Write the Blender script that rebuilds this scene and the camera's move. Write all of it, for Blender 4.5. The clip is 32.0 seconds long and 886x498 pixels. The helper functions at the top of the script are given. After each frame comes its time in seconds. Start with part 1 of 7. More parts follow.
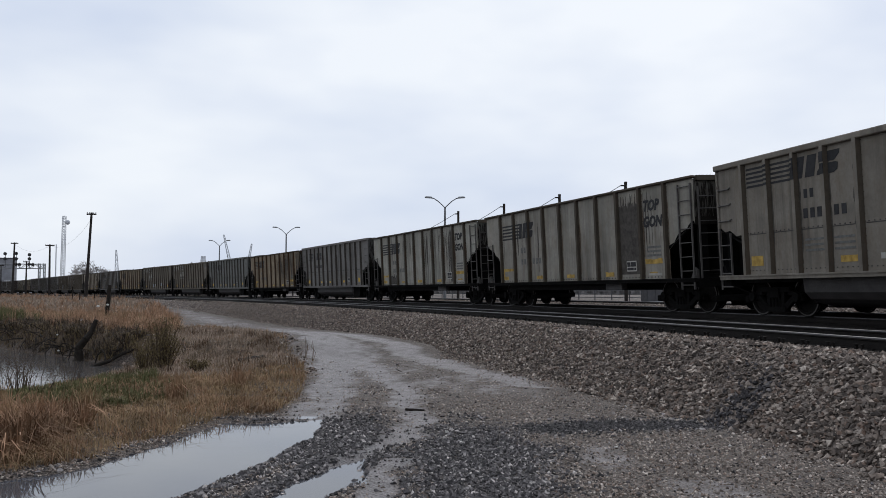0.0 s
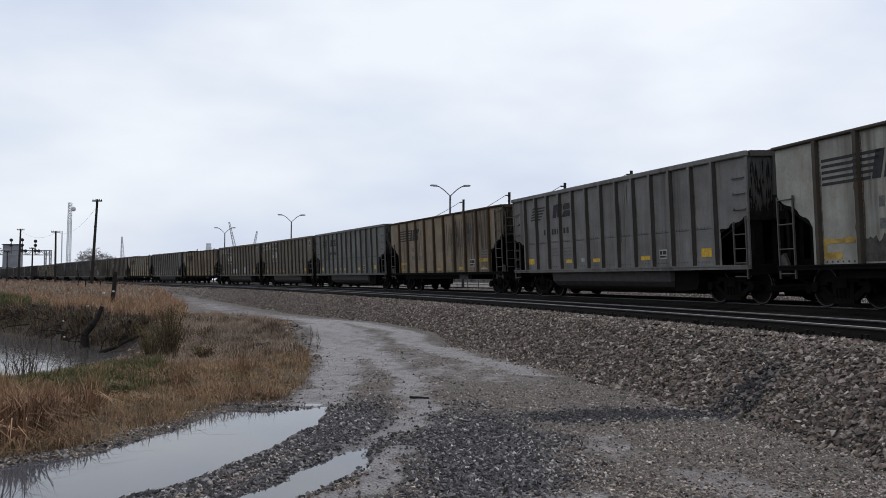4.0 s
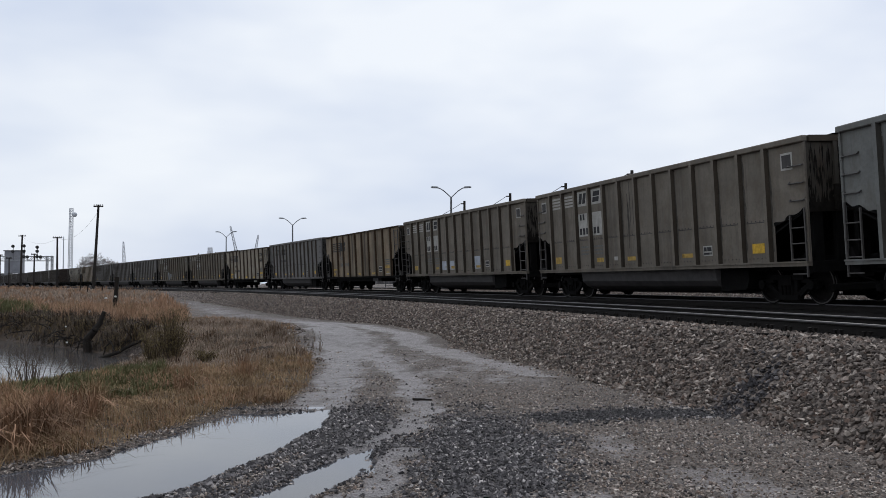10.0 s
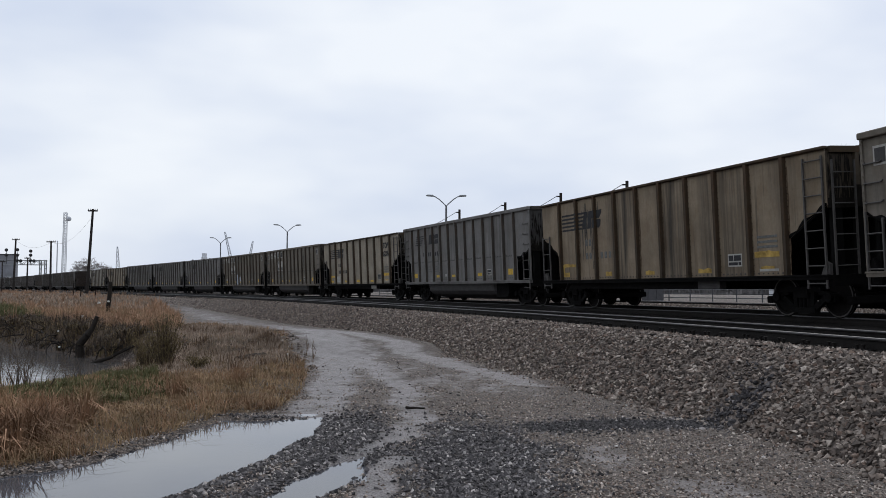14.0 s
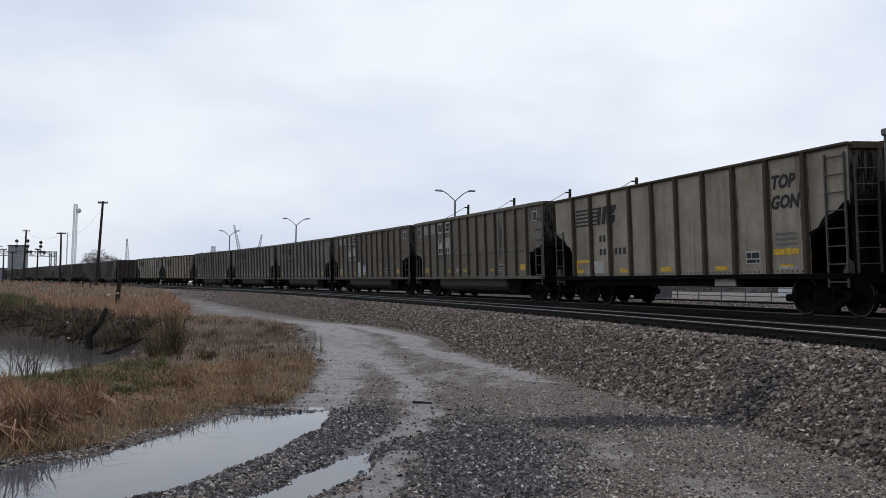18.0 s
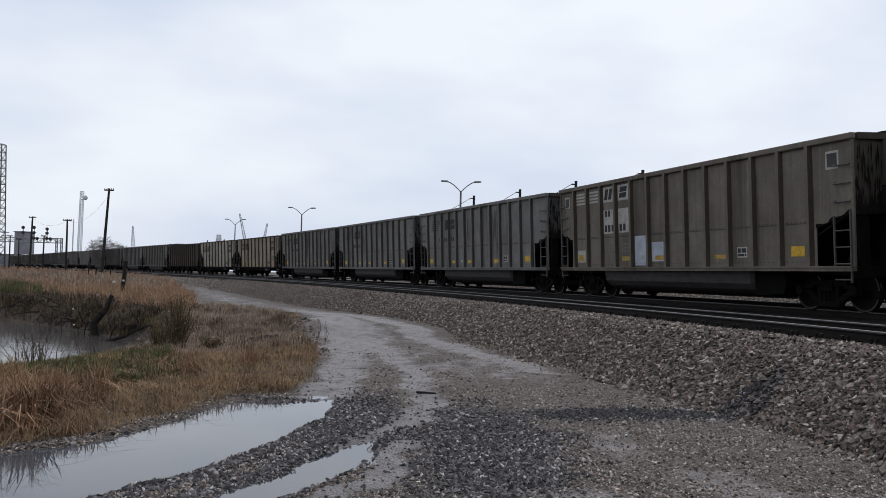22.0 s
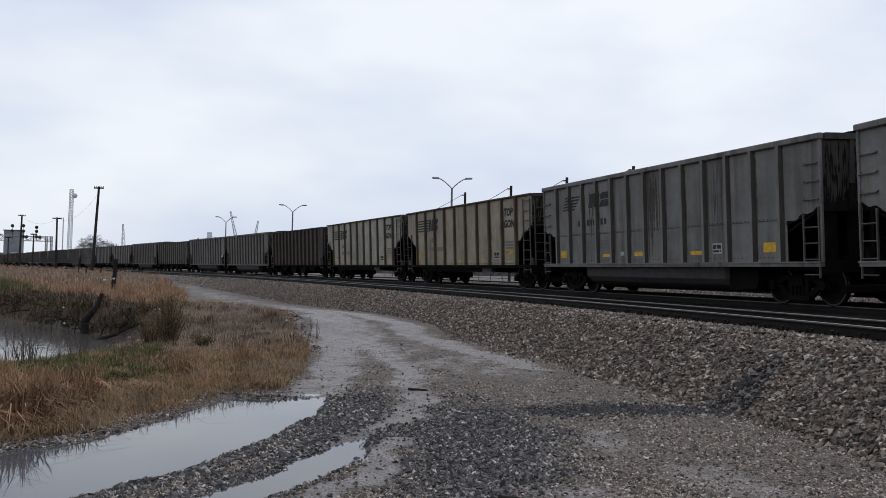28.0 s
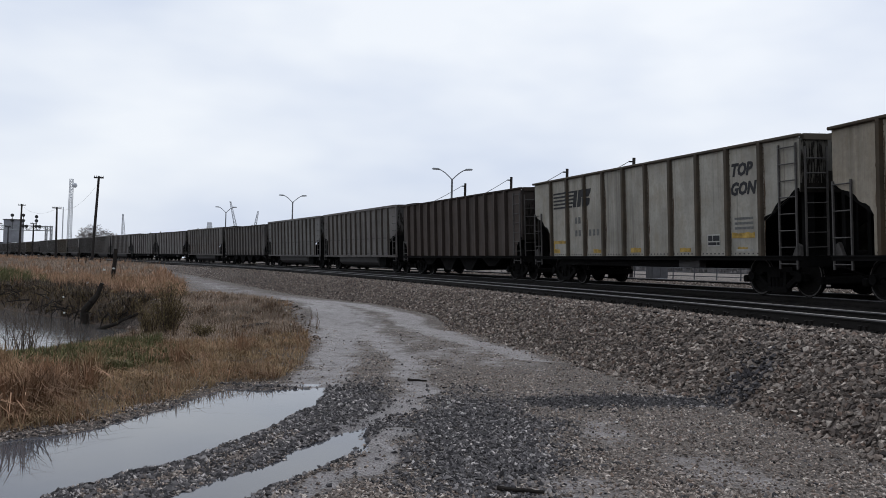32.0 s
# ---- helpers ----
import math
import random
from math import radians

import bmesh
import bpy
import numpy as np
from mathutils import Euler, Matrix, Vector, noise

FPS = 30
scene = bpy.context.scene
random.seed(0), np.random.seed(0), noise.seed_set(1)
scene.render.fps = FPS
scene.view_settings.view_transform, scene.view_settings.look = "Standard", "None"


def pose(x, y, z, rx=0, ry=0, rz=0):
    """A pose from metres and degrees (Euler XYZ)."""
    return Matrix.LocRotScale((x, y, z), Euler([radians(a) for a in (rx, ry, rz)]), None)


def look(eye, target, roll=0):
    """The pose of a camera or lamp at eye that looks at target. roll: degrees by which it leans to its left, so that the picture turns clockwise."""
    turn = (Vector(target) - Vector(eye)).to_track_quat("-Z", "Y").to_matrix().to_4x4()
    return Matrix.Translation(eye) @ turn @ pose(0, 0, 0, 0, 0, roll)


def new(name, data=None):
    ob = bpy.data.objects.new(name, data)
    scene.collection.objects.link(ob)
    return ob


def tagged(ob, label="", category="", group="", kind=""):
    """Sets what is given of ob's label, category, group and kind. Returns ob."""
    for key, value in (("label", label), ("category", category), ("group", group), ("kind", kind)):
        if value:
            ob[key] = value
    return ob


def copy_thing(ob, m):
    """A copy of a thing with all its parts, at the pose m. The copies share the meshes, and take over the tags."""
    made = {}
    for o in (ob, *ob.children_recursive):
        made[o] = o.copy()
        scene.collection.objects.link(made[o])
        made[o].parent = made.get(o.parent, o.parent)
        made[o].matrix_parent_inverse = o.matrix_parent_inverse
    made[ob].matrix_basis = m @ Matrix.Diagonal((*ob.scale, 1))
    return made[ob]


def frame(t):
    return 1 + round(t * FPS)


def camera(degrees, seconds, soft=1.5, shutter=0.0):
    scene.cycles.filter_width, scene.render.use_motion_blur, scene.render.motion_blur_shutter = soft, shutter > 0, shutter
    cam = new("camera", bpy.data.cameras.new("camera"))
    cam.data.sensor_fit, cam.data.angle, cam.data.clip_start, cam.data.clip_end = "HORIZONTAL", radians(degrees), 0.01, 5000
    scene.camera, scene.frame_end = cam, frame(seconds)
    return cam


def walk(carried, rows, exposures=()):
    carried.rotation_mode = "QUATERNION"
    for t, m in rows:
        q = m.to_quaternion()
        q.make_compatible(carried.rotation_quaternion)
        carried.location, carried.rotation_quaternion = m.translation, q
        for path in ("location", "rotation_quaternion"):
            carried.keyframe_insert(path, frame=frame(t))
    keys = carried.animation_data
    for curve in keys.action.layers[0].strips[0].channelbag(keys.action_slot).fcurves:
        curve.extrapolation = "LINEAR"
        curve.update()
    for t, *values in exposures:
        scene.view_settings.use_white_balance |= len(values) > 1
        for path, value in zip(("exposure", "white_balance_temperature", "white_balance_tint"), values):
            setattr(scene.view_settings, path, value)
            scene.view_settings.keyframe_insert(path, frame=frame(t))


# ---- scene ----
# The camera stands by the road and sways a little: time, tilt up, turn to the left, lean.
cam = camera(51.757, 32.0, soft=0.8)
EYE = 1.6


def aim(tilt, turn, lean):
    return pose(0, 0, EYE, 90 + tilt, 0, turn) @ pose(0, 0, 0, 0, 0, lean)


walk(cam, [
    (0.0, aim(2.768, -0.028, 0.184)), (0.5, aim(2.753, -0.162, 0.298)), (1.0, aim(2.635, -0.027, 0.418)), (1.5, aim(2.596, 0.049, 0.579)),
    (2.0, aim(2.3, 0.208, 0.733)), (2.5, aim(2.132, 0.25, 0.637)), (3.0, aim(2.08, 0.185, 0.609)), (3.5, aim(1.995, 0.214, 0.539)),
    (5.5, aim(2.225, 0.222, 0.104)), (6.0, aim(2.165, 0.088, -0.006)), (6.5, aim(2.082, 0.146, 0.067)), (7.0, aim(1.953, 0.068, 0.189)),
    (7.5, aim(1.913, 0.022, -0.042)), (8.0, aim(1.979, -0.013, -0.123)), (8.5, aim(2.092, -0.108, 0.065)), (9.0, aim(2.153, -0.172, 0.052)),
    (9.5, aim(2.141, -0.044, 0.154)), (10.0, aim(2.135, 0.372, -0.15)), (10.5, aim(2.114, 0.442, -0.349)), (11.0, aim(1.964, 0.543, -0.311)),
    (11.5, aim(1.919, 0.463, -0.128)), (12.0, aim(1.945, 0.318, -0.095)), (12.5, aim(2.142, 0.175, -0.507)), (13.0, aim(2.4, -0.18, -0.403)),
    (13.5, aim(2.45, 0.027, 0.028)), (14.0, aim(2.662, 0.036, 0.461)), (14.5, aim(2.788, 0.114, 0.337)), (16.5, aim(2.131, 0.015, 0.565)),
    (17.0, aim(2.226, 0.031, 0.478)), (17.5, aim(2.205, 0.228, 0.285)), (18.0, aim(2.343, 0.564, 1.006)), (18.5, aim(2.184, 0.89, 1.322)),
    (19.0, aim(1.952, 0.959, 1.713)), (19.5, aim(1.799, 0.949, 1.702)), (20.0, aim(1.661, 0.722, 1.648)), (20.5, aim(1.584, 0.62, 1.578)),
    (21.0, aim(1.61, 0.739, 1.631)), (21.5, aim(1.697, 0.891, 1.608)), (22.0, aim(1.75, 0.876, 1.602)), (22.5, aim(1.769, 0.769, 1.386)),
    (23.0, aim(1.781, 0.9, 1.451)), (23.5, aim(1.784, 0.874, 1.568)), (24.0, aim(1.808, 0.819, 1.458)), (24.5, aim(1.943, 0.698, 1.129)),
    (25.0, aim(2.162, 0.586, 0.936)), (25.5, aim(2.072, 0.586, 1.256)), (27.5, aim(1.612, 0.372, 1.478)), (28.0, aim(1.565, 0.328, 1.369)),
    (28.5, aim(1.579, 0.42, 1.328)), (29.0, aim(1.667, 0.694, 1.503)), (29.5, aim(1.584, 0.847, 1.748)), (30.0, aim(1.488, 0.269, 2.233)),
    (30.5, aim(1.436, 0.021, 2.252)), (31.0, aim(1.433, 0.216, 2.141)), (31.5, aim(1.164, 0.294, 1.831)), (32.0, aim(0.998, 0.307, 1.576)),
])

# ---- daylight: a closed cloud cover, pale blue-white ----
EXPOSURE = 0.0
scene.view_settings.exposure = EXPOSURE
world = bpy.data.worlds.new("overcast_sky")
scene.world = world
world.use_nodes = True
wt = world.node_tree
wt.nodes.clear()
w_out = wt.nodes.new("ShaderNodeOutputWorld")
w_bg = wt.nodes.new("ShaderNodeBackground")
w_sky = wt.nodes.new("ShaderNodeTexSky")
w_sky.sky_type, w_sky.sun_disc = "NISHITA", False
w_sky.sun_elevation, w_sky.sun_rotation = radians(42), radians(27)
w_sky.air_density, w_sky.dust_density = 1.0, 2.0
w_co = wt.nodes.new("ShaderNodeTexCoord")
w_map = wt.nodes.new("ShaderNodeMapping")
w_map.inputs["Scale"].default_value = (1.0, 1.0, 2.6)
w_n = wt.nodes.new("ShaderNodeTexNoise")
w_n.inputs["Scale"].default_value, w_n.inputs["Detail"].default_value = 2.3, 4.0
w_n.inputs["Roughness"].default_value = 0.5
w_ramp = wt.nodes.new("ShaderNodeValToRGB")
w_ramp.color_ramp.elements[0].position, w_ramp.color_ramp.elements[0].color = 0.34, (0.62, 0.7, 0.86, 1)
w_ramp.color_ramp.elements[1].position, w_ramp.color_ramp.elements[1].color = 0.62, (0.89, 0.935, 1.0, 1)
w_gain = wt.nodes.new("ShaderNodeMix")
w_gain.data_type, w_gain.blend_type = "RGBA", "MIX"
w_gain.inputs["Factor"].default_value = 0.94
w_scale = wt.nodes.new("ShaderNodeVectorMath")
w_scale.operation = "SCALE"
w_scale.inputs["Scale"].default_value = 0.1
wt.links.new(w_co.outputs["Generated"], w_map.inputs["Vector"])
wt.links.new(w_map.outputs["Vector"], w_n.inputs["Vector"])
wt.links.new(w_n.outputs["Fac"], w_ramp.inputs["Fac"])
wt.links.new(w_sky.outputs["Color"], w_scale.inputs[0])
wt.links.new(w_scale.outputs["Vector"], w_gain.inputs["A"])
wt.links.new(w_ramp.outputs["Color"], w_gain.inputs["B"])
wt.links.new(w_gain.outputs["Result"], w_bg.inputs["Color"])
w_bg.inputs["Strength"].default_value = 1.0
wt.links.new(w_bg.outputs["Background"], w_out.inputs["Surface"])

sun = new("sun", bpy.data.lights.new("sun", "SUN"))
sun.data.energy, sun.data.angle, sun.data.color = 1.0, radians(22), (1.0, 0.97, 0.93)
sun.matrix_world = look((30, 60, 60), (0, 0, 0))


# ---- materials ----
def mat(name, base, rough=0.85, metal=0.0, vary=0.25, scale=6.0, bump=0.2, bump_scale=40.0, spec=0.4, island=0.0, obj=True):
    """A plain surface: base colour varied at two scales, with fine relief."""
    m = bpy.data.materials.new(name)
    m.use_nodes = True
    nt = m.node_tree
    b = nt.nodes["Principled BSDF"]
    b.inputs["Roughness"].default_value, b.inputs["Metallic"].default_value = rough, metal
    b.inputs["Specular IOR Level"].default_value = spec
    co = nt.nodes.new("ShaderNodeTexCoord")
    n1 = nt.nodes.new("ShaderNodeTexNoise")
    n1.inputs["Scale"].default_value, n1.inputs["Detail"].default_value = scale, 6.0
    n1.inputs["Roughness"].default_value = 0.65
    nt.links.new(co.outputs["Object"], n1.inputs["Vector"])
    ramp = nt.nodes.new("ShaderNodeValToRGB")
    lo, hi = [c * (1 - vary) for c in base], [min(1, c * (1 + vary)) for c in base]
    ramp.color_ramp.elements[0].position, ramp.color_ramp.elements[0].color = 0.3, (*lo, 1)
    ramp.color_ramp.elements[1].position, ramp.color_ramp.elements[1].color = 0.7, (*hi, 1)
    nt.links.new(n1.outputs["Fac"], ramp.inputs["Fac"])
    col = ramp.outputs["Color"]
    if island:
        g = nt.nodes.new("ShaderNodeNewGeometry")
        mr = nt.nodes.new("ShaderNodeMapRange")
        mr.inputs["To Min"].default_value, mr.inputs["To Max"].default_value = 1 - island, 1 + island
        nt.links.new(g.outputs["Random Per Island"], mr.inputs["Value"])
        vm = nt.nodes.new("ShaderNodeVectorMath")
        vm.operation = "SCALE"
        nt.links.new(col, vm.inputs[0])
        nt.links.new(mr.outputs["Result"], vm.inputs["Scale"])
        col = vm.outputs["Vector"]
    nt.links.new(col, b.inputs["Base Color"])
    if bump:
        n2 = nt.nodes.new("ShaderNodeTexNoise")
        n2.inputs["Scale"].default_value, n2.inputs["Detail"].default_value = bump_scale, 4.0
        nt.links.new(co.outputs["Object"], n2.inputs["Vector"])
        bp = nt.nodes.new("ShaderNodeBump")
        bp.inputs["Strength"].default_value, bp.inputs["Distance"].default_value = bump, 0.02
        nt.links.new(n2.outputs["Fac"], bp.inputs["Height"])
        nt.links.new(bp.outputs["Normal"], b.inputs["Normal"])
    return m


def tones(name, colours, rough=0.9, spec=0.3, grain=0.25, grain_scale=30.0):
    """Many small pieces of one kind: each island takes one of several tones."""
    m = bpy.data.materials.new(name)
    m.use_nodes = True
    nt = m.node_tree
    b = nt.nodes["Principled BSDF"]
    b.inputs["Roughness"].default_value, b.inputs["Specular IOR Level"].default_value = rough, spec
    g = nt.nodes.new("ShaderNodeNewGeometry")
    ramp = nt.nodes.new("ShaderNodeValToRGB")
    els = ramp.color_ramp.elements
    for i, c in enumerate(colours):
        at = i / max(1, len(colours) - 1)
        e = els[i] if i < 2 else els.new(at)
        e.position, e.color = at, (*c, 1)
    nt.links.new(g.outputs["Random Per Island"], ramp.inputs["Fac"])
    co = nt.nodes.new("ShaderNodeTexCoord")
    n = nt.nodes.new("ShaderNodeTexNoise")
    n.inputs["Scale"].default_value, n.inputs["Detail"].default_value = grain_scale, 5.0
    nt.links.new(co.outputs["Object"], n.inputs["Vector"])
    mr = nt.nodes.new("ShaderNodeMapRange")
    mr.inputs["From Min"].default_value, mr.inputs["From Max"].default_value = 0.3, 0.7
    mr.inputs["To Min"].default_value, mr.inputs["To Max"].default_value = 1 - grain, 1 + grain
    nt.links.new(n.outputs["Fac"], mr.inputs["Value"])
    vm = nt.nodes.new("ShaderNodeVectorMath")
    vm.operation = "SCALE"
    nt.links.new(ramp.outputs["Color"], vm.inputs[0])
    nt.links.new(mr.outputs["Result"], vm.inputs["Scale"])
    nt.links.new(vm.outputs["Vector"], b.inputs["Base Color"])
    return m


def car_paint(name, base, soot=0.5, rust=0.2, seed=0.0, rough=0.72):
    """Weathered wagon paint: vertical soot streaks, rust blooms and road dirt."""
    m = bpy.data.materials.new(name)
    m.use_nodes = True
    nt = m.node_tree
    b = nt.nodes["Principled BSDF"]
    b.inputs["Roughness"].default_value, b.inputs["Specular IOR Level"].default_value = rough, 0.12
    co = nt.nodes.new("ShaderNodeTexCoord")

    def noisy(scale, size, detail, lo, hi, rgh=0.6):
        mp = nt.nodes.new("ShaderNodeMapping")
        mp.inputs["Scale"].default_value = size
        mp.inputs["Location"].default_value = (seed * 3.7, seed * 1.3, seed * 2.1)
        nt.links.new(co.outputs["Object"], mp.inputs["Vector"])
        n = nt.nodes.new("ShaderNodeTexNoise")
        n.inputs["Scale"].default_value, n.inputs["Detail"].default_value = scale, detail
        n.inputs["Roughness"].default_value = rgh
        nt.links.new(mp.outputs["Vector"], n.inputs["Vector"])
        r = nt.nodes.new("ShaderNodeMapRange")
        r.inputs["From Min"].default_value, r.inputs["From Max"].default_value = lo, hi
        nt.links.new(n.outputs["Fac"], r.inputs["Value"])
        return r.outputs["Result"]

    def mix(fac, a, c, strength):
        k = nt.nodes.new("ShaderNodeMath")
        k.operation = "MULTIPLY"
        k.inputs[1].default_value = strength
        nt.links.new(fac, k.inputs[0])
        x = nt.nodes.new("ShaderNodeMix")
        x.data_type = "RGBA"
        nt.links.new(k.outputs["Value"], x.inputs["Factor"])
        if isinstance(a, tuple):
            x.inputs["A"].default_value = (*a, 1)
        else:
            nt.links.new(a, x.inputs["A"])
        x.inputs["B"].default_value = (*c, 1)
        return x.outputs["Result"]

    def times(f, g):
        k = nt.nodes.new("ShaderNodeMath")
        k.operation = "MULTIPLY"
        nt.links.new(f, k.inputs[0])
        nt.links.new(g, k.inputs[1])
        return k.outputs["Value"]

    blotch = noisy(0.8, (1, 1, 1.4), 5.0, 0.35, 0.7)
    col = mix(blotch, base, tuple(c * 0.56 for c in base), 0.75)
    col = mix(noisy(2.3, (1.3, 1.3, 0.7), 6.0, 0.46, 0.68, 0.68), col, (base[0] * 0.62, base[1] * 0.55, base[2] * 0.46), 0.5)
    col = mix(noisy(1.0, (5.0, 5.0, 0.35), 5.0, 0.45, 0.72), col, tuple(c * 0.55 for c in base), 0.3)
    sooty = times(noisy(1.0, (0.5, 0.5, 0.1), 2.0, 0.47, 0.66), noisy(1.0, (5.0, 5.0, 0.2), 6.0, 0.36, 0.62))
    col = mix(sooty, col, (0.03, 0.027, 0.024), min(1.0, soot * 1.3))
    col = mix(noisy(1.6, (1.4, 1.4, 0.45), 8.0, 0.54, 0.76, 0.72), col, (0.1, 0.052, 0.028), rust)
    drips = times(noisy(1.0, (16.0, 16.0, 0.3), 4.0, 0.56, 0.7), noisy(1.0, (0.9, 0.9, 0.3), 2.0, 0.42, 0.6))
    col = mix(drips, col, (0.045, 0.04, 0.034), 0.5 * soot + 0.2)
    col = mix(noisy(14.0, (1, 1, 1), 5.0, 0.45, 0.75), col, tuple(c * 0.4 for c in base), 0.3)
    nt.links.new(col, b.inputs["Base Color"])
    bp = nt.nodes.new("ShaderNodeBump")
    bp.inputs["Strength"].default_value, bp.inputs["Distance"].default_value = 0.25, 0.02
    nt.links.new(noisy(3.0, (1, 1, 1), 3.0, 0.0, 1.0), bp.inputs["Height"])
    nt.links.new(bp.outputs["Normal"], b.inputs["Normal"])
    return m


# near-black: recess shade under the slope sheets painted in, with soot
M_SHADE_SOOT = mat("shade_and_soot_black_steel", (0.006, 0.0058, 0.0056), 0.9, 0.0, 0.35, 5, 0.2, 30, 0.05)
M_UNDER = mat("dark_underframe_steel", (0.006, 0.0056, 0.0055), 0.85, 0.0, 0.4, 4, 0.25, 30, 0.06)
M_TUB = mat("dusty_dark_tub_steel", (0.048, 0.045, 0.0445), 0.6, 0.0, 0.3, 3, 0.2, 20, 0.2)
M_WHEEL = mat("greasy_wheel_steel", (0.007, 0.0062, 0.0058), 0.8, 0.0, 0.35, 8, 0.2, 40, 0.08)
M_TREAD = mat("bright_wheel_rim", (0.06, 0.056, 0.053), 0.4, 0.7, 0.3, 12, 0.1, 40)
M_COAL = tones("wet_coal", [(0.012, 0.012, 0.013), (0.03, 0.03, 0.032), (0.02, 0.02, 0.021)], 0.6, 0.4)
M_LADDER = mat("pale_ladder_steel", (0.062, 0.057, 0.053), 0.6, 0.2, 0.3, 8, 0.1, 40)
M_MARK_DARK = mat("black_stencil_paint", (0.03, 0.03, 0.032), 0.75, 0, 0.3, 5, 0.1, 30, 0.2)
M_MARK_GREY = mat("faded_grey_stencil", (0.12, 0.12, 0.115), 0.8, 0, 0.35, 12, 0.1, 30, 0.2)
M_MARK_WHITE = mat("dusty_white_paint", (0.34, 0.33, 0.305), 0.75, 0, 0.25, 4, 0.1, 30, 0.2)
M_MARK_BLUE = mat("pale_blue_primer", (0.34, 0.37, 0.42), 0.75, 0, 0.2, 3, 0.1, 30, 0.2)
M_MARK_YELLOW = mat("yellow_reflector_paint", (0.5, 0.31, 0.03), 0.6, 0, 0.4, 9, 0.1, 30, 0.3)
M_MARK_FADED = mat("grimy_yellow_paint", (0.34, 0.225, 0.06), 0.75, 0, 0.5, 5, 0.1, 30, 0.2)
M_RAIL = mat("rusty_rail_web", (0.01, 0.0085, 0.0075), 0.7, 0.0, 0.35, 10, 0.2, 60, 0.12)
M_RAILHEAD = mat("worn_rail_head", (0.1, 0.097, 0.1), 0.5, 0.8, 0.2, 6, 0.05, 60)
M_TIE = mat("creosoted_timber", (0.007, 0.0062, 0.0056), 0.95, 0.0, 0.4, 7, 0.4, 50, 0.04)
M_POLE = mat("tarred_pole_timber", (0.028, 0.024, 0.022), 0.9, 0.0, 0.35, 5, 0.3, 40, 0.2)
M_GALV = mat("galvanised_steel", (0.25, 0.26, 0.27), 0.55, 0.5, 0.2, 4, 0.1, 40)
M_DARKSTEEL = mat("dark_painted_steel", (0.06, 0.06, 0.065), 0.6, 0.2, 0.3, 4, 0.1, 40)
M_BALLAST = tones("crushed_ballast_stone", [(0.0268, 0.0206, 0.0175), (0.1029, 0.0822, 0.07), (0.2263, 0.18, 0.1491), (0.0514, 0.0411, 0.035), (0.1491, 0.1008, 0.0772), (0.4525, 0.3908, 0.3394), (0.0679, 0.0546, 0.0474), (0.1749, 0.1399, 0.1183), (0.035, 0.0288, 0.0257), (0.288, 0.2417, 0.2057)], 0.85, 0.35)
M_GRAVEL = tones("wet_dark_gravel", [(0.014, 0.013, 0.0137), (0.074, 0.068, 0.071), (0.026, 0.024, 0.025), (0.128, 0.117, 0.119), (0.019, 0.0177, 0.0184), (0.215, 0.197, 0.196), (0.045, 0.0415, 0.043), (0.1, 0.0915, 0.093), (0.48, 0.44, 0.42)], 0.72, 0.3)
M_TWIG = mat("dark_bare_twigs", (0.06, 0.045, 0.036), 0.9, 0, 0.3, 8, 0.1, 40, 0.1)
M_OILSTONE = tones("oil_blackened_stone", [(0.013, 0.0118, 0.0128), (0.052, 0.047, 0.0505), (0.021, 0.0192, 0.0206), (0.085, 0.077, 0.08), (0.03, 0.0273, 0.0292), (0.2, 0.183, 0.182)], 0.75, 0.32)
M_SHINGLE = tones("mixed_brown_shingle", [(0.0345, 0.0282, 0.0242), (0.161, 0.1299, 0.1115), (0.3335, 0.276, 0.2357), (0.0747, 0.0609, 0.0529), (0.23, 0.1667, 0.1323), (0.575, 0.506, 0.4485), (0.1035, 0.0851, 0.0736), (0.2645, 0.2185, 0.1898), (0.391, 0.3392, 0.299)], 0.85, 0.3)
M_LAMPGREY = mat("weathered_lamp_steel", (0.13, 0.135, 0.145), 0.6, 0.2, 0.2, 4, 0.1, 40)
M_PALESTONE = tones("pale_limestone", [(0.42, 0.41, 0.38), (0.55, 0.53, 0.5)], 0.85, 0.3)
M_GRASS_DRY = tones("dry_rust_brown_grass", [(0.225, 0.132, 0.078), (0.275, 0.165, 0.1), (0.24, 0.14, 0.085), (0.31, 0.2, 0.128), (0.19, 0.114, 0.07)], 0.9, 0.12, 0.5, 1.1)
M_GRASS_TAN = tones("matted_tan_grass", [(0.225, 0.152, 0.084), (0.265, 0.184, 0.105), (0.195, 0.131, 0.073), (0.29, 0.205, 0.122)], 0.9, 0.12, 0.5, 1.3)
# paler than the near dry grass, distance haze mixed into the tones
M_GRASS_BANK = tones("hazed_rust_brown_grass", [(0.27, 0.165, 0.105), (0.34, 0.215, 0.14), (0.3, 0.185, 0.118), (0.38, 0.255, 0.175)], 0.9, 0.12, 0.45, 0.9)
M_GRASS_GREYED = tones("greyed_dead_grass", [(0.2242, 0.177, 0.1416), (0.3068, 0.2419, 0.1888), (0.2537, 0.1947, 0.1499), (0.3658, 0.2891, 0.2242)], 0.9, 0.12, 0.4, 1.1)
# root tones darkened, they carry the shade of the undercut bank
M_ROOT = tones("shade_dark_roots", [(0.026, 0.021, 0.017), (0.075, 0.056, 0.043), (0.045, 0.035, 0.028), (0.12, 0.086, 0.062)], 0.85, 0.2)
M_GRASS_GREEN = tones("dull_green_weeds", [(0.075, 0.08, 0.034), (0.105, 0.11, 0.046), (0.09, 0.086, 0.04), (0.12, 0.115, 0.055)], 0.85, 0.15)
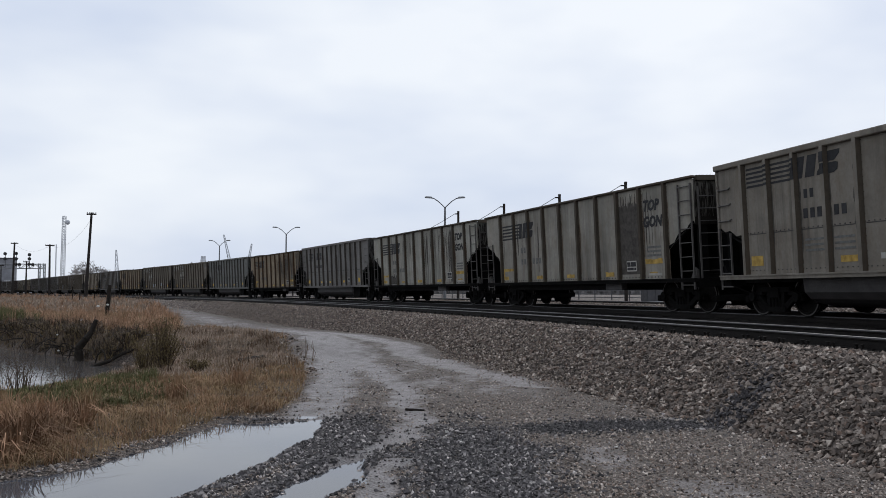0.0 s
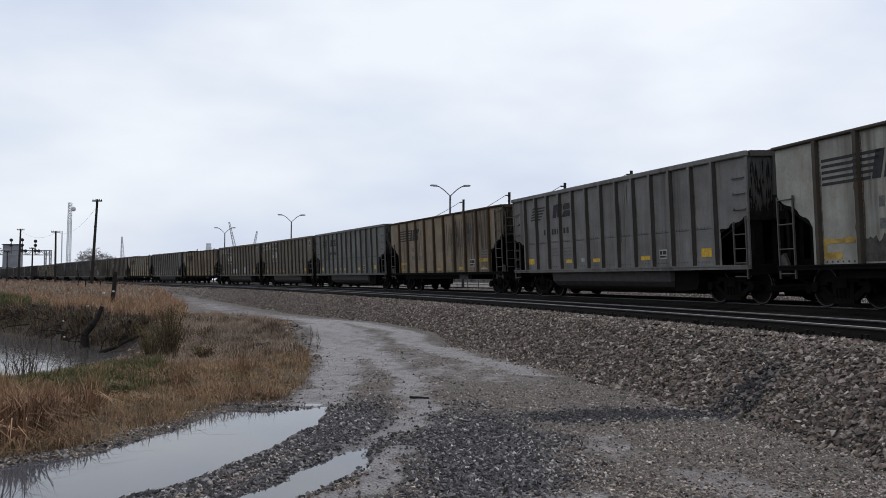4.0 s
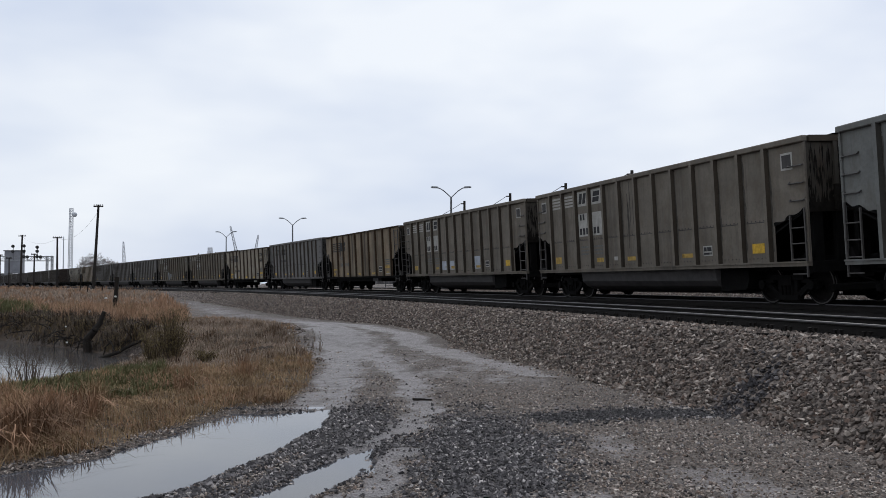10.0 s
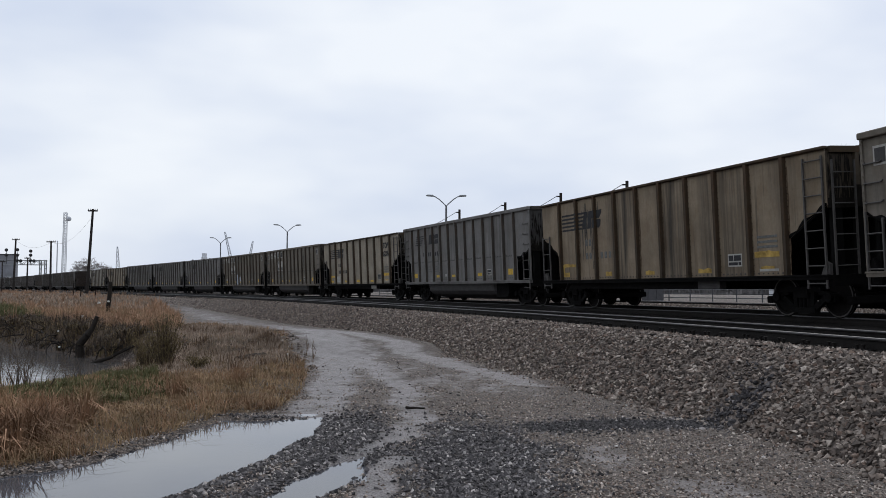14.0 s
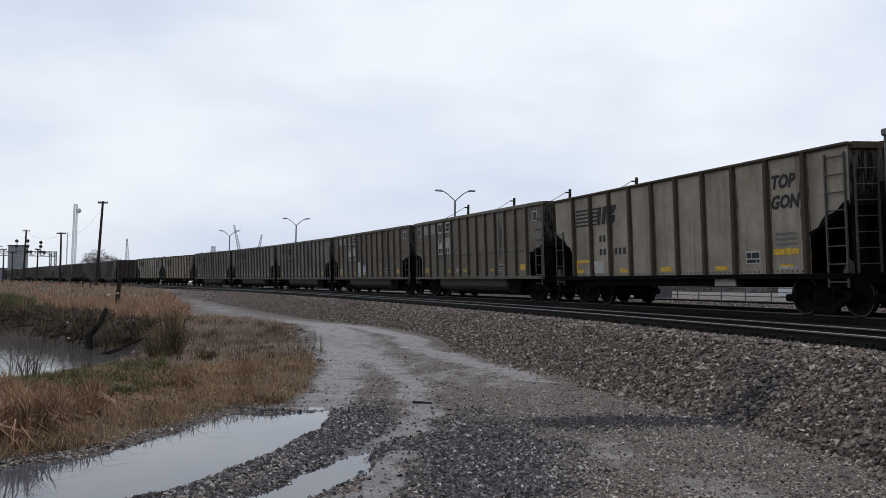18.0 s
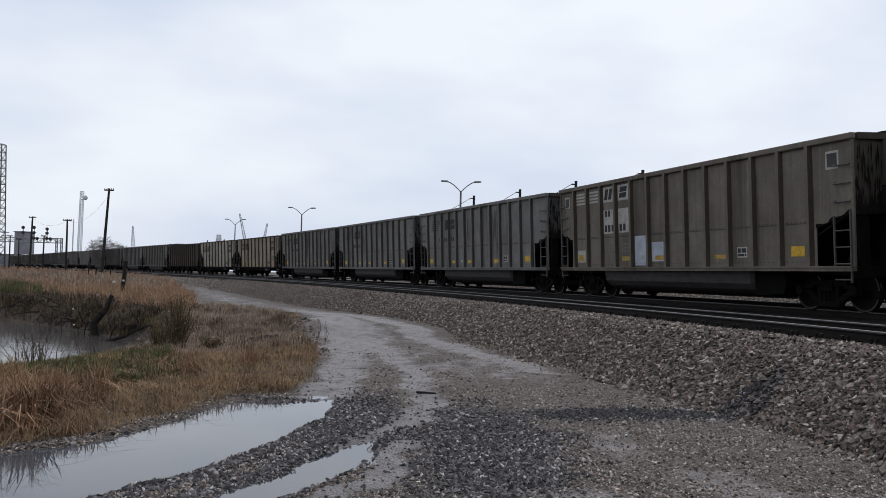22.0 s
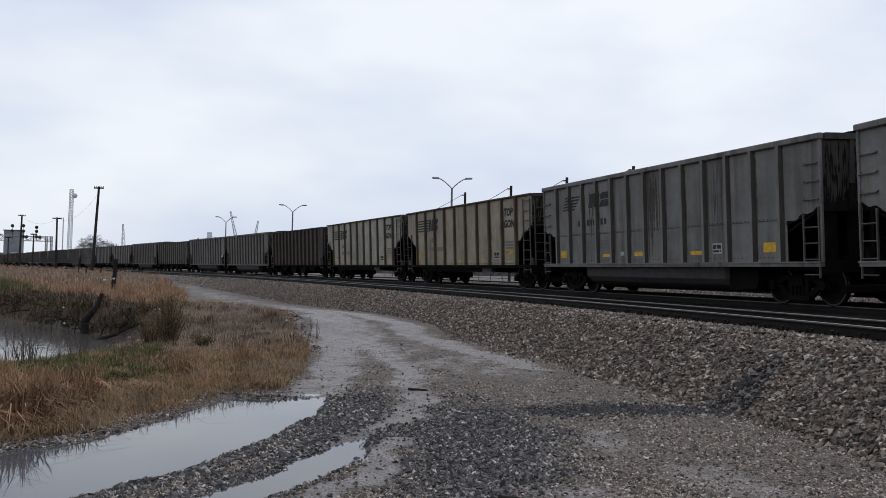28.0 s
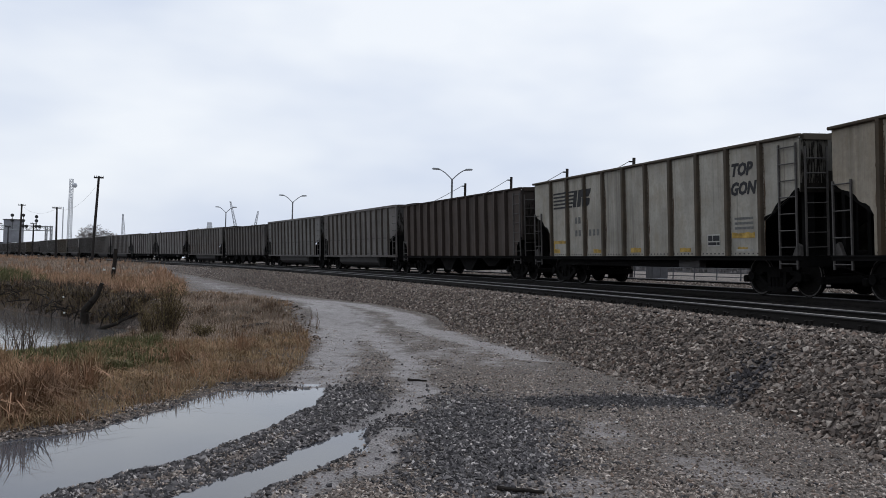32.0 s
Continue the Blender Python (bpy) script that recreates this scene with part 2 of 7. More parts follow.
M_STALK = tones("dark_dead_stalks", [(0.045, 0.032, 0.024), (0.15, 0.1, 0.067), (0.09, 0.062, 0.043), (0.21, 0.14, 0.09)], 0.9, 0.12)
M_SCRUB = tones("olive_scrub_leaves", [(0.1069, 0.0856, 0.0437), (0.1555, 0.1185, 0.0622), (0.1264, 0.0972, 0.0486)], 0.85, 0.15)
M_DEADWOOD = mat("wet_dead_wood", (0.018, 0.0145, 0.012), 0.85, 0, 0.4, 8, 0.4, 40, 0.2)
M_LITTER = mat("white_litter", (0.6, 0.6, 0.58), 0.6, 0, 0.15, 8, 0.1, 40)
M_GRASS_OLIVE = tones("olive_brown_grass", [(0.15, 0.118, 0.062), (0.21, 0.158, 0.085), (0.18, 0.128, 0.07), (0.25, 0.18, 0.1)], 0.9, 0.12, 0.42, 1.1)
M_SOOTPATCH = mat("flat_grey_soot_film", (0.066, 0.06, 0.054), 0.85, 0, 0.4, 6, 0.1, 30, 0.12)
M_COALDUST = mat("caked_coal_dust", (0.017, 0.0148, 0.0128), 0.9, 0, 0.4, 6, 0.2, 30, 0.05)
M_RUSTRUN = mat("washed_down_rust", (0.095, 0.066, 0.045), 0.85, 0, 0.4, 5, 0.1, 30, 0.12)
# for strips beside tub posts: post shade painted in with road dirt
M_DIRTSHADE = mat("road_dirt_and_post_shade", (0.075, 0.069, 0.061), 0.85, 0, 0.4, 5, 0.1, 30, 0.12)
# twig grey lifted pale, distance haze painted in
M_FARTREE = tones("hazed_winter_twigs", [(0.2, 0.185, 0.18), (0.3, 0.275, 0.265)], 0.9, 0.1)
M_WOODS = tones("distant_winter_woods", [(0.11, 0.105, 0.105), (0.16, 0.15, 0.148)], 0.9, 0.1)
# cladding paled and blued, far haze put into its colour
M_BOARD = mat("hazed_grey_cladding", (0.21, 0.215, 0.235), 0.8, 0, 0.2, 0.4, 0.05, 20)
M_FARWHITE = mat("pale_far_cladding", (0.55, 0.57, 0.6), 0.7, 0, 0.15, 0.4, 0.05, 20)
M_LENS = mat("signal_lens_black", (0.015, 0.015, 0.016), 0.4, 0, 0.2, 5, 0, 20)


def water_material(name, tint, rough, ripple=0.03):
    m = bpy.data.materials.new(name)
    m.use_nodes = True
    nt = m.node_tree
    b = nt.nodes["Principled BSDF"]
    b.inputs["Base Color"].default_value = (*tint, 1)
    b.inputs["Roughness"].default_value, b.inputs["IOR"].default_value = rough, 1.33
    b.inputs["Specular IOR Level"].default_value = 0.5
    co = nt.nodes.new("ShaderNodeTexCoord")
    n = nt.nodes.new("ShaderNodeTexNoise")
    n.inputs["Scale"].default_value, n.inputs["Detail"].default_value = 5.0, 2.0
    nt.links.new(co.outputs["Object"], n.inputs["Vector"])
    bp = nt.nodes.new("ShaderNodeBump")
    bp.inputs["Strength"].default_value, bp.inputs["Distance"].default_value = ripple, 0.01
    nt.links.new(n.outputs["Fac"], bp.inputs["Height"])
    nt.links.new(bp.outputs["Normal"], b.inputs["Normal"])
    return m


M_PUDDLE = water_material("muddy_puddle_water", (0.07, 0.073, 0.084), 0.03)
M_POND = water_material("murky_pond_water", (0.085, 0.08, 0.078), 0.1, 0.5)


def ground_material():
    """Gravel, wet mud and brown earth, parted by the weights laid on the sheet."""
    m = bpy.data.materials.new("gravel_mud_and_earth")
    m.use_nodes = True
    nt = m.node_tree
    b = nt.nodes["Principled BSDF"]
    co = nt.nodes.new("ShaderNodeTexCoord")

    def noise_of(scale, detail, rgh=0.6):
        n = nt.nodes.new("ShaderNodeTexNoise")
        n.inputs["Scale"].default_value, n.inputs["Detail"].default_value, n.inputs["Roughness"].default_value = scale, detail, rgh
        nt.links.new(co.outputs["Object"], n.inputs["Vector"])
        return n.outputs["Fac"]

    def ramp_of(fac, a, c, lo=0.35, hi=0.65):
        r = nt.nodes.new("ShaderNodeValToRGB")
        r.color_ramp.elements[0].position, r.color_ramp.elements[0].color = lo, (*a, 1)
        r.color_ramp.elements[1].position, r.color_ramp.elements[1].color = hi, (*c, 1)
        nt.links.new(fac, r.inputs["Fac"])
        return r.outputs["Color"]

    def weight(name):
        a = nt.nodes.new("ShaderNodeAttribute")
        a.attribute_name = name
        s = nt.nodes.new("ShaderNodeMath")
        s.operation = "ADD"
        k = nt.nodes.new("ShaderNodeMapRange")
        k.inputs["From Min"].default_value, k.inputs["From Max"].default_value = 0.25, 0.75
        k.inputs["To Min"].default_value, k.inputs["To Max"].default_value = -0.26, 0.26
        nt.links.new(noise_of(3.0, 6.0, 0.7), k.inputs["Value"])
        nt.links.new(a.outputs["Fac"], s.inputs[0])
        nt.links.new(k.outputs["Result"], s.inputs[1])
        r = nt.nodes.new("ShaderNodeMapRange")
        r.interpolation_type = "SMOOTHSTEP"
        r.inputs["From Min"].default_value, r.inputs["From Max"].default_value = 0.25, 0.85
        nt.links.new(s.outputs["Value"], r.inputs["Value"])
        return r.outputs["Result"]

    def mix(fac, a, c):
        x = nt.nodes.new("ShaderNodeMix")
        x.data_type = "RGBA"
        nt.links.new(fac, x.inputs["Factor"])
        nt.links.new(a, x.inputs["A"])
        nt.links.new(c, x.inputs["B"])
        return x.outputs["Result"]

    vor = nt.nodes.new("ShaderNodeTexVoronoi")
    vor.inputs["Scale"].default_value = 42.0
    nt.links.new(co.outputs["Object"], vor.inputs["Vector"])
    sep = nt.nodes.new("ShaderNodeSeparateColor")
    nt.links.new(vor.outputs["Color"], sep.inputs["Color"])
    gravel = ramp_of(sep.outputs["Red"], (0.016, 0.013, 0.012), (0.21, 0.173, 0.152), 0.1, 1.0)
    brown = ramp_of(noise_of(0.5, 4.0), (0.05, 0.04, 0.034), (0.1, 0.081, 0.07))
    k = nt.nodes.new("ShaderNodeMapRange")
    k.inputs["From Min"].default_value, k.inputs["From Max"].default_value = 0.35, 0.75
    nt.links.new(noise_of(1.2, 5.0), k.inputs["Value"])
    gravel = mix(k.outputs["Result"], gravel, brown)
    mud = ramp_of(noise_of(3.0, 9.0, 0.75), (0.092, 0.08, 0.079), (0.21, 0.19, 0.191))
    earth = ramp_of(noise_of(3.0, 6.0, 0.7), (0.045, 0.03, 0.018), (0.1, 0.065, 0.036))
    col = mix(weight("mud"), gravel, mud)
    wet = weight("mud")
    col = mix(weight("earth"), col, earth)
    stain = nt.nodes.new("ShaderNodeRGB")
    stain.outputs[0].default_value = (0.012, 0.0115, 0.014, 1)
    col = mix(weight("stain"), col, stain.outputs[0])
    nt.links.new(col, b.inputs["Base Color"])
    rg = nt.nodes.new("ShaderNodeMapRange")
    rg.inputs["To Min"].default_value, rg.inputs["To Max"].default_value = 0.8, 0.42
    nt.links.new(wet, rg.inputs["Value"])
    nt.links.new(rg.outputs["Result"], b.inputs["Roughness"])
    b.inputs["Specular IOR Level"].default_value = 0.3
    add = nt.nodes.new("ShaderNodeMath")
    add.operation = "ADD"
    nt.links.new(vor.outputs["Distance"], add.inputs[0])
    nt.links.new(noise_of(9.0, 6.0), add.inputs[1])
    bp = nt.nodes.new("ShaderNodeBump")
    bp.inputs["Strength"].default_value, bp.inputs["Distance"].default_value = 0.8, 0.03
    nt.links.new(add.outputs["Value"], bp.inputs["Height"])
    nt.links.new(bp.outputs["Normal"], b.inputs["Normal"])
    return m


M_GROUND = ground_material()


def bed_material():
    """Dusty crushed stone; oil and soot darken it between the rails."""
    m = bpy.data.materials.new("dusty_ballast_bed")
    m.use_nodes = True
    nt = m.node_tree
    b = nt.nodes["Principled BSDF"]
    b.inputs["Roughness"].default_value, b.inputs["Specular IOR Level"].default_value = 0.9, 0.15
    co = nt.nodes.new("ShaderNodeTexCoord")
    vor = nt.nodes.new("ShaderNodeTexVoronoi")
    vor.inputs["Scale"].default_value = 17.0
    nt.links.new(co.outputs["Object"], vor.inputs["Vector"])
    sep = nt.nodes.new("ShaderNodeSeparateColor")
    nt.links.new(vor.outputs["Color"], sep.inputs["Color"])
    ramp = nt.nodes.new("ShaderNodeValToRGB")
    ramp.color_ramp.elements[0].color, ramp.color_ramp.elements[1].color = (0.022, 0.0185, 0.0165, 1), (0.24, 0.2, 0.175, 1)
    nt.links.new(sep.outputs["Green"], ramp.inputs["Fac"])
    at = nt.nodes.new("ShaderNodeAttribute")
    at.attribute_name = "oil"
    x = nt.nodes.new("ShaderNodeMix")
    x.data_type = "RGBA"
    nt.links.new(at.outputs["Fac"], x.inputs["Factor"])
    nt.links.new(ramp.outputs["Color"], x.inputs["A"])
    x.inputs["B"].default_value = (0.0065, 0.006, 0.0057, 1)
    nt.links.new(x.outputs["Result"], b.inputs["Base Color"])
    bp = nt.nodes.new("ShaderNodeBump")
    bp.inputs["Strength"].default_value, bp.inputs["Distance"].default_value = 0.8, 0.04
    nt.links.new(vor.outputs["Distance"], bp.inputs["Height"])
    nt.links.new(bp.outputs["Normal"], b.inputs["Normal"])
    return m


M_BED = bed_material()
# haze over the far mast, tower and cranes is mixed into this colour
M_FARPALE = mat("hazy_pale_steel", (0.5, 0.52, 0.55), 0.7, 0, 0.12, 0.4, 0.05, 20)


# ---- small mesh tools ----
def part(name, bm, material, parent=None, label=""):
    me = bpy.data.meshes.new(name)
    bm.to_mesh(me)
    bm.free()
    me.materials.append(material)
    ob = new(name, me)
    if parent is not None:
        ob.parent = parent
    if label:
        tagged(ob, label)
    return ob


def bulk(name, verts, faces, material, parent=None, label=""):
    """One mesh from arrays of vertices and equal-sided faces."""
    verts, faces = np.asarray(verts, np.float32), np.asarray(faces, np.int32)
    me = bpy.data.meshes.new(name)
    me.vertices.add(len(verts))
    me.vertices.foreach_set("co", verts.ravel())
    k = faces.shape[1]
    me.loops.add(faces.size)
    me.loops.foreach_set("vertex_index", faces.ravel())
    me.polygons.add(len(faces))
    me.polygons.foreach_set("loop_start", np.arange(0, faces.size, k, dtype=np.int32))
    me.polygons.foreach_set("use_smooth", np.zeros(len(faces), bool))
    me.update(calc_edges=True)
    me.materials.append(material)
    ob = new(name, me)
    if parent is not None:
        ob.parent = parent
    if label:
        tagged(ob, label)
    return ob


def box(bm, x0, x1, y0, y1, z0, z1, m=None):
    c = [(x0, y0, z0), (x1, y0, z0), (x1, y1, z0), (x0, y1, z0), (x0, y0, z1), (x1, y0, z1), (x1, y1, z1), (x0, y1, z1)]
    v = [bm.verts.new(m @ Vector(p) if m else p) for p in c]
    for f in ((3, 2, 1, 0), (4, 5, 6, 7), (0, 1, 5, 4), (1, 2, 6, 5), (2, 3, 7, 6), (3, 0, 4, 7)):
        bm.faces.new([v[i] for i in f])
    return bm


def slab(bm, outline, y0, y1):
    """A plate in the x-z plane, from y0 to y1; outline counter-clockwise seen from -y."""
    a = [bm.verts.new((x, y0, z)) for x, z in outline]
    b = [bm.verts.new((x, y1, z)) for x, z in outline]
    n = len(outline)
    bm.faces.new(a)
    bm.faces.new(b[::-1])
    for i in range(n):
        j = (i + 1) % n
        bm.faces.new((a[j], a[i], b[i], b[j]))
    return bm


def tube(bm, p, q, r0, r1=None, n=8):
    """A tapered round bar from p to q."""
    p, q = Vector(p), Vector(q)
    r1 = r0 if r1 is None else r1
    turn = (q - p).to_track_quat("Z", "Y").to_matrix()
    rings = []
    for at, r in ((p, r0), (q, r1)):
        rings.append([bm.verts.new(at + turn @ Vector((r * math.cos(2 * math.pi * i / n), r * math.sin(2 * math.pi * i / n), 0))) for i in range(n)])
    for i in range(n):
        j = (i + 1) % n
        bm.faces.new((rings[0][i], rings[0][j], rings[1][j], rings[1][i]))
    bm.faces.new(rings[0][::-1])
    bm.faces.new(rings[1])
    return bm


def B():
    return bmesh.new()


# ---- the line of the railway: a curve to the left that runs out into a straight ----
STEP = 0.5
S_ALL = np.arange(-900, 2001) * STEP
_k = 0.00213 * np.clip((78.0 - S_ALL) / 5.0, 0, 1) + 0.0001415 * np.clip(-S_ALL, 0, 34)
_k = _k * np.clip((S_ALL + 75) / 30.0, 0, 1)
_th = np.concatenate([[0], np.cumsum((_k[1:] + _k[:-1]) / 2 * STEP)])
_th = _th - np.interp(0, S_ALL, _th) + 1.9418
_cx = np.concatenate([[0], np.cumsum((np.cos(_th[1:]) + np.cos(_th[:-1])) / 2 * STEP)])
_cy = np.concatenate([[0], np.cumsum((np.sin(_th[1:]) + np.sin(_th[:-1])) / 2 * STEP)])
_cx = _cx - np.interp(0, S_ALL, _cx)
_cy = _cy - np.interp(0, S_ALL, _cy) + 43.696
RAIL_Z = EYE - 0.513
CANT = 3.0
TRAIN_RAIL, NEAR_RAIL, HALF_GAUGE = 1.03, -5.08, 0.7525


def line_at(s, off=0.0, z=0.0):
    """The place at s metres along the line, off metres to its far side, and the heading."""
    th = float(np.interp(s, S_ALL, _th))
    return Vector((float(np.interp(s, S_ALL, _cx)) + math.sin(th) * off, float(np.interp(s, S_ALL, _cy)) - math.cos(th) * off, z)), th


def lines_at(s, off):
    th = np.interp(s, S_ALL, _th)
    return np.interp(s, S_ALL, _cx) + np.sin(th) * off, np.interp(s, S_ALL, _cy) - np.cos(th) * off


_near = np.arange(-60, 1200, 1.0)
_nx, _ny = lines_at(_near, 0.0)


def offset_of(x, y):
    """Signed distance from the line (positive on its far side) and the place along it, for arrays."""
    x, y = np.atleast_1d(np.asarray(x, float)), np.atleast_1d(np.asarray(y, float))
    off, along = np.empty(len(x)), np.empty(len(x))
    for i in range(0, len(x), 4000):
        a, b = x[i:i + 4000], y[i:i + 4000]
        d2 = (a[:, None] - _nx) ** 2 + (b[:, None] - _ny) ** 2
        j = d2.argmin(1)
        th = np.interp(_near[j], S_ALL, _th)
        off[i:i + 4000] = (a - _nx[j]) * np.sin(th) - (b - _ny[j]) * np.cos(th)
        along[i:i + 4000] = _near[j]
    return off, along


# ---- the ground: one sheet with the road, the puddles, the pond and its banks ----
def ss(v):
    v = np.clip(v, 0, 1)
    return v * v * (3 - 2 * v)


def poly_dist(x, y, poly):
    """Signed distance to a closed outline, negative inside."""
    p = np.array(poly, float)
    q = np.roll(p, -1, 0)
    best, inside = np.full(len(x), 1e9), np.zeros(len(x), bool)
    for (ax, ay), (bx, by) in zip(p, q):
        ex, ey = bx - ax, by - ay
        t = np.clip(((x - ax) * ex + (y - ay) * ey) / (ex * ex + ey * ey), 0, 1)
        best = np.minimum(best, np.hypot(x - ax - t * ex, y - ay - t * ey))
        if ay != by:
            inside ^= ((ay > y) != (by > y)) & (x < ex * (y - ay) / (by - ay) + ax)
    return np.where(inside, -best, best)


def path_dist(x, y, pts):
    best = np.full(len(x), 1e9)
    for (ax, ay), (bx, by) in zip(pts[:-1], pts[1:]):
        ex, ey = bx - ax, by - ay
        t = np.clip(((x - ax) * ex + (y - ay) * ey) / (ex * ex + ey * ey), 0, 1)
        best = np.minimum(best, np.hypot(x - ax - t * ex, y - ay - t * ey))
    return best


def wave(x, y, size, seed=0.0):
    """Smooth, cheap unevenness between -1 and 1."""
    a, b = x / size + seed * 1.7, y / size - seed * 2.3
    return (np.sin(a * 2.1 + 1.3 * np.sin(b * 1.7 + seed)) + np.sin(b * 2.7 + 1.1 * np.sin(a * 2.3 - seed)) + np.sin((a + b) * 4.1) * 0.6 + np.sin((a - b) * 5.3 + seed) * 0.5) / 3.1


PUDDLE_A = [(-3.7, 5.0), (-3.85, 6.4), (-3.92, 7.7), (-3.68, 8.08), (-3.44, 8.25), (-3.25, 8.66), (-3.1, 9.36), (-2.92, 10.1), (-2.85, 10.96), (-2.74, 11.48), (-2.37, 11.39), (-1.57, 11.7),
            (-1.44, 11.2), (-1.42, 10.18), (-1.56, 9.51), (-1.79, 8.41), (-1.9, 8.02), (-2.05, 7.35), (-2.37, 6.84), (-2.62, 6.2), (-2.7, 5.2)]
PUDDLE_B = [(-0.75, 9.03), (-0.98, 8.6), (-1.2, 7.99), (-1.36, 7.28), (-1.59, 6.74), (-1.85, 6.2), (-1.95, 5.6), (-1.35, 5.7), (-1.24, 6.44), (-1.16, 6.68), (-0.97, 7.07), (-0.86, 7.56), (-0.7, 8.18)]
POND = [(-60, 13), (-13, 12.5), (-9.3, 16.2), (-8.6, 18.3), (-8.2, 21.0), (-8.1, 23.5), (-8.7, 26.2), (-9.6, 26.6), (-12, 29.4), (-14.3, 31.7), (-16.8, 34.4), (-32, 41), (-60, 44)]
VERGE = [(-18, 4), (-4.3, 4), (-4.15, 6.5), (-4.02, 7.75), (-3.74, 8.3), (-3.39, 8.8), (-3.24, 9.5), (-3.0, 10.9), (-2.72, 11.75), (-2.2, 12.3), (-2.25, 14.3), (-2.45, 16.2), (-3.0, 19.6), (-3.9, 23.6), (-5.15, 28.8), (-6.8, 32.4), (-8.2, 34.2),
         (-10, 37.5), (-9.6, 27), (-8.7, 26.4), (-8.0, 23.5), (-8.1, 21.0), (-8.5, 18.3), (-9.2, 16.2), (-13, 12.4), (-18, 12.4)]
FAR_BANK = [(-8.6, 26.4), (-9.7, 26.9), (-12, 29.7), (-14.3, 32), (-16.8, 34.7), (-32, 41.3), (-70, 45), (-300, 300), (-138, 300), (-68, 176), (-45, 130), (-31, 99), (-18.5, 64), (-13.4, 47), (-10.4, 36.5), (-8.2, 29)]
ROAD = [(-1.75, 11.9), (-1.75, 13.8), (-1.95, 16.3), (-2.35, 20.5), (-3.2, 25.6), (-4.5, 30.8), (-7.4, 38), (-13.0, 52), (-25, 82), (-38, 110), (-74, 181), (-160, 340)]
TONGUE = [(1.65, 15.4), (0.85, 18.1), (-0.4, 22.4), (-2.4, 27.9), (-4.6, 32.3)]
MIDDLE = [(-0.36, 10.6), (-0.37, 12.6), (-0.66, 15.6), (-2.0, 21.9), (-3.0, 26.1)]
SPUR = [(-0.95, 8.2), (-0.7, 9.3), (-0.4, 10.8)]
SHORE = [(-0.42, 8.7), (-0.52, 8.0), (-0.68, 7.4), (-0.85, 6.85), (-0.98, 6.3), (-1.05, 5.8)]
STAIN = [(1.4, 10.95), (2.12, 11.18), (3.05, 11.3), (3.65, 11.1)]
PATCHES = [(1.6, 8.9, 0.35, 1.0), (2.2, 7.5, 0.5, 0.4), (0.85, 6.6, 0.5, 0.4)]


def base_z(along):
    return 0.62 * ss((along - 5) / 85.0)


def ground_z(x, y, fine=True):
    x, y = np.atleast_1d(np.asarray(x, float)), np.atleast_1d(np.asarray(y, float))
    off, along = offset_of(x, y)
    low = base_z(along)
    z = low + (0.62 - low) * ss((off + 6.6) / 6.5) + 0.34 * ss((off - 3.5) / 3.0)
    z = z + 0.02 * wave(x, y, 1.7) + 0.012 * wave(x, y, 0.5, 2.0)
    d = poly_dist(x, y, POND)
    near_side = ss((25.5 - y) / 3.0)
    width = 0.8 + 3.7 * near_side
    bank = 0.3 * (1 - near_side) * ss((14 - d) / 10.0)
    z = np.where(d > 0, -0.5 + (z + bank + 0.5) * ss(0.12 + d / width), -0.5 + np.maximum(d * 0.5, -0.8))
    dp = np.minimum(poly_dist(x, y, PUDDLE_A), poly_dist(x, y, PUDDLE_B))
    dip = -0.075 * ss((0.1 - dp) / 0.28)
    z = z + dip
    rut = 0.03 * np.exp(-(path_dist(x, y, ROAD) / 0.25) ** 2) + 0.02 * np.exp(-(path_dist(x, y, MIDDLE) / 0.3) ** 2)
    return z - rut


def mud_of(x, y):
    off, along = offset_of(x, y)
    wx = 0.16 * wave(x, y, 1.1, 11.0) + 0.1 * wave(x, y, 0.4, 12.0)
    x, y = x + wx, y + 0.5 * wave(x, y, 1.4, 13.0)
    dist = np.hypot(x, y)
    w = np.clip(dist / 20, 0.7, 4.0)
    mud = ss(1.25 - 0.75 * path_dist(x, y, ROAD) / (0.62 * w))
    across = path_dist(x, y, ROAD) * np.clip(20 / dist, 0.4, 1.3)
    streak = 0.5 + 0.28 * np.sin(across * 9.0 + wave(x, y, 3.0) * 1.4) + 0.22 * np.sin(across * 21.0 + wave(x, y, 2.2, 3.0) * 1.2)
    mud = np.maximum(mud * (0.6 + 0.4 * streak), 0.9 * ss(1.25 - 0.7 * path_dist(x, y, TONGUE) / (0.4 * w)))
    mud = np.maximum(mud, 0.85 * ss(1.25 - 0.7 * path_dist(x, y, MIDDLE) / (0.36 * w)))
    mud = np.maximum(mud, ss(1.4 - path_dist(x, y, SPUR) / 0.2))
    mud = np.maximum(mud, 0.95 * ss(1.5 - path_dist(x, y, SHORE) / 0.2))
    mud = mud * (1 - 0.45 * ss((y - 26) / 14.0))
    between = ss((y - 12.6) / 3.0) * ss((off + 12 + 0.05 * dist) / 2.0) * ss((-7.0 - off) / 1.0) * (x < 3)
    mud = np.maximum(mud, 0.72 * between * (0.45 + 0.55 * streak) * (0.85 + 0.45 * wave(x, y, 1.2, 14.0)))
    for cx, cy, rx, ry in PATCHES:
        mud = np.maximum(mud, 0.6 * ss(1.6 - np.hypot((x - cx) / rx, (y - cy) / ry)))
    return mud


def earth_of(x, y):
    d = np.minimum(poly_dist(x, y, VERGE), np.minimum(poly_dist(x, y, FAR_BANK), poly_dist(x, y, POND)))
    return ss(0.5 - d / 0.35)


